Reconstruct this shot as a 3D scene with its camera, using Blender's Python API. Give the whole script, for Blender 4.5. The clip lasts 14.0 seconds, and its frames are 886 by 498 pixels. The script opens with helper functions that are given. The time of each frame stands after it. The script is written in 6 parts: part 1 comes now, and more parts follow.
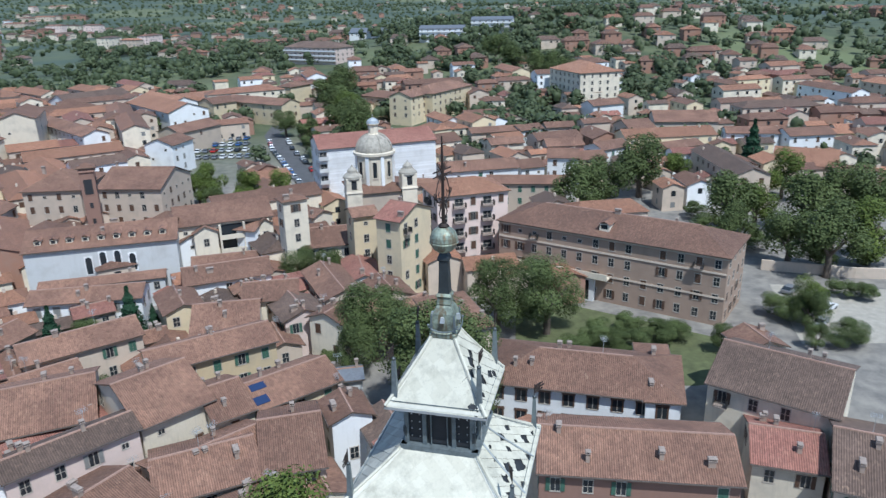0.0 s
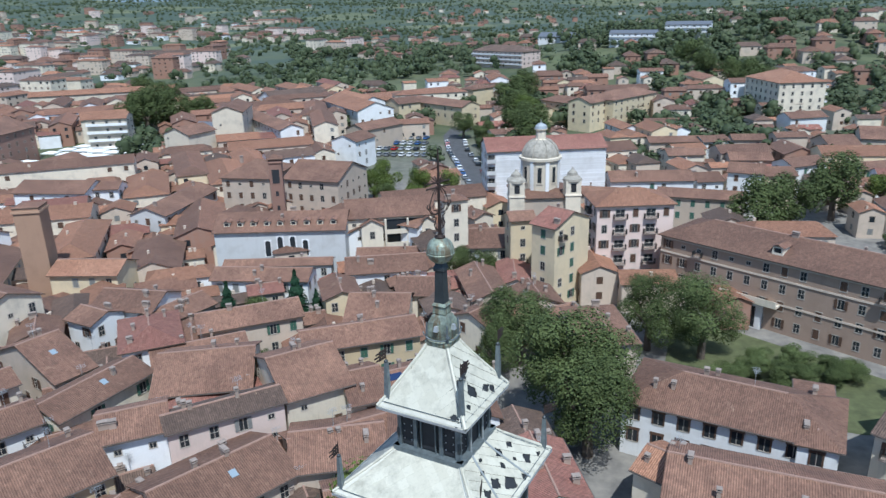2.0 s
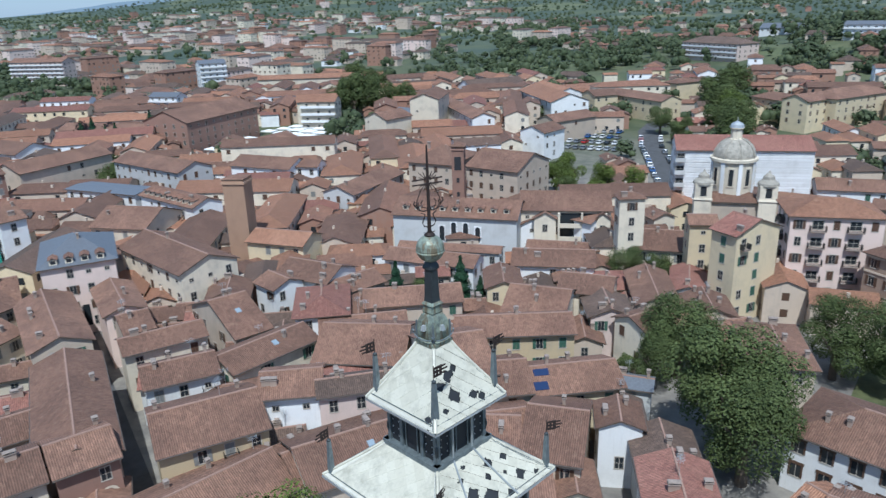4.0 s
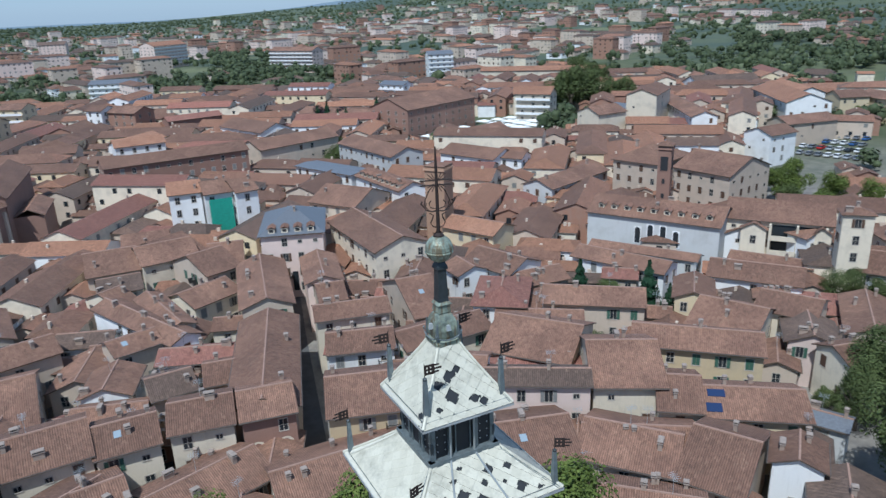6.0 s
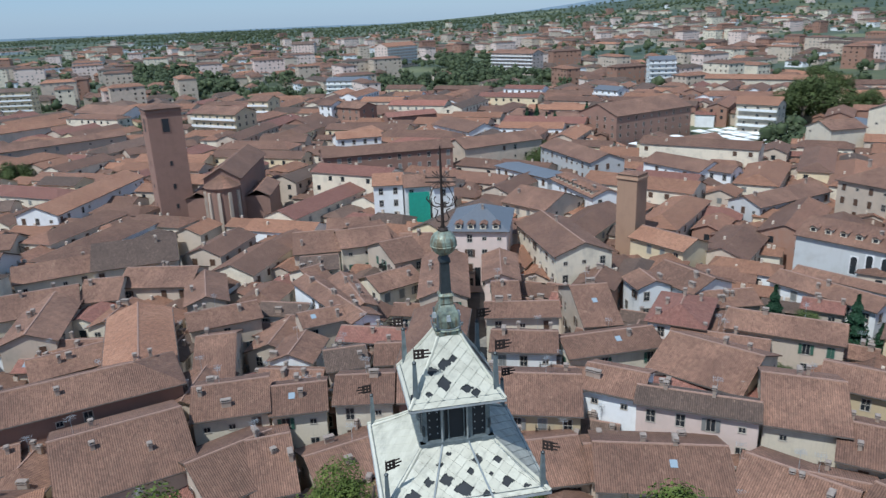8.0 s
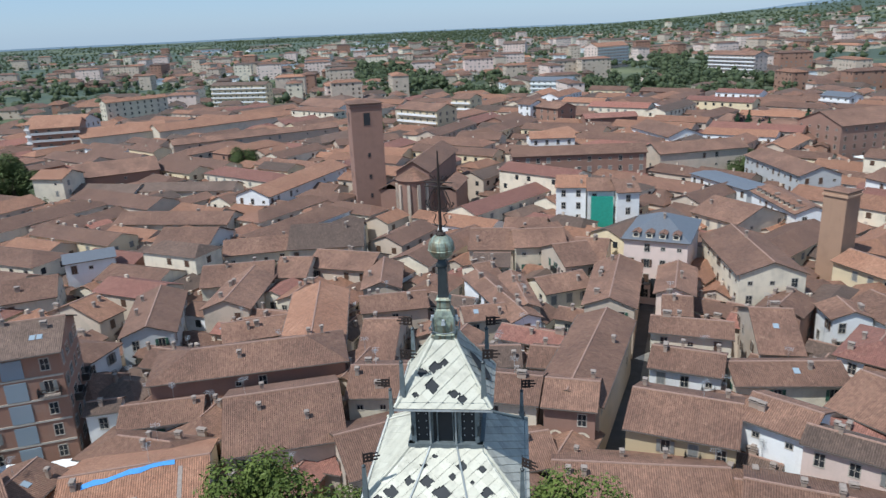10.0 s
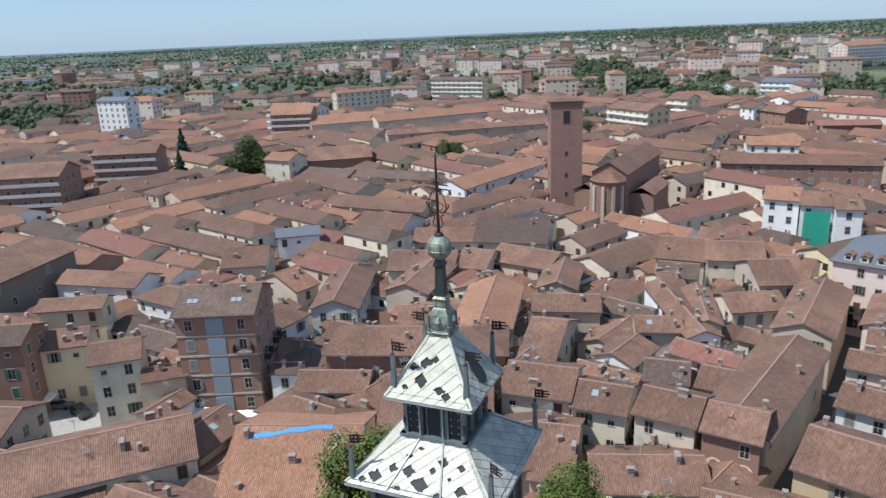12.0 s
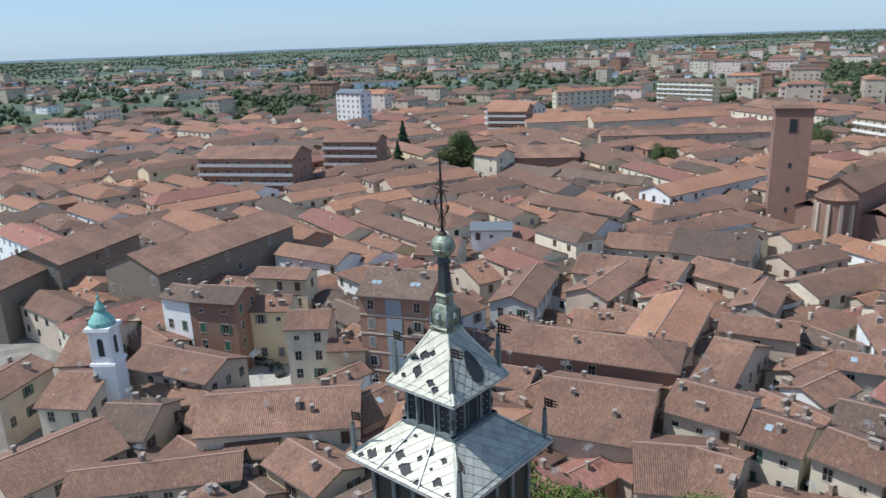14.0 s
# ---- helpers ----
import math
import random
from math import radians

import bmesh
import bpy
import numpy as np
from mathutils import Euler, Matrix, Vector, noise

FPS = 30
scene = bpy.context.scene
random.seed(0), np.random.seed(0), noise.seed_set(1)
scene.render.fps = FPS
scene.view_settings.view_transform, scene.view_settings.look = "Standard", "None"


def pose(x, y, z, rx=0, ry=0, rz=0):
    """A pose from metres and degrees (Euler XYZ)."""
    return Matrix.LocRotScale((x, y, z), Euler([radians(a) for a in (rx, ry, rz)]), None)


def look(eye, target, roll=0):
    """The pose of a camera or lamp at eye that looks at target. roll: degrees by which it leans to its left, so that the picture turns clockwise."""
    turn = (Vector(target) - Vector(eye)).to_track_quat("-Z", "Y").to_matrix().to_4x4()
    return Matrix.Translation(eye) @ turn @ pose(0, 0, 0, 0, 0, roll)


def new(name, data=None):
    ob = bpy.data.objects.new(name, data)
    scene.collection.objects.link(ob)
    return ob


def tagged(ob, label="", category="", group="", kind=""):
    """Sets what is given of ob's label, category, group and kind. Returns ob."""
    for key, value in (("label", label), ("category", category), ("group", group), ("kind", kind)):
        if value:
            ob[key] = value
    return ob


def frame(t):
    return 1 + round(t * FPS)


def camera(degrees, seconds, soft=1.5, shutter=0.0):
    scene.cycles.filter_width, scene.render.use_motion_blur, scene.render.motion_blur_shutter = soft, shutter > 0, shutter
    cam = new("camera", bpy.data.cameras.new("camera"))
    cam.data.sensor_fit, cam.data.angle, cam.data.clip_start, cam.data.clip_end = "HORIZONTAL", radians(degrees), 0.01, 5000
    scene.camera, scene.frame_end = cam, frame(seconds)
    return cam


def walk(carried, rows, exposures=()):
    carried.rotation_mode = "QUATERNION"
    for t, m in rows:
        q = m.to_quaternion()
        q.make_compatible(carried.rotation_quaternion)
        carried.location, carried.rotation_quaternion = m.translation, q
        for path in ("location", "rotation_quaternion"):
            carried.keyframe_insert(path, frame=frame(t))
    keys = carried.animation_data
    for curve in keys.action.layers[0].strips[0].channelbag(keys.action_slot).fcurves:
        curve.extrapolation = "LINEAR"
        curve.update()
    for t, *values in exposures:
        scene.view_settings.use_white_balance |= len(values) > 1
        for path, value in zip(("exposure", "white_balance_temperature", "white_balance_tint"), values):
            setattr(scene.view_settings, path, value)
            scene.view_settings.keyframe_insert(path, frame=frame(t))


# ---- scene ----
cam = camera(63.0, 14.0, 1.4, 0.35)

PATH = [
    (0, (0.522, -15.625, 53.858), (0.456, -13.738, 53.196), -1.3),
    (0.5, (1.533, -15.813, 53.887), (1.339, -13.932, 53.235), -1.3),
    (1, (2.54, -15.721, 53.924), (2.231, -13.852, 53.281), -1.3),
    (1.5, (3.517, -15.535, 53.941), (3.094, -13.687, 53.304), -1.4),
    (2, (4.634, -15.205, 54.014), (4.089, -13.391, 53.373), -1.5),
    (2.5, (5.53, -14.683, 53.965), (4.857, -12.913, 53.32), -1.5),
    (2.7, (5.958, -14.475, 53.914), (5.237, -12.725, 53.268), -1.5),
    (5, (10.394, -11.581, 54.016), (9.143, -10.163, 53.364), -2.2),
    (5.5, (11.194, -10.859, 54.104), (9.833, -9.546, 53.452), -2.3),
    (6, (12.199, -9.967, 54.007), (10.741, -8.762, 53.357), -2.3),
    (6.5, (13.115, -9.183, 54.006), (11.571, -8.091, 53.358), -2.4),
    (7, (13.936, -8.412, 54.004), (12.311, -7.438, 53.364), -2.4),
    (7.5, (14.813, -7.453, 53.96), (13.116, -6.603, 53.331), -2.3),
    (10, (16.857, -1.764, 53.877), (14.96, -1.561, 53.277), -2.5),
    (10.5, (17.071, -0.445, 53.933), (15.163, -0.386, 53.337), -2.5),
    (11, (17.23, 0.831, 53.893), (15.321, 0.745, 53.302), -2.5),
    (11.5, (17.264, 2.157, 53.798), (15.365, 1.933, 53.212), -2.5),
    (12, (17.121, 3.413, 53.891), (15.243, 3.049, 53.306), -2.5),
    (12.5, (16.917, 4.739, 53.853), (15.072, 4.228, 53.275), -2.7),
    (13, (16.774, 6.067, 53.864), (14.972, 5.416, 53.291), -2.6),
    (14, (16.0, 8.698, 53.893), (14.315, 7.782, 53.327), -2.2),
]
walk(cam, [(t, look(eye, target, roll)) for t, eye, target, roll in PATH], [(0, 0.26, 5680, 5), (5, 0.11, 5640, 4), (7.5, 0.05, 5760, 4), (10, 0.23, 6060, 5), (14, 0.36, 6130, 5)])

import collections

# ---- light ----
SUN_DIR = Vector((0.5, -0.87, 1.73)).normalized()
world = bpy.data.worlds.new("world")
scene.world = world
world.use_nodes = True
wn = world.node_tree.nodes
sky = wn.new("ShaderNodeTexSky")
sky.sky_type, sky.sun_disc = "NISHITA", False
sky.sun_elevation = math.asin(SUN_DIR.z)
sky.sun_rotation = math.atan2(SUN_DIR.x, SUN_DIR.y)
sky.air_density, sky.dust_density, sky.ozone_density = 1.0, 0.3, 2.0
tint = wn.new("ShaderNodeMix")
tint.data_type, tint.blend_type = "RGBA", "MULTIPLY"
tint.inputs[0].default_value, tint.inputs[7].default_value = 1.0, (0.87, 0.96, 1.09, 1)
world.node_tree.links.new(sky.outputs[0], tint.inputs[6])
haze = wn.new("ShaderNodeMix")
haze.data_type = "RGBA"
haze.inputs[0].default_value, haze.inputs[7].default_value = 0.6, (3.2, 4.55, 6.7, 1)
world.node_tree.links.new(tint.outputs[2], haze.inputs[6])
world.node_tree.links.new(haze.outputs[2], wn["Background"].inputs[0])
wn["Background"].inputs[1].default_value = 0.098
sun = new("sun", bpy.data.lights.new("sun", "SUN"))
sun.data.energy, sun.data.angle, sun.data.color = 4.3, radians(0.6), (1.0, 0.965, 0.92)
sun.matrix_world = look((0, 0, 80), Vector((0, 0, 80)) - SUN_DIR)


# ---- materials ----
def material(name, rough=0.8, metal=0.0):
    m = bpy.data.materials.new(name)
    m.use_nodes = True
    nt = m.node_tree
    b = nt.nodes["Principled BSDF"]
    b.inputs["Roughness"].default_value, b.inputs["Metallic"].default_value = rough, metal
    return m, nt, b


def nd(nt, kind, **kw):
    n = nt.nodes.new(kind)
    for k, v in kw.items():
        n.inputs[k].default_value = v
    return n


def mix(nt, fac, a, b, blend="MIX"):
    n = nt.nodes.new("ShaderNodeMix")
    n.data_type, n.blend_type = "RGBA", blend
    for sock, v in ((n.inputs[0], fac), (n.inputs[6], a), (n.inputs[7], b)):
        if isinstance(v, (int, float)):
            sock.default_value = v
        elif isinstance(v, tuple):
            sock.default_value = (*v, 1)
        else:
            nt.links.new(v, sock)
    return n.outputs[2]


def ramp(nt, src, lo, hi):
    n = nt.nodes.new("ShaderNodeMapRange")
    n.inputs[1].default_value, n.inputs[2].default_value = lo, hi
    nt.links.new(src, n.inputs[0])
    return n.outputs[0]


def noise_tex(nt, vec, scale, detail=4.0, rough=0.6):
    n = nd(nt, "ShaderNodeTexNoise", Scale=scale, Detail=detail, Roughness=rough)
    if vec is not None:
        nt.links.new(vec, n.inputs["Vector"])
    return n.outputs["Fac"]


def bump(nt, b, height, strength, dist):
    n = nd(nt, "ShaderNodeBump", Strength=strength, Distance=dist)
    nt.links.new(height, n.inputs["Height"])
    nt.links.new(n.outputs[0], b.inputs["Normal"])


def place(nt):
    return nt.nodes.new("ShaderNodeNewGeometry").outputs["Position"]


def plaster(name, col, stain=(0.30, 0.27, 0.23), amount=0.35, rough=0.85):
    """Painted or bare wall: slow patches, streaks and grain, a little different from object to object."""
    m, nt, b = material(name, rough)
    p = place(nt)
    rnd = nt.nodes.new("ShaderNodeObjectInfo").outputs["Random"]
    big, fine = noise_tex(nt, p, 0.35, 5), noise_tex(nt, p, 9.0, 3)
    mp = nd(nt, "ShaderNodeMapping", Scale=(3.0, 3.0, 0.25))
    nt.links.new(p, mp.inputs[0])
    streak = noise_tex(nt, mp.outputs[0], 1.0, 4)
    c = mix(nt, ramp(nt, rnd, 0, 1), tuple(v * 0.86 for v in col), tuple(min(v * 1.08, 0.85) for v in col))
    c = mix(nt, mix(nt, amount, (0, 0, 0), ramp(nt, big, 0.48, 0.75)), c, stain)
    c = mix(nt, mix(nt, amount * 0.7, (0, 0, 0), ramp(nt, streak, 0.55, 0.8)), c, stain)
    c = mix(nt, ramp(nt, fine, 0.3, 0.7), mix(nt, 1.0, c, (0.92, 0.92, 0.92), "MULTIPLY"), c)
    nt.links.new(c, b.inputs["Base Color"])
    bump(nt, b, fine, 0.25, 0.02)
    return m


def roof_tiles(name, dark, lit, pale=(0.42, 0.285, 0.20), period=0.24):
    """Rows of curved clay tiles running down the slope, courses across it, lichen and newer tiles."""
    m, nt, b = material(name, 0.85)
    uv = nt.nodes.new("ShaderNodeUVMap").outputs[0]
    p = place(nt)
    rnd = nt.nodes.new("ShaderNodeObjectInfo").outputs["Random"]
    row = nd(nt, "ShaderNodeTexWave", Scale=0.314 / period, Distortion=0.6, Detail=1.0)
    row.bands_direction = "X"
    course = nd(nt, "ShaderNodeTexWave", Scale=0.314 / 0.42, Distortion=1.2, Detail=2.0)
    course.bands_direction, course.wave_profile = "Y", "SAW"
    for w in (row, course):
        nt.links.new(uv, w.inputs["Vector"])
    big, mid, fine = noise_tex(nt, p, 0.16, 4), noise_tex(nt, p, 1.1, 5), noise_tex(nt, p, 5.5, 3, 0.7)
    cell = nd(nt, "ShaderNodeTexVoronoi", Scale=1.0)
    mp = nd(nt, "ShaderNodeMapping", Scale=(1 / period, 1 / 0.42, 1.0))
    nt.links.new(uv, mp.inputs[0])
    nt.links.new(mp.outputs[0], cell.inputs["Vector"])
    sep = nt.nodes.new("ShaderNodeSeparateColor")
    nt.links.new(cell.outputs["Color"], sep.inputs[0])
    c = mix(nt, ramp(nt, big, 0.35, 0.65), dark, lit)
    isle = nt.nodes.new("ShaderNodeNewGeometry").outputs["Random Per Island"]
    c = mix(nt, ramp(nt, rnd, 0.35, 1.5), c, tuple(v * 0.55 for v in dark))
    c = mix(nt, ramp(nt, isle, 0.45, 1.7), c, tuple(v * 0.6 for v in dark))
    c = mix(nt, ramp(nt, isle, 0.35, -0.55), c, tuple(min(v * k, 0.6) for v, k in zip(lit, (1.45, 1.25, 1.15))))
    c = mix(nt, ramp(nt, mid, 0.50, 0.95), c, tuple(v * 0.6 for v in dark))
    c = mix(nt, ramp(nt, sep.outputs[0], 0.80, 2.4), c, pale)
    patch = nt.nodes.new("ShaderNodeMath")
    patch.operation = "MULTIPLY"
    nt.links.new(ramp(nt, noise_tex(nt, p, 0.22, 2), 0.62, 0.74), patch.inputs[0])
    nt.links.new(ramp(nt, sep.outputs[1], 0.70, 1.25), patch.inputs[1])
    c = mix(nt, patch.outputs[0], c, pale)
    c = mix(nt, ramp(nt, sep.outputs[2], 0.0, 1.0), mix(nt, 1.0, c, (0.80, 0.795, 0.79), "MULTIPLY"), mix(nt, 1.0, c, (1.15, 1.145, 1.14), "MULTIPLY"))
    c = mix(nt, ramp(nt, fine, 0.62, 1.05), c, (0.38, 0.27, 0.19))
    c = mix(nt, ramp(nt, noise_tex(nt, p, 2.7, 3, 0.75), 0.40, 0.10), c, tuple(v * 0.5 for v in dark))
    # Troughs between tile rows multiplied darker, their crease shade in the base colour.
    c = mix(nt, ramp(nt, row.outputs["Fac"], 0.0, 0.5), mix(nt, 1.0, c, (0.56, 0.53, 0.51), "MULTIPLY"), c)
    nt.links.new(c, b.inputs["Base Color"])
    both = nt.nodes.new("ShaderNodeMath")
    both.operation = "MULTIPLY_ADD"
    nt.links.new(course.outputs["Fac"], both.inputs[0])
    both.inputs[1].default_value = 0.35
    nt.links.new(row.outputs["Fac"], both.inputs[2])
    bump(nt, b, both.outputs[0], 0.8, 0.07)
    return m


def plain(name, col, rough=0.6, metal=0.0, var=0.25, scale=3.0):
    m, nt, b = material(name, rough, metal)
    p = place(nt)
    rnd = nt.nodes.new("ShaderNodeObjectInfo").outputs["Random"]
    f = noise_tex(nt, p, scale, 5)
    c = mix(nt, ramp(nt, f, 0.3, 0.7), tuple(v * (1 - var) for v in col), tuple(min(v * (1 + var), 0.9) for v in col))
    c = mix(nt, ramp(nt, rnd, -0.5, 2.0), c, tuple(v * 0.8 for v in col))
    nt.links.new(c, b.inputs["Base Color"])
    return m


def foliage(name, a, b_col):
    m, nt, b = material(name, 0.55)
    g = nt.nodes.new("ShaderNodeNewGeometry")
    rnd = nt.nodes.new("ShaderNodeObjectInfo").outputs["Random"]
    c = mix(nt, g.outputs["Random Per Island"], a, b_col)
    c = mix(nt, ramp(nt, noise_tex(nt, g.outputs["Position"], 0.4, 3), 0.4, 0.7), c, tuple(v * 0.6 for v in a))
    c = mix(nt, ramp(nt, rnd, 0.0, 2.0), c, tuple(v * 0.5 for v in a))
    nt.links.new(c, b.inputs["Base Color"])
    b.inputs["Specular IOR Level"].default_value = 0.12
    return m


WALLS = {
    "white": plaster("white_plaster", (0.82, 0.81, 0.79), amount=0.26),
    "cream": plaster("cream_plaster", (0.70, 0.615, 0.485), amount=0.5),
    "pink": plaster("pink_plaster", (0.70, 0.555, 0.49), amount=0.25),
    "yellow": plaster("yellow_plaster", (0.68, 0.56, 0.37)),
    "ochre": plaster("ochre_plaster", (0.48, 0.38, 0.24)),
    "tan": plaster("tan_plaster", (0.53, 0.43, 0.34), amount=0.5),
    "grey": plaster("grey_plaster", (0.56, 0.56, 0.55)),
    "redwall": plaster("brown_red_brick", (0.305, 0.165, 0.115)),
    "palace": plaster("brown_palace_brick", (0.385, 0.275, 0.205), (0.24, 0.165, 0.12), 0.5),
    "mud": plaster("brown_weathered_render", (0.25, 0.205, 0.16), (0.15, 0.12, 0.09), 0.5),
    "brick": plaster("weathered_brick", (0.285, 0.165, 0.125), (0.18, 0.11, 0.085), 0.45),
    "ochre_brick": plaster("ochre_brick", (0.36, 0.225, 0.15), (0.24, 0.15, 0.10), 0.45),
}
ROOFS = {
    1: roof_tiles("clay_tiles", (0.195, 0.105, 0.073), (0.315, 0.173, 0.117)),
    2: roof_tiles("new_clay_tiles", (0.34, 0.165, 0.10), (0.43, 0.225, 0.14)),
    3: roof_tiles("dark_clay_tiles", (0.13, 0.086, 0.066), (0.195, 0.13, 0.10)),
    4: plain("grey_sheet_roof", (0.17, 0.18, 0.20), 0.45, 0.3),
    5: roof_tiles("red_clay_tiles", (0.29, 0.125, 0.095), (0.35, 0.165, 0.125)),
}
RIDGE = plain("ridge_tiles_mortar", (0.31, 0.195, 0.15), 0.9)
EAVE = plain("eave_timber", (0.10, 0.07, 0.05), 0.8)
GLASS, _nt, _b = material("window_glass", 0.08)
_b.inputs["Base Color"].default_value = (0.025, 0.03, 0.035, 1)
FRAME = plain("window_surround", (0.46, 0.41, 0.35), 0.8)
SHUT = {"brown": plain("brown_shutters", (0.10, 0.055, 0.035), 0.6), "green": plain("green_shutters", (0.05, 0.12, 0.085), 0.6),
        "grey": plain("grey_shutters", (0.22, 0.22, 0.21), 0.6)}
SHAFT = plaster("chimney_plaster", (0.36, 0.27, 0.215), amount=0.5)
CAP = plain("chimney_cap_stone", (0.29, 0.235, 0.20), 0.9)
METAL = plain("zinc_sheet", (0.50, 0.52, 0.53), 0.45, 0.5)
LEAD = plain("dark_lead_sheet", (0.055, 0.065, 0.07), 0.5, 0.5, 0.5, 6.0)
LEAF = foliage("broad_leaves", (0.078, 0.104, 0.036), (0.138, 0.168, 0.064))
LEAF_DARK = foliage("conifer_needles", (0.022, 0.06, 0.03), (0.045, 0.09, 0.05))
LEAF_BRIGHT = foliage("pale_leaves", (0.09, 0.125, 0.028), (0.155, 0.19, 0.048))
BARK = plain("bark", (0.11, 0.085, 0.065), 0.9)


# ---- building kit ----
class Shape:
    """Collects corners and faces for one mesh."""

    def __init__(self):
        self.v, self.f, self.m, self.uv = [], [], [], []

    def face(self, pts, mat=0, uv=None):
        k = len(self.v)
        self.v += [tuple(p) for p in pts]
        self.f.append(tuple(range(k, k + len(pts))))
        self.m.append(mat)
        self.uv.append(uv or [(p[0], p[1]) for p in pts])

    def slope(self, pts, mat=0):
        """A roof plane: u along the eave, v up the slope."""
        a, b, c = Vector(pts[0]), Vector(pts[1]), Vector(pts[2])
        n = (b - a).cross(c - a).normalized()
        u = Vector((-n.y, n.x, 0))
        u = u.normalized() if u.length > 1e-4 else Vector((1, 0, 0))
        w = n.cross(u)
        self.face(pts, mat, [(Vector(p).dot(u), Vector(p).dot(w)) for p in pts])

    def box(self, x0, x1, y0, y1, z0, z1, mat=0, top=None, open_base=False):
        """top: how far the upper edges draw in."""
        t = top or 0.0
        lo = [(x0, y0, z0), (x1, y0, z0), (x1, y1, z0), (x0, y1, z0)]
        hi = [(x0 + t, y0 + t, z1), (x1 - t, y0 + t, z1), (x1 - t, y1 - t, z1), (x0 + t, y1 - t, z1)]
        for i in range(4):
            j = (i + 1) % 4
            self.face([lo[i], lo[j], hi[j], hi[i]], mat)
        self.face(hi, mat)
        if not open_base:
            self.face(lo[::-1], mat)

    def mesh(self, name, mats, smooth=False):
        me = bpy.data.meshes.new(name)
        me.from_pydata(self.v, [], self.f)
        me.polygons.foreach_set("material_index", self.m)
        layer = me.uv_layers.new(name="UVMap")
        layer.data.foreach_set("uv", [c for f in self.uv for q in f for c in q])
        for mt in mats:
            me.materials.append(mt)
        if smooth:
            me.polygons.foreach_set("use_smooth", [True] * len(self.f))
        me.update()
        return me


def part(name, me, parent, m=None, label=""):
    ob = new(name, me)
    ob.parent = parent
    if m is not None:
        ob.matrix_basis = m
    if label:
        ob["label"] = label
    return ob


def smooth01(a, b, x):
    x = min(max((x - a) / (b - a), 0.0), 1.0)
    return x * x * (3 - 2 * x)


def heading(x, y):
    return math.degrees(math.atan2(-x, y))


def height(x, y):
    """The lie of the land: flat town, a near hill, a far chain of hills, a plain."""
    r, a = math.hypot(x, y), heading(x, y)
    s = smooth01(74, 41, a) if a > -120 else 0.0
    h = s * smooth01(700, 4200, r) * (105 + 62 * noise.noise((x / 620, y / 620, 3.1)))
    h += 30 * math.exp(-(((x - 60) / 230) ** 2 + ((y - 640) / 200) ** 2)) + 24 * math.exp(-(((x - 420) / 260) ** 2 + ((y - 720) / 260) ** 2))
    return h + smooth01(260, 900, r) * 5 * noise.noise((x / 240, y / 240, 0.4)) * (0.25 + s)


def window_mesh(kind, colour):
    s = Shape()
    w, h = {"tall": (0.95, 1.55), "small": (0.7, 0.6), "plain": (0.95, 1.5), "shut": (1.0, 1.6), "wide": (1.7, 1.4), "framed": (1.15, 1.6)}[kind]
    if kind == "framed":
        s.box(-w / 2 - 0.3, w / 2 + 0.3, -0.09, 0.0, h / 2, h / 2 + 0.35, 2, 0.03)
        for k in (-1, 1):
            x0, x1 = sorted((k * w / 2, k * (w / 2 + 0.2)))
            s.box(x0, x1, -0.07, 0.0, -h / 2, h / 2, 2)
    s.box(-w / 2 - 0.12, w / 2 + 0.12, -0.05, 0.0, -h / 2 - 0.14, -h / 2, 0)
    s.box(-w / 2 - 0.10, -w / 2, -0.035, 0.0, -h / 2, h / 2, 0)
    s.box(w / 2, w / 2 + 0.10, -0.035, 0.0, -h / 2, h / 2, 0)
    s.box(-w / 2 - 0.10, w / 2 + 0.10, -0.04, 0.0, h / 2, h / 2 + 0.12, 0)
    if kind == "shut":
        for k in (-1, 1):
            s.box(min(0.01 * k, k * w / 2), max(0.01 * k, k * w / 2), -0.045, 0.0, -h / 2, h / 2, 2)
    else:
        s.face([(-w / 2, -0.012, -h / 2), (w / 2, -0.012, -h / 2), (w / 2, -0.012, h / 2), (-w / 2, -0.012, h / 2)], 1)
        s.box(-0.03, 0.03, -0.03, -0.012, -h / 2, h / 2, 0)
        if kind in ("plain", "wide"):
            s.box(-w / 2, w / 2, -0.028, -0.012, -0.03, 0.02, 0)
    if kind == "tall":
        for k in (-1, 1):
            x0, x1 = sorted((k * (w / 2 + 0.06), k * (w + 0.04)))
            s.box(x0, x1, -0.09, -0.045, -h / 2, h / 2, 2)
    return s.mesh("window", [FRAME, GLASS, SHUT[colour]])


WINDOWS = {(k, c): window_mesh(k, c) for k in ("tall", "small", "plain", "shut", "wide", "framed") for c in SHUT}


def chimney_mesh(w, d, h):
    s = Shape()
    s.box(-w / 2, w / 2, -d / 2, d / 2, -0.9, h, 0)
    s.box(-w / 2 - 0.08, w / 2 + 0.08, -d / 2 - 0.08, d / 2 + 0.08, h, h + 0.1, 1)
    for x in (-w / 2 + 0.06, w / 2 - 0.06):
        s.box(x - 0.05, x + 0.05, -d / 2 + 0.02, d / 2 - 0.02, h + 0.1, h + 0.3, 0)
    s.box(-w / 2 - 0.1, w / 2 + 0.1, -d / 2 - 0.1, d / 2 + 0.1, h + 0.3, h + 0.38, 1, 0.05)
    return s.mesh("chimney", [SHAFT, CAP])


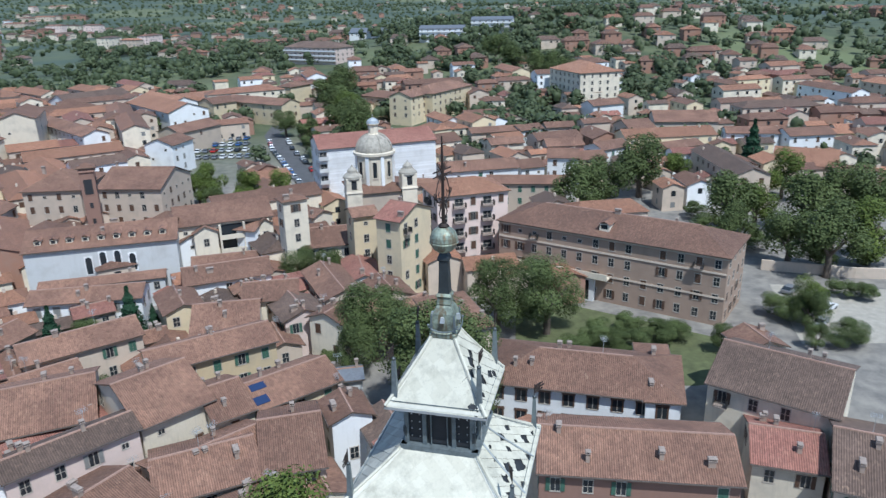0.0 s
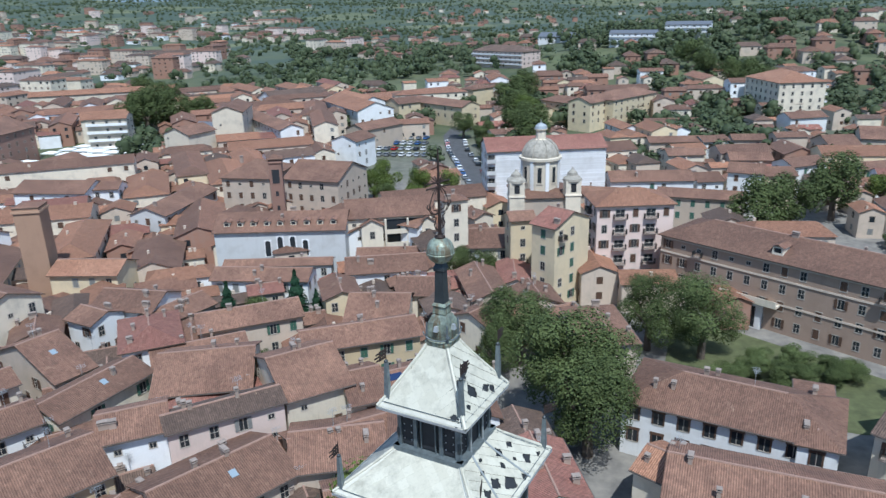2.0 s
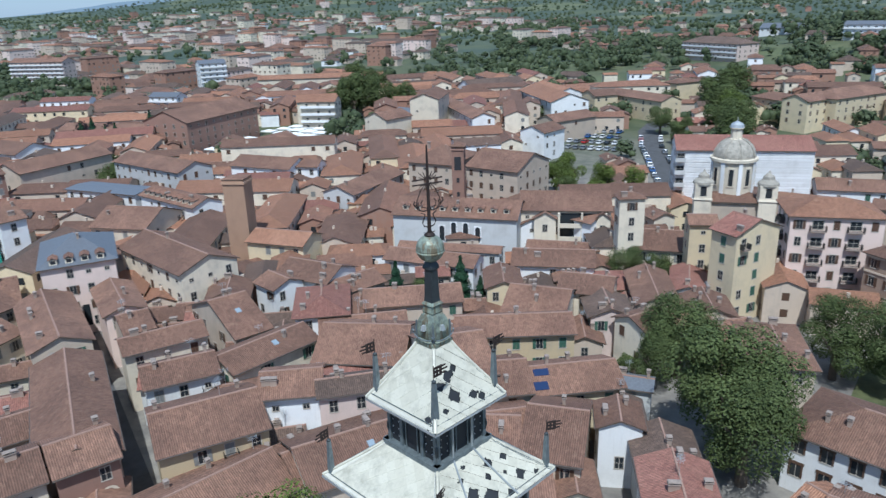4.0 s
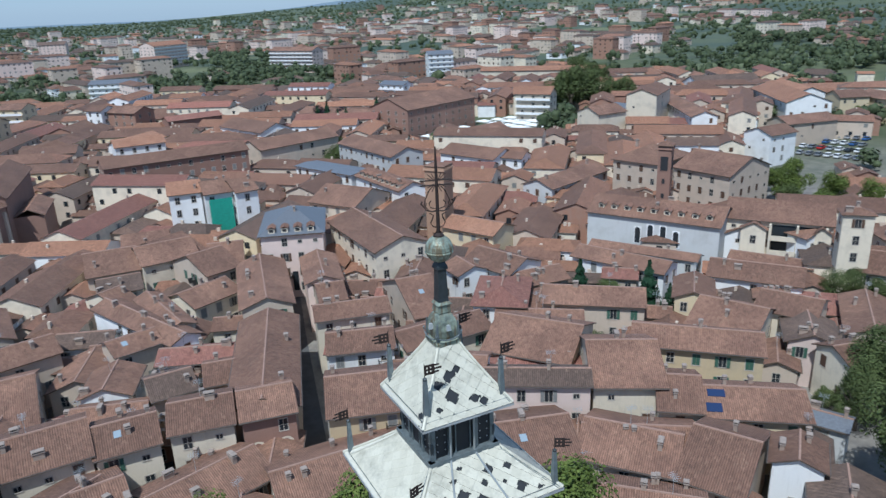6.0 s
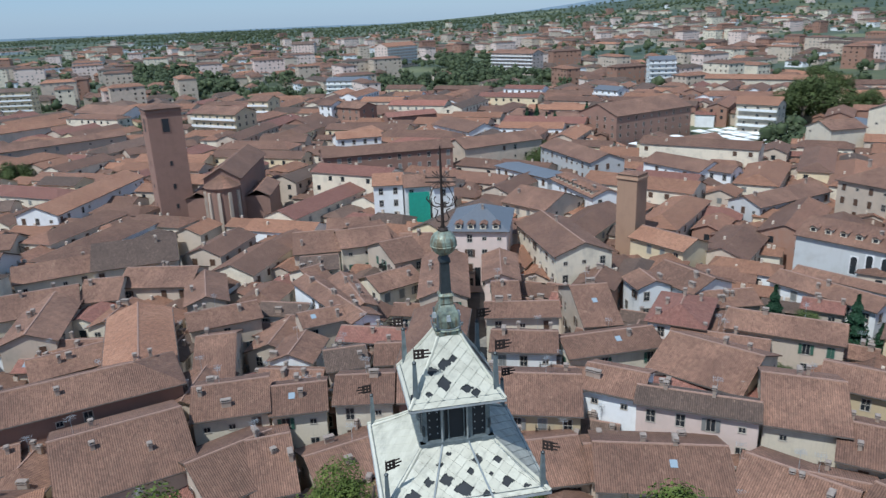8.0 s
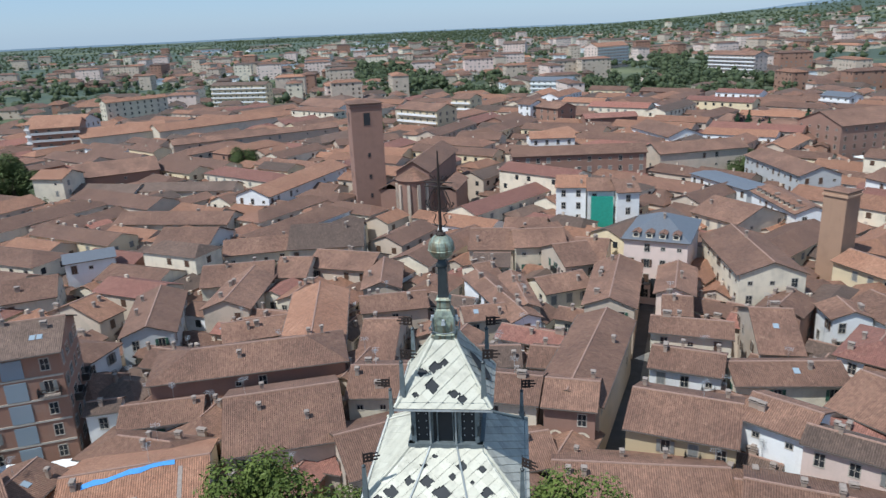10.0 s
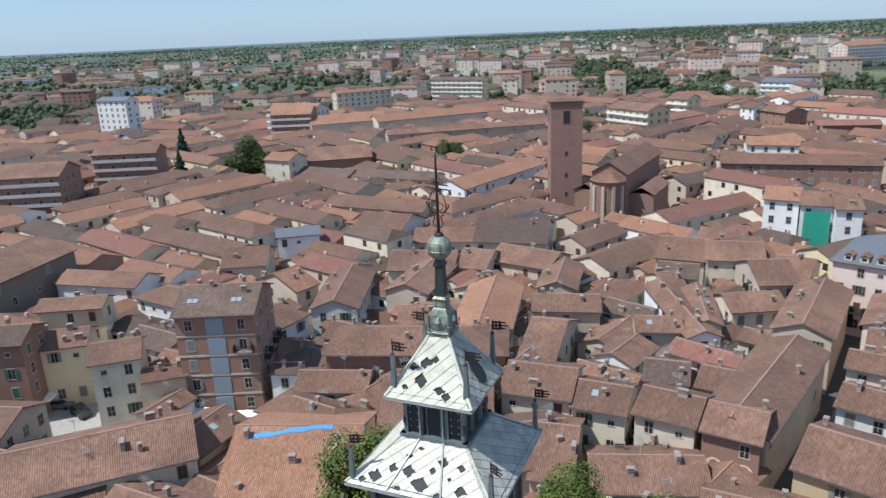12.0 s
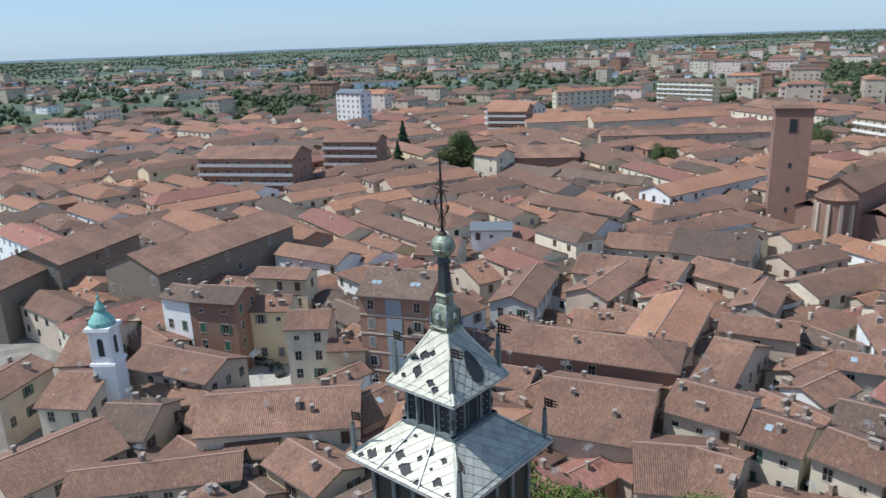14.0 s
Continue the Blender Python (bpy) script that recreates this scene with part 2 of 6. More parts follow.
GUTTER = plain("copper_gutter", (0.16, 0.13, 0.11), 0.5, 0.4)
RAIL = plain("iron_railing", (0.06, 0.06, 0.06), 0.5, 0.5)
SOLAR, _nt, _b = material("solar_panel", 0.15)
_b.inputs["Base Color"].default_value = (0.02, 0.035, 0.09, 1)
SKYLIGHT, _nt, _b = material("skylight_glass", 0.06)
_b.inputs["Base Color"].default_value = (0.26, 0.31, 0.35, 1)
TARP = plain("blue_tarpaulin", (0.06, 0.27, 0.62), 0.4)
TEAL = plain("green_scaffold_net", (0.03, 0.30, 0.22), 0.8)
CHIMNEYS = [chimney_mesh(0.5, 0.45, 0.7), chimney_mesh(0.75, 0.45, 0.65), chimney_mesh(0.4, 0.4, 0.9), chimney_mesh(0.45, 0.4, 0.6), chimney_mesh(1.1, 0.45, 0.6)]


def roof_mesh(w, d, rise, hip, tone, over_x=0.35):
    """Ridge along x, eaves at z = 0."""
    s = Shape()
    x, y = w / 2, d / 2
    r = max(x - (y if hip else 0.0), 0.15)
    t = 0.16
    e = [(-x, -y, 0), (x, -y, 0), (x, y, 0), (-x, y, 0)]
    k0, k1 = (-r, 0, rise), (r, 0, rise)
    s.slope([e[0], e[1], k1, k0])
    s.slope([e[2], e[3], k0, k1])
    low = [(p[0], p[1], p[2] - t) for p in e]
    b0, b1 = (k0[0], 0, rise - t), (k1[0], 0, rise - t)
    if hip:
        s.slope([e[1], e[2], k1])
        s.slope([e[3], e[0], k0])
        s.face(low[::-1], 2)
    else:
        s.face([low[1], low[0], b0, b1], 2)
        s.face([low[3], low[2], b1, b0], 2)
        for a, la, c, lc in ((e[1], low[1], k1, b1), (k1, b1, e[2], low[2]), (e[3], low[3], k0, b0), (k0, b0, e[0], low[0])):
            s.face([a, la, lc, c][::-1], 2)
    for i, j in ((0, 1), (2, 3)) if not hip else ((0, 1), (1, 2), (2, 3), (3, 0)):
        s.face([low[i], low[j], e[j], e[i]], 2)
    return s.mesh("roof", [ROOFS[tone], RIDGE, EAVE])


def ridge_mesh(w, d, hip):
    r = max(w / 2 - (d / 2 if hip else 0.0), 0.15)
    s = Shape()
    s.box(-r, r, -0.14, 0.14, -0.07, 0.08, 0, 0.04)
    return s.mesh("ridge", [RIDGE])


def gutter_mesh(w):
    s = Shape()
    s.box(-w / 2, w / 2, -0.12, 0.0, -0.15, -0.03, 0, 0.02)
    return s.mesh("gutter", [GUTTER])


def balcony_mesh(w):
    s = Shape()
    s.box(-w / 2, w / 2, -0.95, 0, -0.12, 0.0, 0)
    for k in range(int(w / 0.16) + 1):
        x = -w / 2 + 0.03 + k * 0.16
        s.box(x - 0.012, x + 0.012, -0.93, -0.905, 0, 0.95, 1)
    s.box(-w / 2, w / 2, -0.95, -0.89, 0.95, 1.0, 1)
    for x in (-w / 2, w / 2 - 0.03):
        s.box(x, x + 0.03, -0.93, 0, 0.0, 0.98, 1)
    return s.mesh("balcony", [CAP, RAIL])


def dormer_mesh():
    s = Shape()
    s.box(-0.6, 0.6, -1.0, 1.2, -0.6, 0.75, 0)
    s.face([(-0.4, -1.012, 0.0), (0.4, -1.012, 0.0), (0.4, -1.012, 0.62), (-0.4, -1.012, 0.62)], 2)
    s.slope([(-0.8, -1.2, 0.7), (0, -1.2, 1.1), (0, 1.6, 1.1), (-0.8, 1.6, 0.7)][::-1], 1)
    s.slope([(0.8, -1.2, 0.7), (0.8, 1.6, 0.7), (0, 1.6, 1.1), (0, -1.2, 1.1)][::-1], 1)
    return s.mesh("dormer", [WALLS["cream"], ROOFS[1], GLASS])


def aerial_mesh():
    s = Shape()
    s.box(-0.02, 0.02, -0.02, 0.02, -0.4, 2.3, 0)
    for z, w in ((2.2, 0.45), (1.9, 0.35)):
        s.box(-0.55, 0.55, -0.012, 0.012, z - 0.012, z + 0.012, 0)
        for k in range(5):
            x = -0.5 + k * 0.25
            s.box(x - 0.01, x + 0.01, -w, w, z - 0.01, z + 0.01, 0)
    return s.mesh("aerial", [METAL])


AERIAL = aerial_mesh()
BALCONY = {w: balcony_mesh(w) for w in (1.6, 2.6)}
DORMER = dormer_mesh()
RNG = random.Random(7)
FOOT, BUILT = [], set()


def fits(x, y, rad):
    return all((x - a) ** 2 + (y - b) ** 2 > (rad + c) ** 2 for a, b, c in FOOT)


def claim(x, y, rot, w, d):
    c, s = math.cos(radians(rot)), math.sin(radians(rot))
    n = max(1, round(w / max(d, 1)))
    for i in range(n):
        o = (i + 0.5) / n * w - w / 2
        FOOT.append((x + c * o, y + s * o, max(d, w / n) * 0.5))
        BUILT.add(FOOT[-1])


LABELS = {"white": "white plastered", "cream": "cream plastered", "pink": "pale pink plastered", "yellow": "yellow plastered", "ochre": "ochre plastered",
          "tan": "weathered tan plastered", "grey": "grey plastered", "redwall": "brown-red brick", "brick": "old brick", "palace": "brown brick", "mud": "weathered brown plastered"}
ROOF_WORDS = {1: "worn terracotta tile roof", 2: "bright orange tile roof", 3: "dark brown tile roof", 4: "grey sheet metal roof", 5: "red tile roof"}


def facade(root, ob_m, length, ze, far, flats, colour, rng, skip=0.16, pitch=3.0, framed=False, bal=True, ground=False):
    """Windows on the wall through ob_m (x along the wall, -y outwards)."""
    n = max(1, round((length - 1.0) / pitch))
    step = length / n
    rows = max(1, int((ze - 0.6) / 3.05)) + ground
    for i in range(rows):
        z = ze - 1.55 - 3.05 * i
        if z < 1.2:
            break
        for k in range(n):
            if rng.random() < skip:
                continue
            kind = rng.choice(("plain", "shut", "shut", "small")) if far and not flats else "plain" if far else ("wide" if flats and k % 2 else rng.choice(("tall", "plain", "shut", "plain")))
            if framed:
                kind = "framed"
            elif i == 0 and not flats and ze > 8 and rng.random() < 0.4:
                kind = "small"
            x = -length / 2 + (k + 0.5) * step
            part("window", WINDOWS[kind, colour], root, ob_m @ pose(x, -0.004, z))
            if not far and z > 3.5 and ((flats and bal and k % 2) or rng.random() < 0.06):
                part("balcony", BALCONY[2.6 if flats else 1.6], root, ob_m @ pose(x, 0, z - 1.0))


def house(x, y, rot, w, d, ze, wall, roof=1, style="", rise=None):
    """A house with its ridge along the long side: walls, tiled roof, windows towards the church, chimneys."""
    rng = random.Random(int(x * 13.7) * 7919 + int(y * 31.1))
    dist = math.hypot(x, y)
    z0 = height(x, y)
    hip = "hip" in style
    rise = rise if rise is not None else 0.38 * d / 2
    what = "apartment block" if "flats" in style else "house"
    root = new("apartment_block" if "flats" in style else "house")
    root.matrix_basis = pose(x, y, z0, 0, 0, rot)
    tagged(root, f"{LABELS[wall]} {what} with a {'hipped ' if hip else ''}{ROOF_WORDS[roof]}", what, "town houses")
    ox, oy = min(0.35, w * 0.06), min(0.55, d * 0.08)
    if hip:
        ox = oy
    X, Y = w / 2 - ox, d / 2 - oy
    s = Shape()
    top = ze - z0 if z0 > 2 else ze
    top = max(top, 4.0)
    lift = rise * (1 - Y / (d / 2)) - 0.10
    tz = top + lift
    for p, q in (((-X, -Y), (X, -Y)), ((X, Y), (-X, Y))):
        s.face([(*p, -3), (*q, -3), (*q, tz), (*p, tz)])
    for sx in (-1, 1):
        p, q = (sx * X, -sx * Y), (sx * X, sx * Y)
        if hip:
            s.face([(*p, -3), (*q, -3), (*q, tz), (*p, tz)])
        else:
            s.face([(*p, -3), (*q, -3), (*q, tz), (sx * X, 0, top + rise - 0.1), (*p, tz)])
    part("wall", s.mesh("wall", [WALLS[wall]]), root)
    part("roof", roof_mesh(w, d, rise, hip, roof), root, pose(0, 0, top))
    far = dist > 130
    if dist < 135:
        part("ridge", ridge_mesh(w, d, hip), root, pose(0, 0, top + rise), "pale mortared ridge tiles")
    if dist < 95:
        for turn in (0, 180):
            part("gutter", gutter_mesh(w), root, pose(0, 0, 0, 0, 0, turn) @ pose(0, -d / 2, top))
    slope = math.degrees(math.atan2(rise, d / 2))

    def on_roof(px, py, lift=0.0):
        """A pose lying on the front slope (py < 0) at that place of the plan."""
        return pose(px, py, top + rise * (1 - abs(py) / (d / 2)) + lift, slope if py < 0 else -slope)

    def panel(name, px, py, a, b2, mat, label, thick=0.06):
        q = Shape()
        q.box(-a / 2, a / 2, -b2 / 2, b2 / 2, 0.0, thick, 0, 0.01)
        part(name, q.mesh(name, [mat]), root, on_roof(px, py, 0.01), label)

    if dist < 110 and rng.random() < 0.06 and not style:
        panel("skylight", rng.uniform(-0.3, 0.3) * w, -d * 0.2, 0.8, 1.0, SKYLIGHT, "pale glass roof window")
    if "solar" in style:
        panel("solar_panel", -w * 0.36, -d * 0.12, 2.0, 1.1, SOLAR, "dark blue solar panel")
        panel("solar_panel", -w * 0.40, -d * 0.34, 1.8, 1.3, SOLAR, "dark blue solar panel")
    if "tarp" in style:
        q = Shape()
        for k in range(8):
            x0, x1 = (-0.34 + 0.075 * k) * w, (-0.34 + 0.075 * (k + 1)) * w
            y0, y1 = -1.6 + 0.20 * k + 0.12 * math.sin(k * 2.1), -1.6 + 0.20 * (k + 1) + 0.12 * math.sin((k + 1) * 2.1)
            y0, y1 = min(y0, -0.35), min(y1, -0.35)
            z0, z1 = (top + rise * (1 - abs(v) / (d / 2)) + 0.05 for v in (y0, y1))
            t = rise / (d / 2)
            h0, h1 = 0.28 + 0.06 * math.sin(k * 1.7), 0.28 + 0.06 * math.sin((k + 1) * 1.7)
            q.face([(x0, y0 - h0, z0 - h0 * t), (x1, y1 - h1, z1 - h1 * t), (x1, y1 + h1, z1 + h1 * t + 0.03), (x0, y0 + h0, z0 + h0 * t + 0.03)])
        part("tarpaulin", q.mesh("tarpaulin", [TARP]), root, None, "creased bright blue tarpaulin below the ridge")
        panel("flashing", w * 0.3, -d * 0.22, 0.45, d * 0.36, CAP, "pale cement flashing strip", 0.03)
    if "skylights" in style:
        for px in (-0.33, -0.26, 0.2, 0.27):
            panel("skylight", px * w, -d * 0.26, 0.7, 0.9, SKYLIGHT, "pale glass roof window")
    if "dormers" in style:
        for k in range(9):
            part("dormer", DORMER, root, pose((k - 4) * w / 10, -d * 0.28, top + rise * 0.34), "small cream roof dormer")
    if "eyelid" in style:
        part("dormer", DORMER, root, pose(-0.5, -d * 0.30, top + rise * 0.38) @ Matrix.Diagonal((1.5, 1.2, 1.3, 1)), "arched brick roof dormer")
    if "siding" in style:
        for i in range(int((top - 1.5) / 0.62)):
            q = Shape()
            z = top - 0.9 - 0.62 * i
            q.box(-X + 2.2, X - 0.3, -Y - 0.10, -Y - 0.003, z - 0.20, z + 0.20, 0, 0.02)
            part("siding_board", q.mesh("siding_board", [WALLS["white"]]), root)
        for i in range(int((top - 1) / 3.05)):
            q = Shape()
            z = top - 2.7 - 3.05 * i
            q.box(-X - 0.4, -X + 2.0, -Y - 1.0, -Y - 0.003, z - 0.12, z, 0)
            q.box(-X - 0.4, -X + 2.0, -Y - 1.0, -Y - 0.92, z, z + 0.9, 0)
            part("balcony", q.mesh("balcony", [WALLS["grey"]]), root, None, "pale corner balcony")
            part("window", WINDOWS["wide", "grey"], root, pose(-X + 0.9, -Y - 0.004, z + 1.1))
    if "recess" in style:
        q = Shape()
        q.box(-1.0, 8.2, -Y - 0.05, -Y - 0.004, top - 9.4, top - 0.7, 0)
        part("glazed_bay", q.mesh("glazed_bay", [GLASS]), root, None, "dark recessed glazed bay")
        for i in range(3):
            q = Shape()
            z = top - 3.4 - 2.9 * i
            q.box(-1.1, 8.3, -Y - 1.4, -Y - 0.06, z - 0.15, z, 0)
            q.box(-1.1, 8.3, -Y - 1.4, -Y - 1.3, z, z + 0.85, 0)
            part("balcony", q.mesh("balcony", [WALLS["cream"]]), root, None, "long cream balcony parapet")
        for px in (-1.3, 3.5, 8.5):
            q = Shape()
            q.box(px - 0.2, px + 0.2, -Y - 1.35, -Y - 0.06, top - 9.4, top - 0.4, 0)
            part("pier", q.mesh("pier", [WALLS["cream"]]), root)
        for px, pw in ((-4.2, 4.6), (10.0 if X > 10.5 else X - 1.8, 3.2)):
            q = Shape()
            q.face([(px - pw / 2, -Y - 1.5, top - 9.5), (px + pw / 2, -Y - 1.5, top - 9.5), (px + pw / 2, -Y - 1.5, top - 1.4), (px, -Y - 1.5, top - 0.2), (px - pw / 2, -Y - 1.5, top - 1.4)])
            for sx in (-1, 1):
                e = [(px + sx * pw / 2, -Y - 1.5, top - 9.5), (px + sx * pw / 2, -Y, top - 9.5), (px + sx * pw / 2, -Y, top - 1.4), (px + sx * pw / 2, -Y - 1.5, top - 1.4)]
                q.face(e if sx > 0 else e[::-1])
            part("gable_bay", q.mesh("gable_bay", [WALLS["cream"]]), root, None, "projecting cream gabled bay")
            part("window", WINDOWS["plain", "brown"], root, pose(px, -Y - 1.504, top - 3.6))
            q = Shape()
            for sx in (-1, 1):
                e = [(px + sx * (pw / 2 + 0.4), -Y - 1.9, top - 1.55), (px, -Y - 1.9, top - 0.05), (px, -Y + 1.5, top - 0.05), (px + sx * (pw / 2 + 0.4), -Y + 1.5, top - 1.55)]
                q.slope(e[::-1] if sx > 0 else e)
            part("gable_roof", q.mesh("gable_roof", [ROOFS[1]]), root)
    if "mansard" in style:
        for k in range(4):
            part("dormer", DORMER, root, pose((k - 1.5) * w / 5.2, -d * 0.40, top + rise * 0.14), "small roof dormer in grey sheet")
        for k in range(5):
            q = Shape()
            q.box(-0.55, 0.55, -Y - 0.09, -Y - 0.006, top - 11.5, top - 7.6, 0)
            part("tall_window", q.mesh("tall_window", [GLASS]), root, pose((k - 2) * w / 5.6, 0, 0), "tall dark ground-floor opening")
    if "loggias" in style:
        for i in range(int((top - 1) / 3.05)):
            q = Shape()
            z = top - 2.55 - 3.05 * i
            q.box(-X - 0.1, X + 0.1, -Y - 1.1, -Y - 0.003, z - 0.12, z, 0)
            q.box(-X - 0.1, X + 0.1, -Y - 1.1, -Y - 1.0, z, z + 0.9, 0)
            tone = "grey" if wall == "redwall" else "white"
            part("balcony", q.mesh("balcony", [WALLS[tone]]), root, None, f"long {tone} balcony parapet")
    if "bands" in style:
        for z in (top - 3.1, top - 7.4, top - 0.45):
            q = Shape()
            q.box(-X, X, -Y - 0.14, -Y - 0.003, z - 0.16, z + 0.16, 0, 0.03)
            part("string_course", q.mesh("string_course", [WALLS["tan"]]), root)
    if "stair" in style:
        for i in range(5):
            q = Shape()
            q.box(-1.25, 1.25, -Y - 0.10, -Y - 0.02, top - 3.0 - 3.05 * i, top - 0.5 - 3.05 * i, 0)
            part("stair_glazing", q.mesh("stair_glazing", [SKYLIGHT]), root, None, "pale blue-grey glazed stairwell panel")
            q = Shape()
            q.box(-X, X, -Y - 0.09, -Y - 0.005, top - 3.3 - 3.05 * i, top - 3.05 - 3.05 * i, 0)
            part("floor_band", q.mesh("floor_band", [FRAME]), root)
    if "arches" in style:
        for k in (-1, 1):
            q = Shape()
            outer = [(-0.95, 0.8), (0.95, 0.8), (0.95, 4.2)] + [(0.95 * math.cos(t), 4.2 + 0.95 * math.sin(t)) for t in [i * math.pi / 10 for i in range(1, 10)]] + [(-0.95, 4.2)]
            inner = [(0.62 * u, 1.0 + (v - 0.8) * 0.9) for u, v in outer]
            q.face([(u, -Y - 0.05, v) for u, v in outer], 0)
            q.face([(u, -Y - 0.058, v) for u, v in inner], 1)
            part("arched_niche", q.mesh("arched_niche", [WALLS["cream"], WALLS["brick"]]), root, pose(k * 1.6, 0, 1.2), "walled-up brick arch with pale surround")
    if "wide_balcony" in style:
        for px in (-0.22, 0.16):
            part("balcony", BALCONY[2.6], root, pose(px * w, -Y, top - 5.9) @ Matrix.Diagonal((1.5, 1, 1, 1)), "long balcony with flower boxes")
    if "arcade" in style:
        for k in range(-1, 3):
            q = Shape()
            h2 = 3.6 if 0 <= k <= 1 else 2.8
            q.box(-0.75, 0.75, -Y - 0.08, -Y - 0.004, top - 5.6, top - 5.6 + h2 + 0.9, 0)
            ring = [(-0.55, top - 5.4), (0.55, top - 5.4), (0.55, top - 5.4 + h2)] + [(0.55 * math.cos(t), top - 5.4 + h2 + 0.55 * math.sin(t)) for t in [i * math.pi / 8 for i in range(1, 8)]] + [(-0.55, top - 5.4 + h2)]
            q.face([(u, -Y - 0.088, v) for u, v in ring], 1)
            part("arched_window", q.mesh("arched_window", [WALLS["white"], GLASS]), root, pose(k * 2.6, 0, 0), "tall dark arched window")
    if "portal" in style:
        q = Shape()
        q.box(-5.5, -1.2, -Y - 0.9, -Y - 0.01, 0, 4.6, 0)
        q.face([(-4.6, -Y - 0.91, 0.2), (-2.1, -Y - 0.91, 0.2), (-2.1, -Y - 0.91, 4.0), (-4.6, -Y - 0.91, 4.0)], 1)
        part("portal", q.mesh("portal", [WALLS["white"], GLASS]), root, None, "white stone portal with dark door")
        q = Shape()
        q.box(-8.5, 1.5, -Y - 1.6, -Y - 0.02, 4.7, 5.0, 0)
        q.box(-8.5, 1.5, -Y - 1.6, -Y - 1.5, 5.0, 5.9, 0)
        part("balcony", q.mesh("balcony", [WALLS["cream"]]), root, None, "long stone balcony above the portal")
    if "scaffold" in style:
        q = Shape()
        q.box(-2.4, 2.8, -Y - 1.1, -Y - 1.0, 1.0, top - 1.2)
        part("scaffold_net", q.mesh("scaffold_net", [TEAL]), root, None, "teal green scaffold netting")
    if dist < 330 or "flats" in style:
        colour = "brown" if "framed" in style else "grey" if "stair" in style or "scaffold" in style else rng.choice(("brown", "brown", "green", "grey"))
        back = root.matrix_basis.to_3x3()
        for length, m in ((2 * X, pose(0, -Y, 0)), (2 * X, pose(0, Y, 0, 0, 0, 180)), (2 * Y, pose(X, 0, 0, 0, 0, 90)), (2 * Y, pose(-X, 0, 0, 0, 0, -90))):
            out = back @ (m.to_3x3() @ Vector((0, -1, 0)))
            if out.dot(Vector((-x, -y, 0)).normalized()) > 0.12 and length > 2.5 and "arcade" not in style and not ("siding" in style and m.translation.y < -0.1):
                facade(root, m, length, top, far, "flats" in style, colour, rng, 0.04 if "reg" in style or "flats" in style else (0.7 if "blank" in style else 0.42 if far else 0.26), 4.2 if dist > 220 else 3.0, "framed" in style, "stair" not in style, "bands" in style)
    if dist < 190:
        for _ in range(rng.choice((1, 2, 2, 3, 4)) if dist < 120 else rng.choice((0, 1, 1, 2))):
            cx, cy = rng.uniform(-0.42, 0.42) * w, rng.uniform(-0.36, 0.36) * d
            part("chimney", rng.choice(CHIMNEYS), root, pose(cx, cy, top + rise * (1 - abs(cy) / (d / 2)), 0, 0, rng.choice((0, 90))))
    if dist < 105 and rng.random() < 0.55:
        cx = rng.uniform(-0.35, 0.35) * w
        part("aerial", AERIAL, root, pose(cx, 0.1, top + rise, 0, 0, rng.uniform(0, 180)), "thin metal television aerial")
    claim(x, y, rot, w, d)
    return root


# ---- ground ----
GROUND, _nt, _b = material("ground", 0.95)
_p = place(_nt)
_len = _nt.nodes.new("ShaderNodeVectorMath")
_len.operation = "LENGTH"
_nt.links.new(_p, _len.inputs[0])
_paved = mix(_nt, ramp(_nt, noise_tex(_nt, _p, 0.3, 6), 0.35, 0.65), (0.13, 0.12, 0.11), (0.24, 0.22, 0.19))
_grass = mix(_nt, ramp(_nt, noise_tex(_nt, _p, 0.05, 6), 0.4, 0.6), (0.052, 0.068, 0.032), (0.09, 0.098, 0.048))
_grass = mix(_nt, ramp(_nt, noise_tex(_nt, _p, 0.007, 3), 0.50, 0.62), _grass, (0.115, 0.135, 0.06))
_vor = nd(_nt, "ShaderNodeTexVoronoi", Scale=0.006)
_nt.links.new(_p, _vor.inputs["Vector"])
_sep = _nt.nodes.new("ShaderNodeSeparateColor")
_nt.links.new(_vor.outputs["Color"], _sep.inputs[0])
_field = mix(_nt, ramp(_nt, _sep.outputs[0], 0.1, 0.9), (0.066, 0.084, 0.042), (0.14, 0.15, 0.072))
_field = mix(_nt, ramp(_nt, noise_tex(_nt, _p, 0.006, 6), 0.40, 0.52), _field, (0.050, 0.072, 0.05))
_mixn = _nt.nodes.new("ShaderNodeMath")
_mixn.operation = "MULTIPLY_ADD"
_nt.links.new(noise_tex(_nt, _p, 0.012, 3), _mixn.inputs[0])
_mixn.inputs[1].default_value = 260.0
_nt.links.new(_len.outputs["Value"], _mixn.inputs[2])
_c = mix(_nt, ramp(_nt, _mixn.outputs[0], 330, 430), _paved, _grass)
_c = mix(_nt, ramp(_nt, _mixn.outputs[0], 700, 900), _c, _field)
_nt.links.new(_c, _b.inputs["Base Color"])
_s = Shape()
_radii = [0, 40, 80, 120, 160, 200, 240, 280, 330, 390, 460, 540, 630, 730, 840, 960, 1100, 1260, 1440, 1650, 1900, 2200, 2550, 2950, 3400, 3900, 4400, 4850]
_N = 144
_ring = [[(r * math.cos(k * math.tau / _N), r * math.sin(k * math.tau / _N)) for k in range(_N)] for r in _radii]
_ring = [[(px, py, height(px, py)) for px, py in row] for row in _ring]
for i in range(len(_radii) - 1):
    for k in range(_N):
        j = (k + 1) % _N
        if i == 0:
            _s.face([_ring[0][0], _ring[1][k], _ring[1][j]])
        else:
            _s.face([_ring[i][k], _ring[i + 1][k], _ring[i + 1][j], _ring[i][j]])
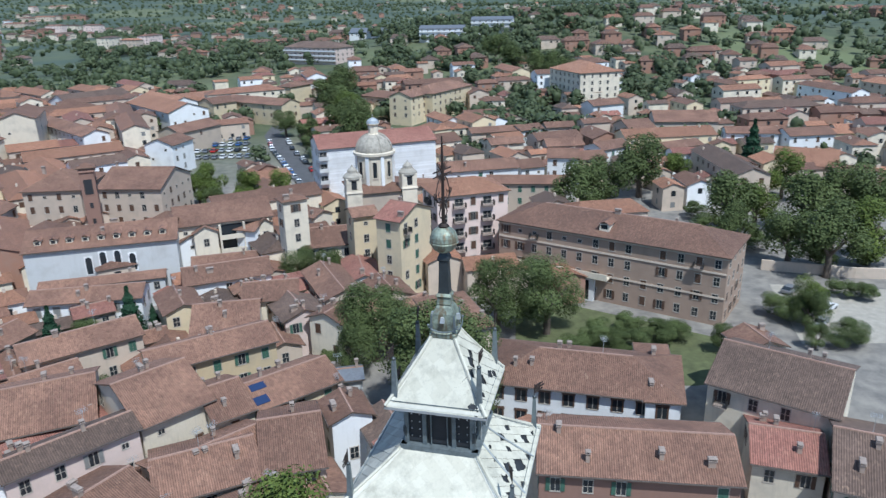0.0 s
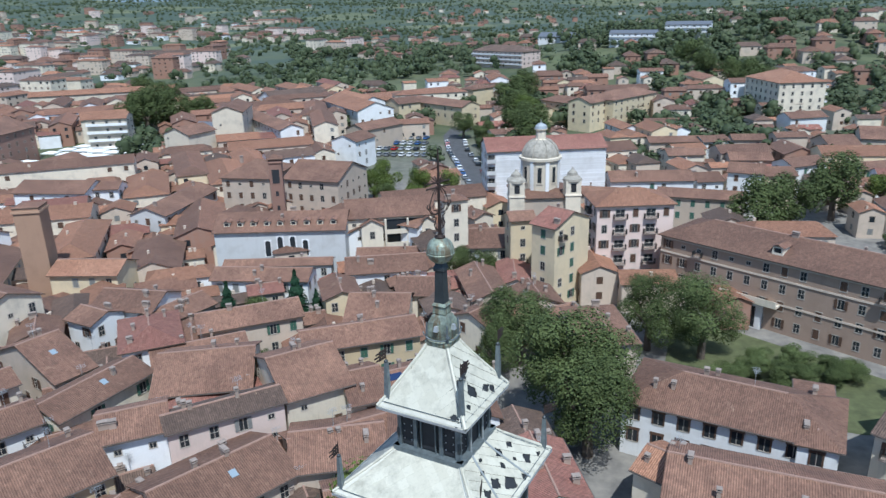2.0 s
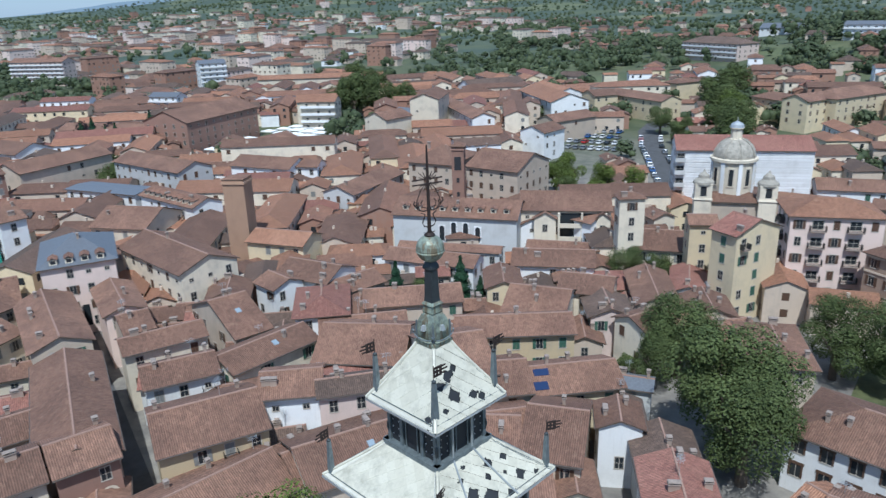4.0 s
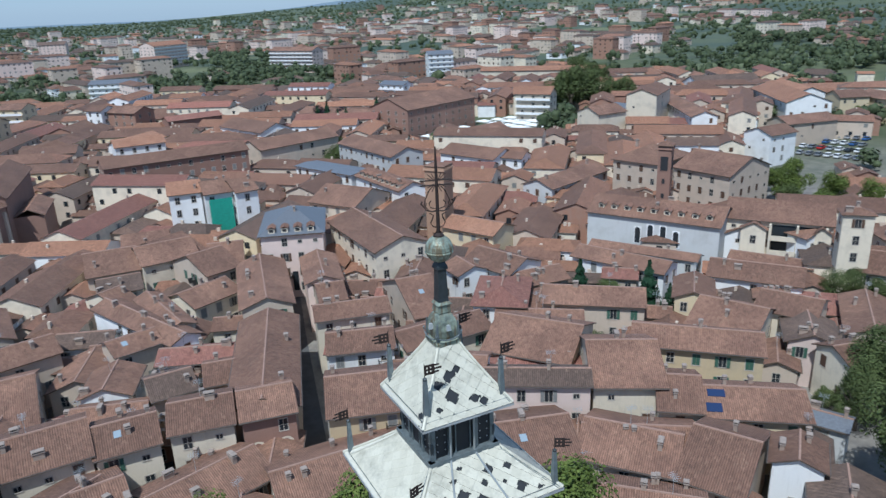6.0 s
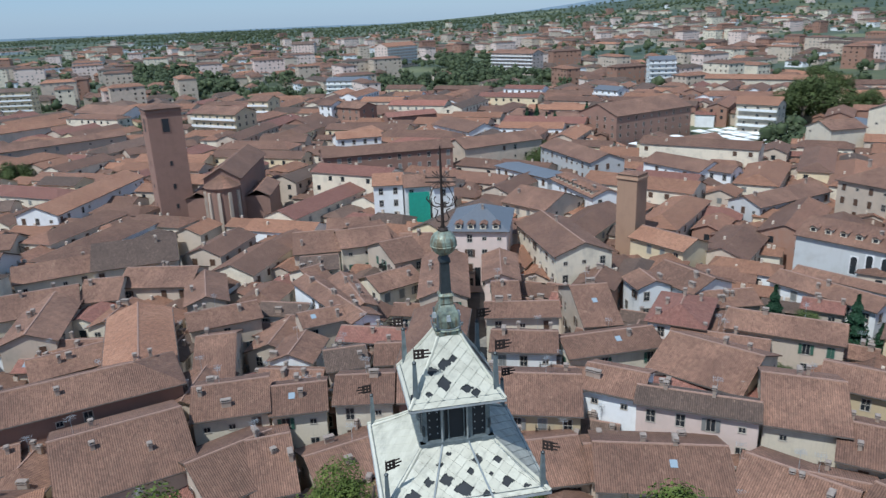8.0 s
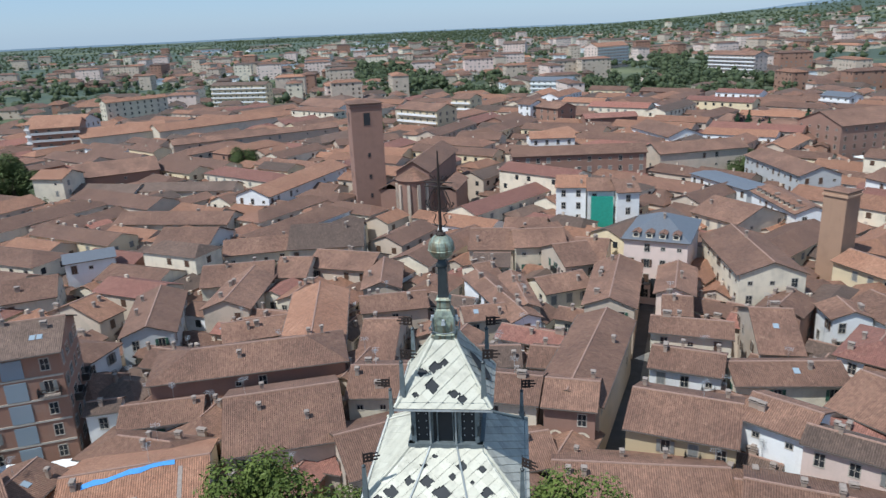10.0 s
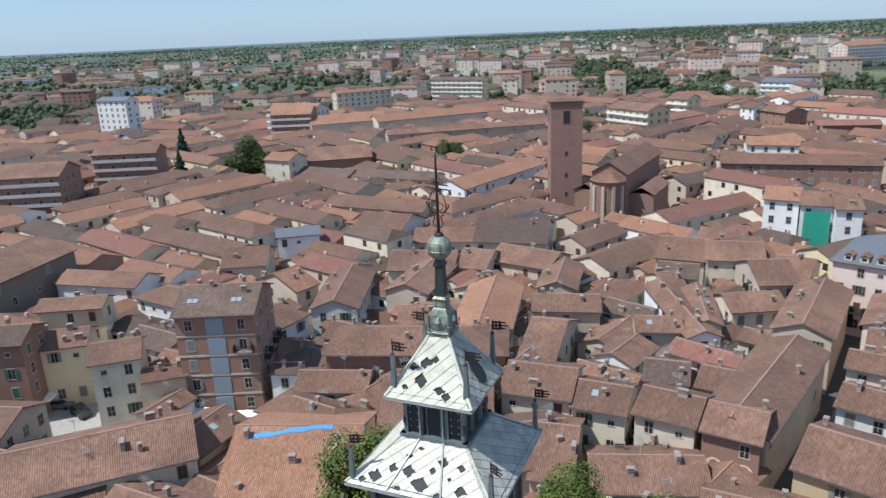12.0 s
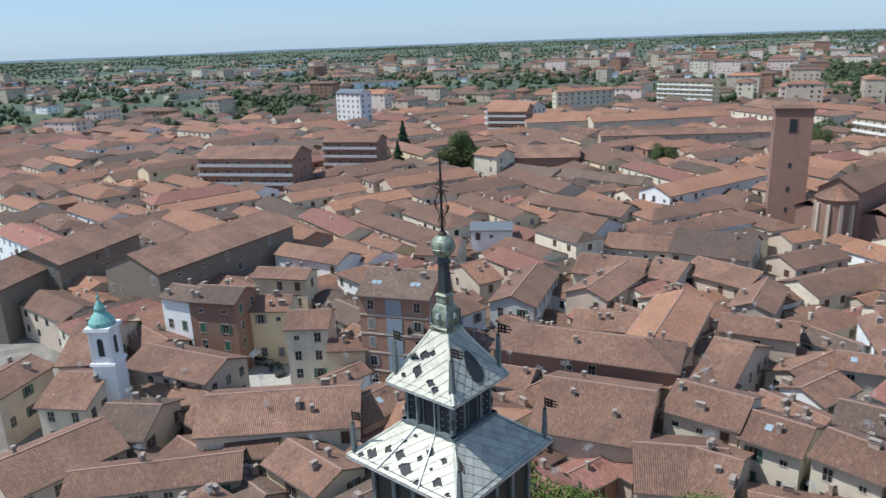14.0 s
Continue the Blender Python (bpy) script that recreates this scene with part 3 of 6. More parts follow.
tagged(new("ground", _s.mesh("ground", [GROUND])), "paved town ground running out into fields and hills", "ground", kind="structure")

# ---- houses of the old town ----
house(-77.7, 78.4, 5, 11.8, 10.0, 8, "white", 1)
house(-71.0, 79.2, 72, 11.6, 8.0, 6.5, "tan", 1)
house(-80.1, 71.4, -12, 6.7, 7.0, 8, "white", 1)
house(-109.5, 133.7, 96, 26.3, 10.0, 9, "grey", 1, "reg")
house(28.6, 113.4, -32, 44.0, 14.4, 12.5, "palace", 1, "hip reg bands eyelid portal")
house(-71.5, 27.4, 151, 27.6, 9.0, 9, "tan", 1, "blank")
house(-97.8, 40.4, 156, 22.9, 9.0, 9, "tan", 1, "blank")
house(-63.9, 15.1, 68, 7.6, 9.0, 9.5, "cream", 1)
house(-61.0, 21.9, 68, 6.8, 9.0, 9.5, "brick", 1, "arches")
house(-92.7, 31.4, 55, 5.1, 6.0, 6, "cream", 1, "blank")
house(-99.0, 20.2, -169, 24.0, 5.8, 8, "white", 1)
house(-74.9, 23.5, 68, 7.2, 8.0, 7.5, "tan", 1, "blank")
house(-77.0, 15.9, 81, 6.2, 8.0, 7.5, "tan", 3, "blank")
house(-92.2, 16.0, 92, 7.4, 7.0, 8, "tan", 1)
house(-77.5, 45.0, 64, 11.9, 7.0, 9, "cream", 1, "reg")
house(-67.3, 39.8, 59, 9.7, 8.0, 9, "white", 1)
house(-87.0, 47.0, 67, 4.9, 9.0, 8.5, "tan", 1, "blank")
house(-93.3, -11.0, 179, 25.1, 10.0, 9, "tan", 2, "blank")
house(-110.9, -25.5, 171, 18.7, 9.0, 8.5, "tan", 1)
house(-102.7, -38.7, -173, 19.9, 9.0, 8.5, "grey", 1)
house(-41.9, 48.5, 45, 13.9, 5.5, 10, "pink", 3, "wide_balcony")
house(-51.6, 60.1, 25, 12.9, 14.4, 8, "cream", 1)
house(-50.4, 43.5, 39, 7.9, 8.4, 10, "white", 1)
house(-37.7, 60.1, 46, 9.2, 14.8, 9.5, "cream", 1)
house(-29.9, 61.0, 38, 5.5, 10.8, 8, "cream", 1)
house(-22.9, 65.8, 40, 11.9, 9.2, 7.5, "yellow", 1, "solar")
house(-27.9, 49.3, 26, 10.9, 10.7, 7, "tan", 1)
house(-19.7, 54.4, 16, 7.2, 14.1, 7, "tan", 1)
house(-37.8, 39.8, 60, 14.3, 11.6, 7, "tan", 1)
house(-27.8, 50.4, 42, 12.9, 8.8, 7, "tan", 1)
house(-14.0, 58.7, 114, 6.0, 5.7, 8, "white", 1)
house(-16.8, 73.1, 13, 5.5, 4.4, 4.5, "grey", 4)
house(18.2, 51.4, -6, 20.7, 11.5, 7.5, "brick", 1)
house(7.9, 55.2, -27, 4.5, 7.4, 6.5, "cream", 2)
house(35.6, 54.2, -16, 7.8, 10.0, 6, "cream", 5)
house(39.3, 64.3, -34, 14.9, 14.7, 9, "cream", 3)
house(39.4, 73.7, 103, 6.0, 6.5, 9, "cream", 1)
house(15.7, 68.8, -13, 24.8, 12.8, 7.5, "white", 1, "hip reg framed")
house(24.8, 68.0, 82, 15.9, 4.7, 7.5, "white", 1, "hip framed")
house(0.2, 127.0, 19, 15.9, 11.3, 17, "pink", 2, "hip flats")
house(-11.1, 112.9, 150, 6.0, 11.3, 16, "yellow", 5)
house(-20.1, 120.3, 24, 5.5, 6.3, 14, "yellow", 1)
house(-64.0, 96.7, 11, 18.8, 7.4, 7, "white", 1, "reg")
house(-43.6, 106.9, 23, 15.6, 9.7, 7, "white", 1)
house(-32.5, 96.4, 12, 9.3, 9.5, 7.5, "cream", 1)
house(-19.8, 86.3, 62, 6.0, 7.6, 7.5, "cream", 1)
house(-37.2, 87.5, 12, 10.4, 15.0, 6.5, "cream", 1)
house(-70.6, 117.9, 17, 27.7, 13.6, 10.5, "grey", 1, "arcade dormers")
house(-96.8, 153.0, 6, 14.1, 18.0, 13, "tan", 1, "hip reg")
house(-77.4, 153.8, -3, 15.9, 18.0, 13, "tan", 1, "reg")
house(-51.7, 131.1, 24, 19.8, 14.0, 11, "cream", 1, "recess")
house(-57.2, 124.1, 133, 6.0, 5.8, 8, "white", 1)
house(-44.8, 128.2, 164, 6.0, 6.8, 9, "white", 1)
house(-33.7, 120.4, 33, 5.6, 4.4, 17, "cream", 1, "hip reg")
house(-32.8, 137.0, 138, 6.0, 5.9, 9, "cream", 1)
house(-28.6, 126.0, 16, 10.9, 12.4, 7, "cream", 1)
house(-19.6, 112.4, 104, 13.4, 6.9, 5, "white", 5)
house(-9.2, 95.2, 42, 6.9, 7.7, 5, "brick", 1)
house(-114.8, 56.2, 58, 12.8, 18.0, 13, "pink", 4, "hip mansard reg")
house(-136.5, 33.7, 71, 9.5, 18.0, 8, "cream", 1)
house(-132.2, 36.0, 107, 8.7, 14.9, 8, "tan", 1)
house(-120.1, 43.6, 64, 7.0, 13.5, 8, "cream", 1)
house(-114.7, 19.8, 108, 4.7, 10.3, 7, "cream", 1)
house(-96.2, 26.3, 139, 6.0, 6.3, 5, "white", 1)
house(-69.1, -0.7, 80, 9.4, 10.5, 9.5, "cream", 1)
house(-66.3, 7.1, 76, 7.2, 8.9, 9, "cream", 1)
house(-100.7, 23.9, 178, 17.4, 5.0, 8, "tan", 1)
house(-105.5, 32.5, 103, 10.1, 9.3, 7, "cream", 1)
house(-115.1, 37.3, 97, 7.5, 13.6, 9, "tan", 1)
house(-127.4, 33.9, 84, 11.1, 12.1, 9, "cream", 1)
house(-131.9, 25.2, 76, 9.9, 14.4, 8, "tan", 1)
house(-118.4, 22.5, 76, 7.6, 8.7, 8, "cream", 3)
house(-76.4, 56.6, 72, 6.3, 18.0, 8, "tan", 1)
house(-63.5, 51.1, 79, 14.6, 8.1, 8, "cream", 1)
house(-55.3, 34.0, 59, 12.6, 12.2, 8.5, "ochre", 1)
house(-135.6, 83.1, 20, 14.2, 15.7, 9, "cream", 1)
house(-74.9, -47.5, 101, 11.8, 12.9, 17, "redwall", 3, "flats skylights stair")
house(-72.7, -37.8, 95, 4.5, 4.4, 7.5, "white", 3)
house(-78.7, -19.4, 95, 26.7, 11.0, 10, "brick", 1, "hip blank")
house(-70.7, -29.8, 94, 10.6, 7.6, 7, "grey", 1)
house(-64.5, -13.7, 96, 14.1, 16.8, 8.5, "tan", 1, "blank")
house(-52.9, -28.0, 97, 15.2, 18.0, 7, "cream", 2, "tarp")
house(-57.3, 1.6, 84, 5.1, 14.8, 7, "tan", 1)
house(-57.3, -2.5, 106, 10.2, 12.2, 7.5, "tan", 1)
house(-96.0, -20.9, 100, 11.5, 9.0, 7, "brick", 1)
house(-121.6, -27.3, 92, 13.9, 12.6, 8, "cream", 1)
house(-107.6, -52.0, 151, 6.0, 13.3, 8, "tan", 2)
house(-119.0, -65.0, 105, 9.5, 13.2, 9, "cream", 1)
house(-135.3, -60.1, 111, 10.2, 6.9, 10, "white", 4)
house(-171.2, -49.9, 75, 31.2, 11.1, 8, "cream", 1)
house(-146.4, -41.2, 76, 13.4, 15.9, 9, "grey", 1)
house(-140.7, -26.2, 95, 14.5, 11.2, 8, "cream", 1)
house(-140.6, -10.5, 87, 16.4, 17.3, 9, "cream", 3)
house(-125.2, -6.0, 65, 14.1, 11.2, 8, "tan", 1)
house(-123.2, -16.2, 77, 7.0, 12.2, 8, "cream", 1)
house(-114.1, 0.5, 175, 15.0, 7.7, 8, "tan", 1)
house(-100.2, 1.7, 92, 11.7, 8.5, 8, "tan", 1)
house(-87.2, -0.5, 78, 5.9, 18.0, 7, "tan", 1)
house(-91.3, -107.5, 179, 39.1, 16.5, 13, "mud", 1, "blank")
house(-81.2, -137.3, -168, 25.4, 15.5, 12, "mud", 1, "blank")
house(-63.2, -136.0, -161, 17.7, 14.6, 11, "mud", 1, "blank")
house(-66.4, -86.4, 93, 6.8, 7.4, 13, "white", 3)
house(-68.1, -80.0, 104, 9.2, 8.6, 13, "redwall", 3)
house(-73.9, -75.8, 113, 9.9, 8.2, 10, "yellow", 1)
house(-68.9, -62.1, 117, 7.2, 8.6, 11, "cream", 1)
house(-68.9, -54.9, 118, 6.6, 5.5, 8, "yellow", 1)
house(-86.0, -81.6, 105, 11.5, 6.5, 11, "yellow", 1)
house(-104.3, -88.1, 86, 18.7, 8.9, 9, "white", 1)
house(-53.5, -73.9, 93, 16.3, 9.8, 8, "tan", 1)
house(-42.7, -82.7, 110, 8.0, 12.7, 7, "cream", 1)
house(-38.0, -94.4, -164, 11.4, 8.3, 8, "tan", 1)
house(-53.3, -93.0, 120, 7.0, 18.0, 8, "tan", 1)
house(-47.1, -49.7, 122, 20.1, 12.6, 9, "cream", 1)
house(-47.9, -45.7, 135, 10.3, 6.0, 7, "cream", 1)
house(-43.4, -50.5, 115, 6.7, 11.2, 7, "cream", 1)
house(-28.7, -70.3, 168, 13.7, 11.6, 7, "tan", 1)
house(-31.9, -55.7, 127, 19.5, 7.3, 7, "tan", 1)
house(-39.5, -68.5, 111, 8.0, 11.1, 7, "tan", 3)
house(-85.8, 157.7, 1, 10.5, 4.4, 7, "tan", 1)
house(16.2, 168.0, -4, 20.9, 7.8, 8, "tan", 1)
house(60.4, 243.2, 17, 10.7, 13.3, 8, "tan", 1)
house(-9.0, 170.5, 1, 12.9, 7.2, 7, "tan", 1)
house(-130.5, 300.7, -47, 49.0, 18.0, 10, "white", 2)
house(-110.2, 308.2, 52, 12.6, 12.5, 10, "yellow", 1)
house(-24.1, 174.1, 21, 31.5, 13.8, 18, "white", 5, "flats siding")
house(-215.1, 79.8, 76, 30.3, 6.5, 11, "brick", 1)
house(-227.1, 247.4, 43, 19.2, 14.2, 11, "cream", 2)
house(-212.9, 71.1, 83, 40.3, 11.7, 11, "brick", 1)
house(-233.7, -83.9, 111, 26.1, 18.0, 11, "redwall", 1)
house(-329.4, -109.6, 119, 38.1, 18.0, 12, "cream", 2)
house(-343.3, -70.5, 125, 60.1, 14.5, 12, "cream", 2)
house(-300.7, -45.5, 113, 71.7, 9.3, 11, "tan", 1)
house(-337.9, -137.6, 78, 27.5, 17.1, 17, "grey", 2, "flats loggias")
house(-455.3, -138.4, 131, 40.2, 8.9, 16, "cream", 2, "flats")
house(-417.8, -17.8, 38, 40.3, 18.0, 10, "white", 1)
house(-218.0, -96.3, 72, 11.3, 10.8, 13, "cream", 2)
house(-278.5, 0.4, 108, 26.5, 9.6, 9, "tan", 1)
house(-171.4, -165.0, 105, 35.0, 17.0, 17, "redwall", 1, "flats loggias")
house(-211.6, -151.4, 103, 22.3, 12.3, 17, "redwall", 1, "flats loggias")
house(-323.2, -134.0, 98, 20.3, 17.2, 17, "redwall", 2, "flats loggias")
house(-47.5, 25.3, 75, 18.8, 11.7, 5.5, "tan", 1)
house(-40.7, 39.8, 67, 13.2, 9.2, 6, "tan", 1)
house(-55.2, 11.2, 95, 12.8, 9.5, 6, "tan", 1)
house(-96.7, 51.2, -26, 15.0, 7.0, 9, "pink", 1)
house(-101.6, 505.4, -31, 48.4, 20.0, 22, "pink", 3, "hip flats loggias")
house(-443.3, 617.1, 34, 52.3, 18.0, 14, "grey", 3, "flats loggias")
house(-76.0, 622.5, -9, 39.6, 18.0, 12, "white", 4, "flats loggias")
house(-741.6, 260.5, 116, 45.5, 20.0, 22, "pink", 2, "flats loggias")
house(-1038.2, 227.8, 67, 32.2, 20.0, 20, "pink", 3, "flats")
house(-338.5, -239.5, 78, 20.8, 10.2, 24, "white", 4, "flats")
house(-508.8, -81.1, 70, 42.1, 10.4, 18, "yellow", 3, "flats loggias")
house(22.0, 560.0, -9, 32.0, 12.0, 36, "white", 4, "flats loggias")
house(-15.5, 545.0, -9, 34.0, 12.0, 31, "white", 4, "flats loggias")
house(43.0, 50.1, -23, 8.3, 15.0, 7, "tan", 3)
house(-66.5, 106.8, 17, 22.0, 4.6, 5.6, "grey", 1)
house(-46.5, 118.5, 17, 15.0, 5.0, 5.5, "cream", 1)
house(-156.6, 237.9, 112, 26.0, 12.4, 17, "cream", 1, "blank")
house(-155.9, 207.6, 80, 14.0, 12.7, 13, "cream", 1, "blank")
house(-171.5, 242.5, -8, 9.8, 9.0, 9, "yellow", 4)
house(-143.2, 244.5, -44, 48.2, 10.0, 11, "white", 1, "reg")
house(-182.9, 339.0, 55, 33.4, 22.0, 8, "white", 3, "reg")
house(-143.1, 333.1, -45, 38.7, 14.0, 8, "white", 2, "reg")
house(-129.6, 359.7, 47, 66.3, 40.0, 7.5, "white", 2, "blank", 3.0)
house(-97.5, 218.9, 79, 13.0, 11.1, 10, "white", 1)
house(-104.3, 256.2, 66, 21.9, 12.0, 8, "tan", 1, "blank")
house(-91.5, 312.3, -32, 37.3, 12.0, 9, "yellow", 1)
house(-87.4, 361.4, 60, 16.5, 10.0, 12, "yellow", 1, "hip")
house(-31.8, 317.6, -39, 32.9, 12.0, 11, "yellow", 1, "hip reg")
house(-23.2, 302.3, 62, 17.8, 12.0, 12, "yellow", 1, "reg")
house(-11.1, 318.8, 61, 36.2, 15.0, 14, "yellow", 1, "hip reg")
house(-8.0, 266.8, -64, 18.2, 8.0, 8, "white", 2)
house(57.6, 341.3, 110, 32.0, 21.6, 19, "cream", 2, "hip flats loggias")
house(58.1, 292.8, 26, 15.9, 10.0, 8, "white", 1)
house(79.6, 250.9, -5, 22.6, 16.0, 9, "tan", 1)
house(96.3, 229.9, -8, 17.3, 9.0, 8, "white", 1, "reg")
house(112.6, 225.8, 9, 16.5, 10.0, 8, "white", 1, "reg")
house(100.0, 196.0, -25, 17.3, 18.0, 6, "tan", 2, "blank")
house(66.7, 214.2, 25, 17.9, 8.0, 7, "cream", 1)
house(43.9, 205.5, 36, 12.6, 9.0, 9, "white", 1, "reg")
house(28.4, 189.4, -9, 9.2, 10.0, 10, "white", 1, "reg")
house(35.9, 191.5, 14, 8.7, 9.0, 9, "yellow", 1, "reg")
house(3.4, 180.5, 14, 21.9, 10.0, 9, "white", 1)
house(17.8, 186.2, 21, 7.7, 9.0, 8, "white", 1, "reg")
house(10.1, 282.3, 13, 22.1, 8.0, 7, "tan", 1)
house(11.1, 245.3, 15, 20.1, 8.0, 7, "tan", 1)
house(13.0, 219.2, 17, 11.8, 8.0, 8, "cream", 1)
house(22.7, 247.9, 31, 10.5, 8.0, 7, "white", 1)
house(34.6, 252.1, 10, 11.4, 8.0, 7, "tan", 1)
house(31.5, 215.2, 8, 12.4, 9.0, 8, "tan", 1)
house(-293.9, 107.5, 88, 23.8, 9.0, 11, "brick", 5, "blank")
house(-198.3, 64.0, 82, 41.0, 11.0, 14, "brick", 1, "reg")
house(-202.9, 104.2, 95, 30.9, 13.0, 12, "tan", 1, "blank")
house(-170.0, 116.7, -4, 32.3, 12.0, 12, "grey", 1, "reg")
house(-164.2, 96.2, 10, 24.0, 9.0, 10, "white", 4, "reg", 0.4)
house(-138.8, 97.7, -6, 23.6, 9.0, 10, "white", 1, "dormers")
house(-252.1, 115.8, 6, 29.9, 15.0, 10, "white", 1, "blank")
house(-268.3, 164.9, 17, 39.5, 12.0, 8, "white", 1, "blank")
house(-233.7, 185.9, 100, 44.8, 22.0, 13, "brick", 1, "reg")
house(-188.0, 175.8, 91, 21.7, 16.0, 6, "brick", 1)
house(-207.8, 228.7, 25, 15.8, 11.0, 14, "cream", 2, "flats loggias")
house(-299.4, 333.1, 35, 76.7, 12.0, 11, "cream", 2, "reg")
house(-381.2, 318.5, 63, 17.8, 12.0, 20, "white", 4, "flats loggias")
house(-310.3, 228.4, 15, 16.9, 10.0, 12, "white", 4, "flats loggias")
house(-572.9, 315.3, 21, 48.2, 16.0, 18, "pink", 1, "flats loggias")
house(-94.7, 88.1, 13, 13.4, 9.0, 9, "yellow", 2)
house(-102.1, 67.6, -11, 24.1, 12.0, 11, "cream", 1, "reg")
house(-155.9, 49.9, 71, 7.9, 11.0, 14, "white", 2, "flats")
house(-150.7, 55.5, 74, 6.9, 11.0, 14, "white", 1, "scaffold")
house(-147.5, 60.1, 84, 5.9, 11.0, 14, "white", 1, "flats")
house(-259.4, 72.8, 123, 18.3, 12.0, 10, "white", 2, "reg")
house(-345.9, 110.4, 46, 14.4, 10.0, 8, "tan", 1)
house(-147.0, 136.7, 9, 20.9, 12.0, 10, "white", 1, "reg")
house(-135.4, 140.8, 20, 8.0, 8.0, 10, "white", 1, "flats")
house(-243.3, 68.0, 80, 16.7, 11.0, 12, "white", 2, "flats")
house(-319.1, 29.7, 39, 25.9, 14.0, 16, "yellow", 1, "flats loggias")
house(-366.9, 55.4, 47, 12.2, 12.0, 15, "yellow", 1, "flats loggias")
house(-316.1, 88.7, 26, 18.6, 12.0, 14, "redwall", 1, "flats")
house(-324.3, 79.9, 30, 8.9, 10.0, 15, "white", 1, "flats")
house(-483.8, 134.0, 53, 30.3, 12.0, 12, "white", 4, "flats loggias")
house(-210.8, -55.4, 77, 31.5, 10.0, 8, "cream", 3, "blank")
house(-215.6, -80.0, 70, 21.9, 10.0, 8, "grey", 3, "blank")
house(-203.1, -22.4, 152, 45.0, 11.9, 10, "white", 2)
house(-262.6, 44.9, 63, 18.3, 11.0, 10, "tan", 1)


# ---- spire ----
AX = pose(0, 0, 0, 0, 0, -12.5)


def shingle_material(name, a, b_col, rough=0.55):
    m, nt, b = material(name, rough)
    p = place(nt)
    rnd = nt.nodes.new("ShaderNodeObjectInfo").outputs["Random"]
    c = mix(nt, rnd, a, b_col)
    c = mix(nt, ramp(nt, noise_tex(nt, p, 2.2, 6, 0.7), 0.5, 0.8), c, tuple(v * 0.6 for v in a))
    c = mix(nt, ramp(nt, noise_tex(nt, p, 14.0, 4), 0.55, 0.8), c, (0.42, 0.40, 0.33))
    c = mix(nt, mix(nt, 0.55, (0, 0, 0), ramp(nt, noise_tex(nt, p, 1.15, 7, 0.75), 0.58, 0.72)), c, tuple(v * 0.45 for v in a))
    nt.links.new(c, b.inputs["Base Color"])
    bump(nt, b, noise_tex(nt, p, 20.0, 3), 0.3, 0.01)
    return m


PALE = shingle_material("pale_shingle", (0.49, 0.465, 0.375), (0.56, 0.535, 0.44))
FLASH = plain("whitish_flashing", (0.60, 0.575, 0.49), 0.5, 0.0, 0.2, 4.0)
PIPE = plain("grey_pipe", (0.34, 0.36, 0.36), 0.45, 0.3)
# Darker copy of PALE: side 2 and 3 shade in the colour, plus weathering.
WORN_SHADED = shingle_material("shaded_weathered_shingle", (0.27, 0.265, 0.235), (0.41, 0.40, 0.35), 0.6)
UNDER = plain("tarred_boarding", (0.022, 0.024, 0.028), 0.7)
VERDIGRIS, _nt, _b = material("verdigris_copper", 0.55, 0.4)
_p = place(_nt)
_c = mix(_nt, ramp(_nt, noise_tex(_nt, _p, 3.5, 6, 0.7), 0.38, 0.62), (0.14, 0.16, 0.135), (0.34, 0.39, 0.31))
_c = mix(_nt, ramp(_nt, noise_tex(_nt, _p, 11.0, 4), 0.55, 0.75), _c, (0.30, 0.31, 0.20))
_mp = nd(_nt, "ShaderNodeMapping", Scale=(6.0, 6.0, 0.7))
_nt.links.new(_p, _mp.inputs[0])
_c = mix(_nt, ramp(_nt, noise_tex(_nt, _mp.outputs[0], 1.6, 4), 0.5, 0.62), _c, (0.17, 0.14, 0.09))
_nt.links.new(_c, _b.inputs["Base Color"])
bump(_nt, _b, noise_tex(_nt, _p, 8.0, 4), 0.4, 0.03)
IRON = plain("rusted_iron", (0.035, 0.022, 0.018), 0.7, 0.3, 0.5, 12.0)
POST = plain("weathered_lead", (0.17, 0.20, 0.21), 0.5, 0.4, 0.35, 6.0)
LOUVRE = plain("dark_shutter_panel", (0.02, 0.022, 0.024), 0.5)


def lathe(profile, n=20, smooth=True):
    """Profile of (radius, z) turned about the z axis."""
    s = Shape()
    for (r0, z0), (r1, z1) in zip(profile, profile[1:]):
        for k in range(n):
            a, b = k * math.tau / n, (k + 1) * math.tau / n
            s.face([(r0 * math.cos(a), r0 * math.sin(a), z0), (r0 * math.cos(b), r0 * math.sin(b), z0),
                    (r1 * math.cos(b), r1 * math.sin(b), z1), (r1 * math.cos(a), r1 * math.sin(a), z1)])
    return s


def tube(pts, rad, n=6, taper=1.0):
    s = Shape()
    rings = []
    for i, p in enumerate(pts):
        p = Vector(p)
        d = (Vector(pts[min(i + 1, len(pts) - 1)]) - Vector(pts[max(i - 1, 0)])).normalized()
        u = d.orthogonal().normalized()
        w = d.cross(u)
        r = rad * (1 + (taper - 1) * i / max(1, len(pts) - 1))
        rings.append([p + r * (math.cos(k * math.tau / n) * u + math.sin(k * math.tau / n) * w) for k in range(n)])
    for a, b in zip(rings, rings[1:]):
        for k in range(n):
            s.face([a[k], a[(k + 1) % n], b[(k + 1) % n], b[k]])
    s.face(rings[0][::-1])
    s.face(rings[-1])
    return s


def join(*shapes):
    out = Shape()
    for s, mat in shapes:
        k = len(out.v)
        out.v += s.v
        out.f += [tuple(i + k for i in f) for f in s.f]
        out.m += [mat] * len(s.f)
        out.uv += s.uv
    return out


spire = tagged(new("church_spire"), "two-tier spire with pale shingles, copper ball and iron cross", "church spire")
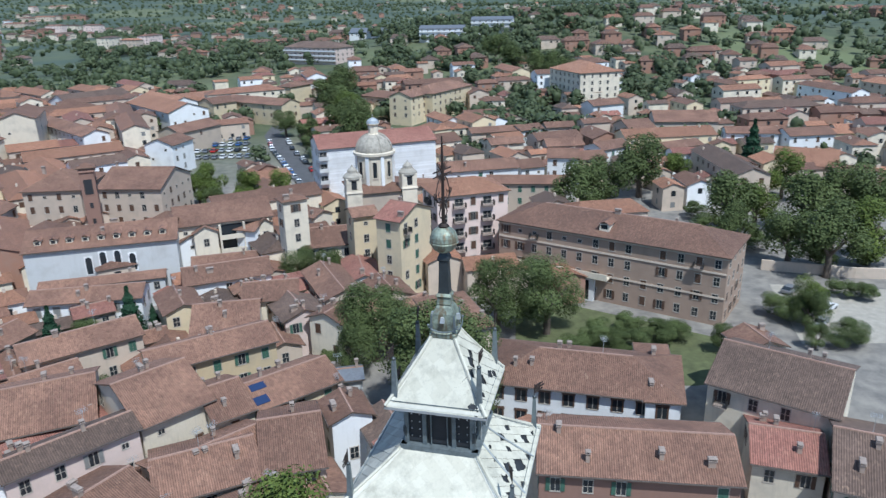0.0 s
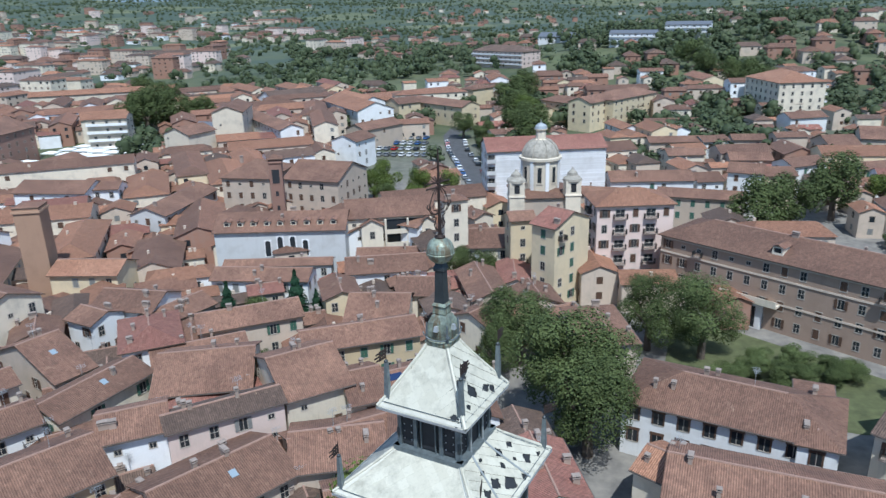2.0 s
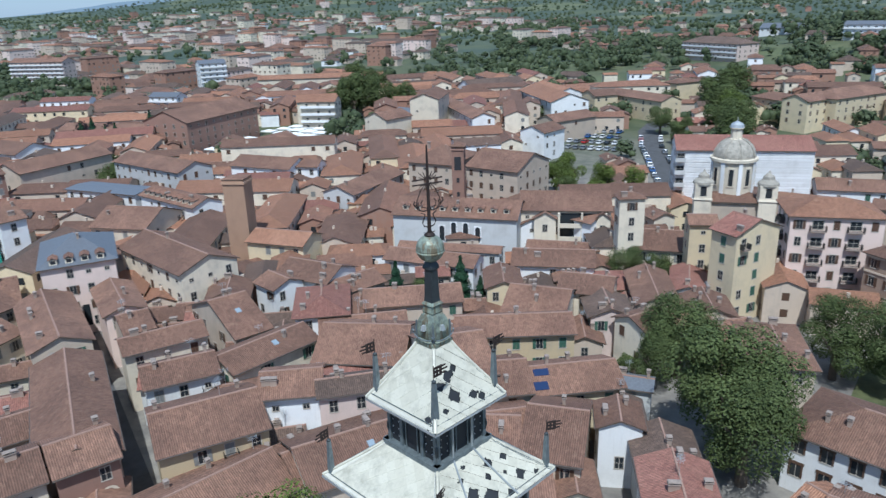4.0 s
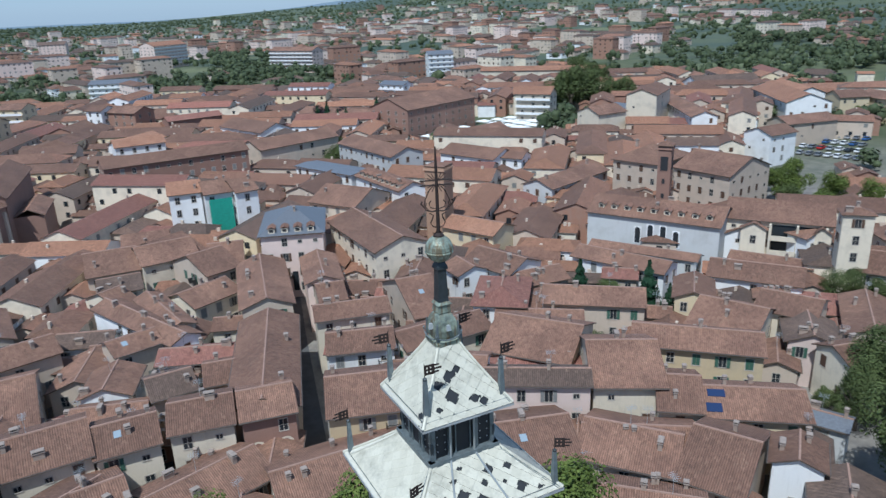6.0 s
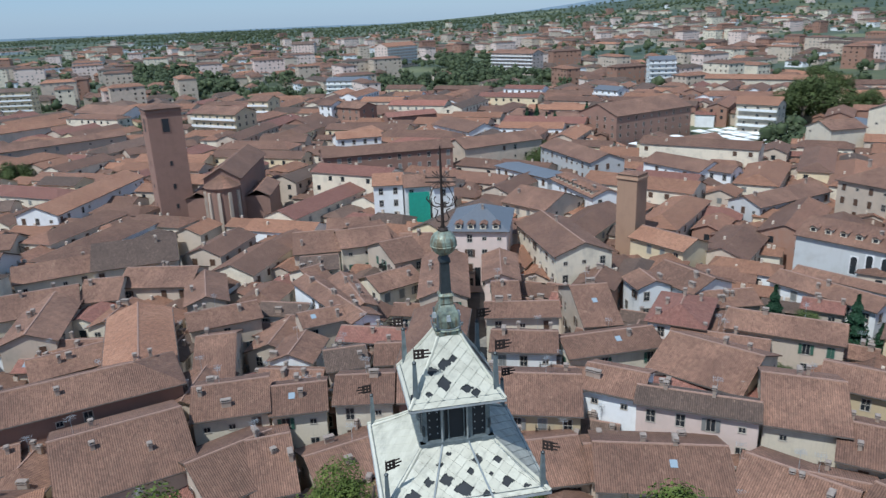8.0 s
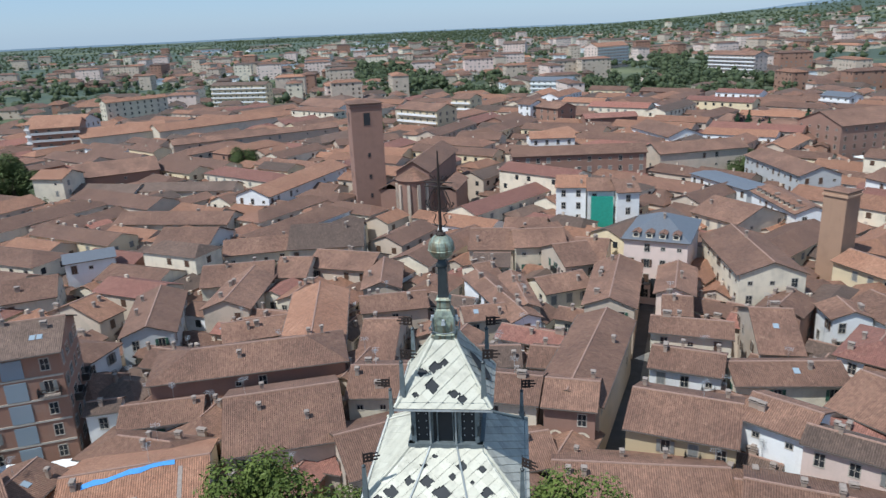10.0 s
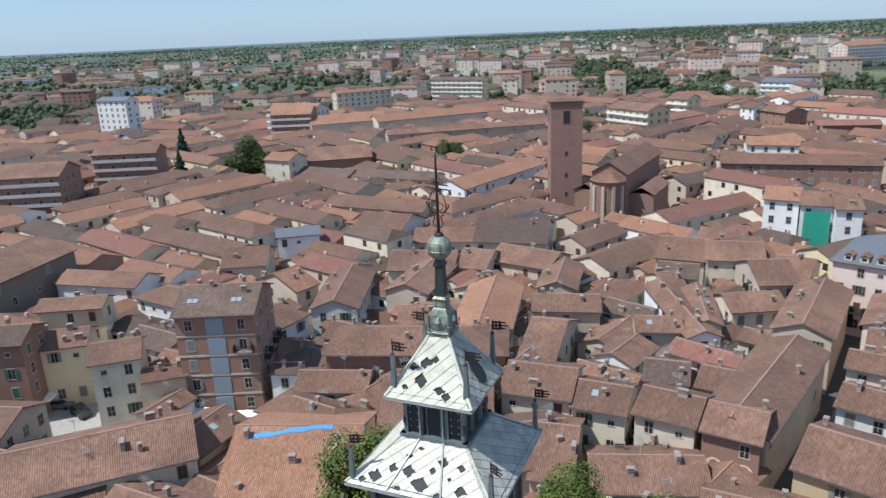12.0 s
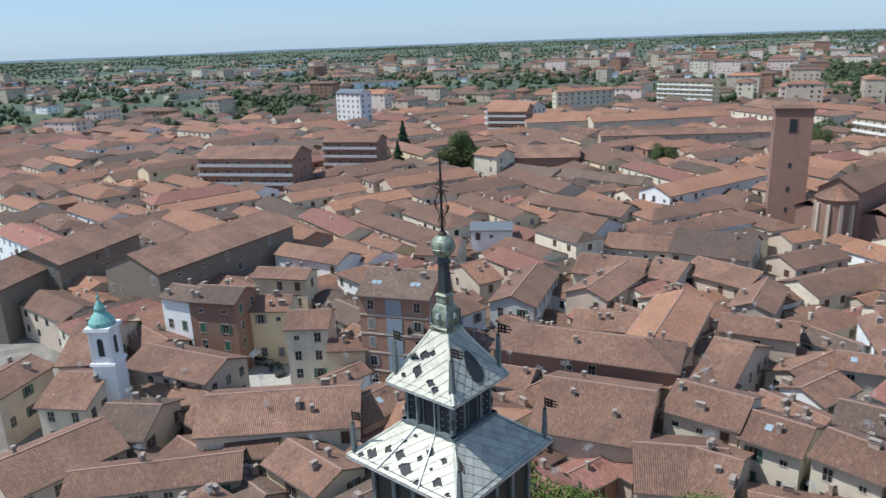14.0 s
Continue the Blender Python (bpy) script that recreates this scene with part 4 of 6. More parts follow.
spire.matrix_basis = AX
Z_CAP, Z_LOW = 44.8, 42.6


def pyramid_point(side, u, v, half0, half1, z0, z1, curve):
    """A point of a flared roof face: u across (-1..1), v up (0..1)."""
    g = (1 - v) ** curve
    h = half1 + (half0 - half1) * g
    q = Vector((u * h, -h, z0 + (z1 - z0) * v))
    return Matrix.Rotation(side * math.pi / 2, 4, "Z") @ q


def flared_roof(name, half0, half1, z0, z1, curve, label):
    s = Shape()
    n = 7
    for side in range(4):
        for i in range(n):
            a = [pyramid_point(side, u, v, half0, half1, z0, z1, curve) for u, v in ((-1, i / n), (1, i / n), (1, (i + 1) / n), (-1, (i + 1) / n))]
            s.face(a)
    s.face([pyramid_point(k, -1, 0, half0, half1, z0 - 0.02, z1, curve) for k in range(4)][::-1])
    return part(name, s.mesh(name, [UNDER]), spire, None, label)


upper = flared_roof("upper_roof", 1.20, 0.25, Z_CAP, 46.32, 1.12, "steep cap roof of pale diamond shingles, some missing")
lower = flared_roof("lower_roof", 2.08, 0.90, Z_LOW, 43.58, 1.1, "flared skirt roof of pale weathered shingles, some missing")


def torn(side, a, b, holes):
    """Whether the place a across, b up the face lies in a ragged hole."""
    for sd, ha, hb, ra, rb in holes:
        if sd == side and abs(a - ha) / ra + abs(b - hb) / rb < 1 + 0.5 * noise.noise((a * 6, b * 6, ha * 9)):
            return True
    return False


def shingles(roof, args, wide, mats, holes):
    """A lattice of square shingles set on their corners over the four faces, torn away at the holes."""
    half0, half1, z0, z1, curve = args
    for side in range(4):
        thick = 0.45 if side == 0 else 1.5
        length = math.hypot(z1 - z0, half0 - half1)
        rows = round(length / (wide * 0.5))
        for i in range(rows + 1):
            v = i / rows
            h = half1 + (half0 - half1) * (1 - v) ** curve
            n = int(h / wide) + 1
            for k in range(-n, n + 1):
                s0 = (k + (0.5 if i % 2 else 0.0)) * wide
                if abs(s0) > h + wide * 0.3:
                    continue

                def spot(ds, di):
                    w = min(max((i + di) / rows, 0.0), 1.0)
                    hw = half1 + (half0 - half1) * (1 - w) ** curve
                    return pyramid_point(side, min(max((s0 + ds * wide) / hw, -1.0), 1.0), w, *args)

                q = [spot(ds, di) for ds, di in ((0, -1), (0.5, 0), (0, 1), (-0.5, 0))]
                nn = (q[2] - q[0]).cross(q[3] - q[1])
                if nn.length < 0.004:
                    continue
                nn = nn.normalized() * (1 if nn.z > 0 else -1)
                mid = sum(q, Vector()) / 4
                near_hole = any(sd == side and abs(s0 - ha) < ra * 1.6 + wide and abs(v * length - hb) < rb * 1.6 + wide for sd, ha, hb, ra, rb in holes)
                m = 8 if near_hole else 1
                tile = Shape()

                def corner(e, f):
                    """e, f run 0..1 along the two edges that leave the foot."""
                    ds, di = 0.5 * (e - f), e + f - 1
                    return spot(ds, di) - mid + nn * thick * (0.030 - 0.009 * (e + f))

                for e in range(m):
                    for f in range(m):
                        ec, fc = (e + 0.5) / m, (f + 0.5) / m
                        if near_hole and torn(side, s0 + 0.5 * (ec - fc) * wide, v * length + (ec + fc - 1) * length / rows, holes):
                            continue
                        tile.face([corner(e / m, f / m), corner((e + 1) / m, f / m), corner((e + 1) / m, (f + 1) / m), corner(e / m, (f + 1) / m)])
                if not tile.f:
                    continue
                low = [p + nn * 0.003 - mid for p in q]
                top = [corner(0, 0), corner(1, 0), corner(1, 1), corner(0, 1)]
                if not near_hole:
                    for a in range(4):
                        c = (a + 1) % 4
                        tile.face([low[a], low[c], top[c], top[a]])
                part("shingle", tile.mesh("shingle", [mats[side]]), roof, pose(*mid))


UP = (1.20, 0.25, Z_CAP, 46.32, 1.12)
LO = (2.08, 0.90, Z_LOW, 43.58, 1.1)
HOLES_UP = [(1, -0.24, 1.0, 0.19, 0.16), (1, 0.03, 1.1, 0.15, 0.1), (1, -0.55, 0.86, 0.16, 0.1), (1, -0.28, 0.55, 0.21, 0.2), (1, 0.26, 0.37, 0.16, 0.11), (1, 0.47, 0.25, 0.16, 0.13),
            (1, -0.7, 0.32, 0.10, 0.07), (0, 0.86, 0.20, 0.12, 0.10), (0, 0.98, 0.06, 0.09, 0.07)]
HOLES_LO = [(1, -1.32, 0.33, 0.24, 0.16), (1, -0.88, 0.60, 0.12, 0.12), (1, -0.42, 0.60, 0.2, 0.16), (1, -0.05, 0.33, 0.27, 0.19), (1, 0.44, 1.0, 0.17, 0.12), (1, 1.06, 0.34, 0.18, 0.15),
            (1, 0.92, 0.92, 0.13, 0.10), (1, -0.52, 1.0, 0.10, 0.07), (1, -0.28, 1.24, 0.1, 0.06), (1, 0.2, 0.72, 0.09, 0.1), (1, -1.65, 0.18, 0.12, 0.09), (1, 0.7, 0.6, 0.08, 0.07), (1, 0.5, 0.14, 0.17, 0.11), (1, 1.5, 0.2, 0.12, 0.08), (1, -0.6, 0.12, 0.14, 0.1)]
shingles(upper, UP, 0.36, {0: PALE, 1: PALE, 2: WORN_SHADED, 3: WORN_SHADED}, HOLES_UP)
shingles(lower, LO, 0.36, {0: PALE, 1: PALE, 2: WORN_SHADED, 3: WORN_SHADED}, HOLES_LO)

# finial: neck, ball, cross
def block(name, steps, mat, label=""):
    """A square turned-looking block: (half width, z) from the foot up."""
    s = Shape()
    for (h0, z0), (h1, z1) in zip(steps, steps[1:]):
        lo = [(-h0, -h0, z0), (h0, -h0, z0), (h0, h0, z0), (-h0, h0, z0)]
        hi = [(-h1, -h1, z1), (h1, -h1, z1), (h1, h1, z1), (-h1, h1, z1)]
        for i in range(4):
            j = (i + 1) % 4
            s.face([lo[i], lo[j], hi[j], hi[i]])
    s.face([(-steps[-1][0], -steps[-1][0], steps[-1][1]), (steps[-1][0], -steps[-1][0], steps[-1][1]), (steps[-1][0], steps[-1][0], steps[-1][1]), (-steps[-1][0], steps[-1][0], steps[-1][1])])
    part(name, s.mesh(name, [mat]), spire, None, label)


block("finial_base", [(0.28, 46.22), (0.32, 46.28), (0.32, 46.36), (0.25, 46.40), (0.265, 46.46), (0.275, 46.62), (0.25, 46.84), (0.19, 46.98), (0.15, 47.03), (0.17, 47.06), (0.15, 47.22), (0.19, 47.26), (0.135, 47.32)], VERDIGRIS,
      "green-grey copper pedestal with small brackets")
for side in range(4):
    m = Matrix.Rotation(side * math.pi / 2, 4, "Z")
    s = Shape()
    s.box(-0.055, 0.055, -0.36, -0.25, 46.66, 46.79, 0, 0.02)
    part("bracket", s.mesh("bracket", [METAL]), spire, m, "pale lamp bracket")
    part("pedestal_ring", tube([(0.36 * math.cos(t), -0.31 - 0.06 * math.sin(t), 46.60 - 0.16 * math.sin(t)) for t in [math.pi * i / 8 for i in range(9)]], 0.017, 5).mesh("pedestal_ring", [POST]), spire, m)
    s = Shape()
    for a, c in (((-0.275, -0.275), 46.42), ):
        s.box(a[0] - 0.03, a[0] + 0.03, a[1] - 0.03, a[1] + 0.03, c, c + 0.42, 0, 0.015)
    part("corner_rib", s.mesh("corner_rib", [POST]), spire, m)
block("finial_shaft", [(0.14, 47.28), (0.125, 47.4), (0.105, 48.10), (0.14, 48.14), (0.13, 48.2), (0.08, 48.32)], LEAD)
_prof = [(0.325 * math.sin(a * math.pi / 12) + 0.002, 48.61 - 0.325 * math.cos(a * math.pi / 12)) for a in range(13)]
part("finial_ball", lathe(_prof, 24).mesh("finial_ball", [VERDIGRIS], True), spire, None, "green-brown copper ball with a seam")
part("ball_seam", lathe([(0.322, 48.53), (0.335, 48.54), (0.335, 48.56), (0.322, 48.57)], 24).mesh("ball_seam", [VERDIGRIS]), spire)
_cross = [(tube([(0, 0, 48.9), (0, 0, 49.4), (0, 0, 50.5), (0, 0, 50.75), (0, 0, 50.98)], 0.048, 6, 0.35), 0), (lathe([(0.12, 48.9), (0.13, 48.94), (0.06, 49.0)], 10), 0)]
for dz in (-0.055, 0.055):
    _cross.append((tube([(-0.38, 0, 50.17 + dz), (0.36, 0, 50.17 + dz)], 0.018, 5), 0))
for q in (45, 135, 225, 315):
    for da, ln in ((-17, 0.24), (0, 0.30), (17, 0.24)):
        a = math.radians(q + da)
        _cross.append((tube([(0.06 * math.cos(a), 0, 50.17 + 0.06 * math.sin(a)), (ln * math.cos(a), 0, 50.17 + ln * math.sin(a))], 0.014, 4, 0.7), 0))
for sx in (-1, 1):
    for curl, r in (([(0.02, 49.52), (0.12, 49.50), (0.25, 49.54), (0.32, 49.64), (0.37, 49.70), (0.34, 49.76)], 0.017), ([(0.20, 49.53), (0.27, 49.63), (0.25, 49.72)], 0.013),
                    ([(0.31, 49.62), (0.28, 49.76), (0.24, 49.86), (0.17, 50.0), (0.10, 50.08)], 0.012), ([(0.02, 49.12), (0.12, 49.15), (0.17, 49.24), (0.12, 49.34), (0.10, 49.42), (0.19, 49.47)], 0.016),
                    ([(0.02, 49.06), (0.08, 48.98), (0.13, 49.0)], 0.014), ([(0.03, 49.56), (0.16, 49.60), (0.19, 49.70), (0.14, 49.76)], 0.013)):
        _cross.append((tube([(sx * a, 0, b) for a, b in curl], r, 5), 0))
part("cross", join(*_cross).mesh("cross", [IRON]), spire, pose(0, 0, 0, 0, 0, 72.5), "rusted wrought-iron cross with rays and scrolls")

# lantern between the roofs, and the drum below
_lan = Shape()
_lan.box(-0.80, 0.80, -0.80, 0.80, 43.4, 44.78)
part("lantern", _lan.mesh("lantern", [LOUVRE]), spire, None, "dark lantern with shuttered openings")
for side in range(4):
    m = Matrix.Rotation(side * math.pi / 2, 4, "Z")
    for x in (-0.80, -0.36, 0.36, 0.80):
        s = Shape()
        s.box(x - 0.05, x + 0.05, -0.87, -0.79, 43.55, 44.75)
        part("lantern_post", s.mesh("lantern_post", [POST]), spire, m)
    s = Shape()
    s.box(-0.95, 0.95, -0.97, -0.80, 43.50, 43.66, 0)
    part("lantern_sill", s.mesh("lantern_sill", [POST]), spire, m)
    for x in (-0.58, 0.0, 0.58):
        s = Shape()
        s.box(x - 0.18, x + 0.18, -0.825, -0.80, 43.72, 44.6)
        for dz in (0.1, 0.3, 0.5, 0.7) if x else ():
            for dx in (-0.1, 0.1):
                s.box(x + dx - 0.014, x + dx + 0.014, -0.84, -0.825, 43.74 + dz, 43.77 + dz, 1)
        part("lantern_panel", s.mesh("lantern_panel", [UNDER, METAL]), spire, m)
        if not x:
            arch = [(-0.2, 0, 43.68)] + [(0.2 * math.cos(t), 0, 44.48 + 0.12 * math.sin(t)) for t in [math.pi * (1 - i / 8) for i in range(9)]] + [(0.2, 0, 43.68)]
            part("arch_frame", tube([(a, -0.85, c) for a, _z, c in arch], 0.02, 5).mesh("arch_frame", [POST]), spire, m)
    s = Shape()
    s.box(-1.22, 1.22, -1.225, -1.14, Z_CAP - 0.06, Z_CAP + 0.0)
    part("cap_gutter", s.mesh("cap_gutter", [METAL]), spire, m)
    s = Shape()
    s.box(-2.10, 2.10, -2.105, -2.02, Z_LOW - 0.07, Z_LOW)
    part("skirt_gutter", s.mesh("skirt_gutter", [METAL]), spire, m)
    for sx, h0, h1, z0, z1, cv in ((1, 1.20, 0.25, Z_CAP, 46.32, 1.12), (1, 2.08, 0.90, Z_LOW, 43.58, 1.1)):
        pts = [pyramid_point(side, 1, i / 8, h0, h1, z0 + 0.03, z1 + 0.03, cv) for i in range(9)]
        part("hip_roll", tube(pts, 0.045, 6).mesh("hip_roll", [PALE]), spire)
        for off, lift in ((0.93, 0.045), (0.955, 0.05)):
            pts = [pyramid_point(side, off, i / 8, h0, h1, z0 + lift, z1 + lift, cv) for i in range(9)]
            part("conductor", tube(pts, 0.009, 4).mesh("conductor", [POST]), spire)
        pts = [pyramid_point(side, i / 4, 0.06, h0, h1, z0 + 0.05, z1 + 0.05, cv) for i in range(-4, 5)]
        part("conductor", tube(pts, 0.010, 4).mesh("conductor", [POST]), spire)
        strip = Shape()
        for i in range(8):
            a = [pyramid_point(side, u, v, h0, h1, z0 + 0.036, z1 + 0.036, cv) for u, v in ((0.90, i / 8), (1, i / 8), (1, (i + 1) / 8), (0.90, (i + 1) / 8))]
            strip.face(a)
            a = [pyramid_point(side + 1, -u, v, h0, h1, z0 + 0.036, z1 + 0.036, cv) for u, v in ((0.90, i / 8), (1, i / 8), (1, (i + 1) / 8), (0.90, (i + 1) / 8))]
            strip.face(a[::-1])
        part("hip_flashing", strip.mesh("hip_flashing", [FLASH]), spire, None, "whitish hip flashing")
        eave = Shape()
        eave.face([pyramid_point(side, u, v, h0, h1, z0 + 0.034, z1 + 0.034, cv) for u, v in ((-1, 0), (1, 0), (1, 0.045), (-1, 0.045))])
        part("eave_flashing", eave.mesh("eave_flashing", [FLASH]), spire)
    for u in (-0.42, 0.30) if side == 1 else ():
        part("downpipe", tube([tuple(Matrix.Rotation(math.pi / 2, 3, "Z") @ Vector((u * 0.90, -0.92, z))) for z in (44.76, 44.2, 43.62)], 0.028, 6).mesh("downpipe", [PIPE]), spire)
        pts = [pyramid_point(side, u, i / 6, 2.08, 0.90, Z_LOW + 0.06, 43.64, 1.1) for i in range(7)]
        part("downpipe", tube(pts, 0.028, 6).mesh("downpipe", [PIPE]), spire)

oval = Shape()
_pts = []
for k in range(20):
    t = k * math.tau / 20
    _pts.append(pyramid_point(2, (0.05 + 0.30 * math.cos(t)), 0.36 + 0.26 * math.sin(t), *UP) + (Matrix.Rotation(math.pi, 4, "Z") @ Vector((0, -0.045, 0.03))))
oval.face(_pts)
part("oval_opening", oval.mesh("oval_opening", [UNDER]), spire, None, "dark arched opening in the weathered, shade-darkened face")
for k in range(4):
    m = Matrix.Rotation(math.pi / 4 + k * math.pi / 2, 4, "Z")
    pts = [(1.14 + 0.16 * math.sin(t * 5) * t, 0, 43.72 + 0.75 * t) for t in [i / 12 for i in range(13)]]
    part("scroll_bracket", tube(pts, 0.06, 6, 0.6).mesh("scroll_bracket", [LEAD], True), spire, m)

s = Shape()
s.box(-1.55, 1.55, -1.55, 1.55, 38.0, 42.56)
part("drum", s.mesh("drum", [LOUVRE]), spire)
for side in range(4):
    m = Matrix.Rotation(side * math.pi / 2, 4, "Z")
    for x in (-1.55, -0.75, 0.0, 0.75):
        s = Shape()
        s.box(x - 0.07, x + 0.07, -1.64, -1.54, 38.0, 42.5)
        part("drum_post", s.mesh("drum_post", [POST]), spire, m)


def vane(x, y, z, h, turn):
    """A tapering lead post with a small pierced iron flag of three tongues."""
    g = tagged(new("weather_vane"), "small pierced iron flag on a tapering lead post", "weather vane", "roof corner vanes")
    g.matrix_basis = AX @ pose(x, y, z)
    s = Shape()
    s.box(-0.075, 0.075, -0.075, 0.075, -0.15, h, 0, 0.035)
    part("post", s.mesh("post", [POST]), g)
    part("knob", lathe([(0.0, h - 0.01), (0.05, h + 0.0), (0.055, h + 0.04), (0.0, h + 0.09)], 8).mesh("knob", [LEAD]), g)
    s = tube([(0, 0, h), (0, 0, h + 0.42)], 0.011, 5)
    part("rod", s.mesh("rod", [IRON]), g)
    s = Shape()
    xs, zs = [0.0, 0.045, 0.085, 0.135, 0.175, 0.25], [0.0, 0.055, 0.10, 0.15, 0.195, 0.25]
    for i in range(5):
        for k in range(5):
            if i in (1, 3) and k in (1, 3):
                continue
            s.box(xs[i], xs[i + 1], -0.007, 0.007, h + 0.12 + zs[k], h + 0.12 + zs[k + 1])
    for k, ln in ((0.02, 0.36), (0.105, 0.42), (0.19, 0.37)):
        s.box(0.25, ln, -0.006, 0.006, h + 0.12 + k, h + 0.12 + k + 0.04)
    part("flag", s.mesh("flag", [IRON]), g, pose(0, 0, 0, 0, 0, turn))


for k, (up_turn, low_turn) in enumerate(((95, 60), (100, 95), (265, 275), (88, 110))):
    a = math.radians(45 + 90 * k)
    vane(1.42 * math.cos(a), 1.42 * math.sin(a), Z_CAP + 0.20, 0.95, up_turn)
    vane(2.72 * math.cos(a), 2.72 * math.sin(a), Z_LOW + 0.08, 0.92, low_turn)

# church body under the spire
church = tagged(new("church"), "old brick church below the shingled spire", "church")
s = Shape()
s.box(-3.2, 3.2, -3.2, 3.2, 24, 38.2)
s.box(-7, 7, -16, 7, -2, 22)
part("wall", s.mesh("wall", [WALLS["brick"]]), church, AX)
part("roof", roof_mesh(24, 15, 4.5, False, 1), church, AX @ pose(0, -4.5, 21.9, 0, 0, 90))


# ---- trees ----
def crown_mesh(seed, n, leaf, mat, tall=1.0, cone=False):
    """A crown of unit size: many small leaves on uneven lobes, with gaps."""
    rng = random.Random(seed)
    lobes = []
    for _ in range(16):
        a, h = rng.uniform(0, math.tau), rng.uniform(-0.6, 0.85)
        r = math.sqrt(max(0.0, 1 - h * h)) * rng.uniform(0.35, 0.72)
        lobes.append((r * math.cos(a), r * math.sin(a), h * 0.75 * tall, rng.uniform(0.26, 0.46)))
    s = Shape()
    for _ in range(n):
        if cone:
            z = rng.random() ** 1.4
            a, r = rng.uniform(0, math.tau), (1 - z) * 0.95 * rng.uniform(0.55, 1.0) * (0.8 + 0.2 * math.sin(z * 40))
            c, d = Vector((r * math.cos(a), r * math.sin(a), (z * 2 - 1) * 1.2)), Vector((math.cos(a), math.sin(a), 0.3))
        else:
            lx, ly, lz, lr = rng.choice(lobes)
            d = Vector((rng.gauss(0, 1), rng.gauss(0, 1), rng.gauss(0.25, 1))).normalized()
            c = Vector((lx, ly, lz)) + d * lr * rng.uniform(0.72, 1.06)
        d = (d + Vector((rng.uniform(-0.6, 0.6), rng.uniform(-0.6, 0.6), rng.uniform(-0.2, 0.8)))).normalized()
        u = d.orthogonal().normalized()
        u = Matrix.Rotation(rng.uniform(0, math.tau), 3, d) @ u
        w = d.cross(u)
        k = leaf * rng.uniform(0.6, 1.25)
        s.face([c - u * k, c - w * k * 0.6 + d * k * 0.2, c + u * k, c + w * k * 0.6 + d * k * 0.2])
    return s.mesh("crown", [mat])


def trunk_mesh():
    rng = random.Random(5)
    shapes = [(tube([(0, 0, -0.2), (0.02, 0, 0.4), (0.03, 0.02, 1.0)], 0.10, 8, 0.6), 0)]
    for k in range(5):
        a = k * math.tau / 5 + rng.uniform(-0.3, 0.3)
        shapes.append((tube([(0.02, 0.01, 0.75), (0.18 * math.cos(a), 0.18 * math.sin(a), 1.05), (0.42 * math.cos(a), 0.42 * math.sin(a), 1.5)], 0.05, 6, 0.4), 0))
    return join(*shapes).mesh("trunk", [BARK])


TRUNK = trunk_mesh()
BIG = [crown_mesh(k, 20000, 0.024, LEAF) for k in (1, 2, 3)]
BIG_PALE = [crown_mesh(k, 12000, 0.028, LEAF_BRIGHT) for k in (4, 5)]
MID = [crown_mesh(k, 6500, 0.042, LEAF) for k in (11, 12, 13)] + [crown_mesh(k, 6500, 0.042, LEAF_BRIGHT) for k in (14, 15)]
LOFTY = [crown_mesh(k, 15000, 0.030, LEAF_BRIGHT) for k in (31, 32)]
PLUM = crown_mesh(16, 3600, 0.065, foliage("purple_leaves", (0.022, 0.018, 0.026), (0.045, 0.035, 0.05)))
CONE = crown_mesh(21, 3000, 0.075, LEAF_DARK, cone=True)


def tree(x, y, r, kind="broad", zc=None):
    z = height(x, y)
    rng = random.Random(int(x * 17 + y * 29))
    near = math.hypot(x, y) < 120
    high = 1.3 if kind == "tall" else 1.15 if kind != "bush" else 0.6
    r = r * 1.15 if kind == "cone" else r * 0.84 if x > 50 and y > 115 else r
    zc = zc if zc is not None else r * 1.25
    root = new("tree")
    root.matrix_basis = pose(x, y, z, 0, 0, rng.uniform(0, 360))
    name = {"broad": "broad-leaved tree with a dense dark green crown", "pale": "light green leafy garden tree", "cone": "dark green conical conifer tree", "bush": "low green garden bush", "purple": "round dark purple copper beech", "tall": "tall light green tree beside the church"}[kind]
    tagged(root, name, "bush" if kind == "bush" else "tree", "trees of the town")
    crown = rng.choice(LOFTY) if kind == "tall" else PLUM if kind == "purple" else CONE if kind == "cone" else (rng.choice(BIG_PALE if near else MID[3:]) if kind in ("pale", "tall") else rng.choice(BIG if near and r > 1.5 else MID[:3]))
    if kind != "bush":
        girth = min(zc, 1.7 * r)
        part("trunk", TRUNK, root, Matrix.Diagonal((girth, girth, zc * 0.75, 1)))
    part("crown", crown, root, pose(0, 0, zc) @ Matrix.Diagonal((r * 1.12, r * 1.12, r * high, 1)))
    FOOT.append((x, y, r * 0.8))


tree(5.6, 95.5, 5.3, "broad")
tree(13.7, 94.5, 5.8, "broad")
tree(-13.9, 85.3, 5.7, "broad")
tree(-3.5, 67.2, 7.7, "broad")
tree(-16.2, 80.5, 3.8, "broad")
tree(22.2, 90.6, 3.5, "bush", 2.1)
tree(31.0, 90.5, 3.4, "bush", 2.0)
tree(26.0, 88.0, 3.0, "bush", 1.8)
tree(34.5, 92.0, 2.6, "bush", 1.6)
tree(27.7, 94.7, 2.9, "bush", 1.8)
tree(17.2, 87.6, 2.8, "bush", 1.7)
tree(-54.6, 91.0, 3.5, "cone")
tree(-52.5, 94.4, 2.0, "cone")
tree(-63.9, 84.0, 3.4, "cone")
tree(-60.6, 87.7, 2.7, "broad")
tree(-26.8, 117.6, 3.3, "broad")
tree(-32.1, 114.4, 3.8, "broad")
tree(-50.8, 71.8, 2.2, "broad")
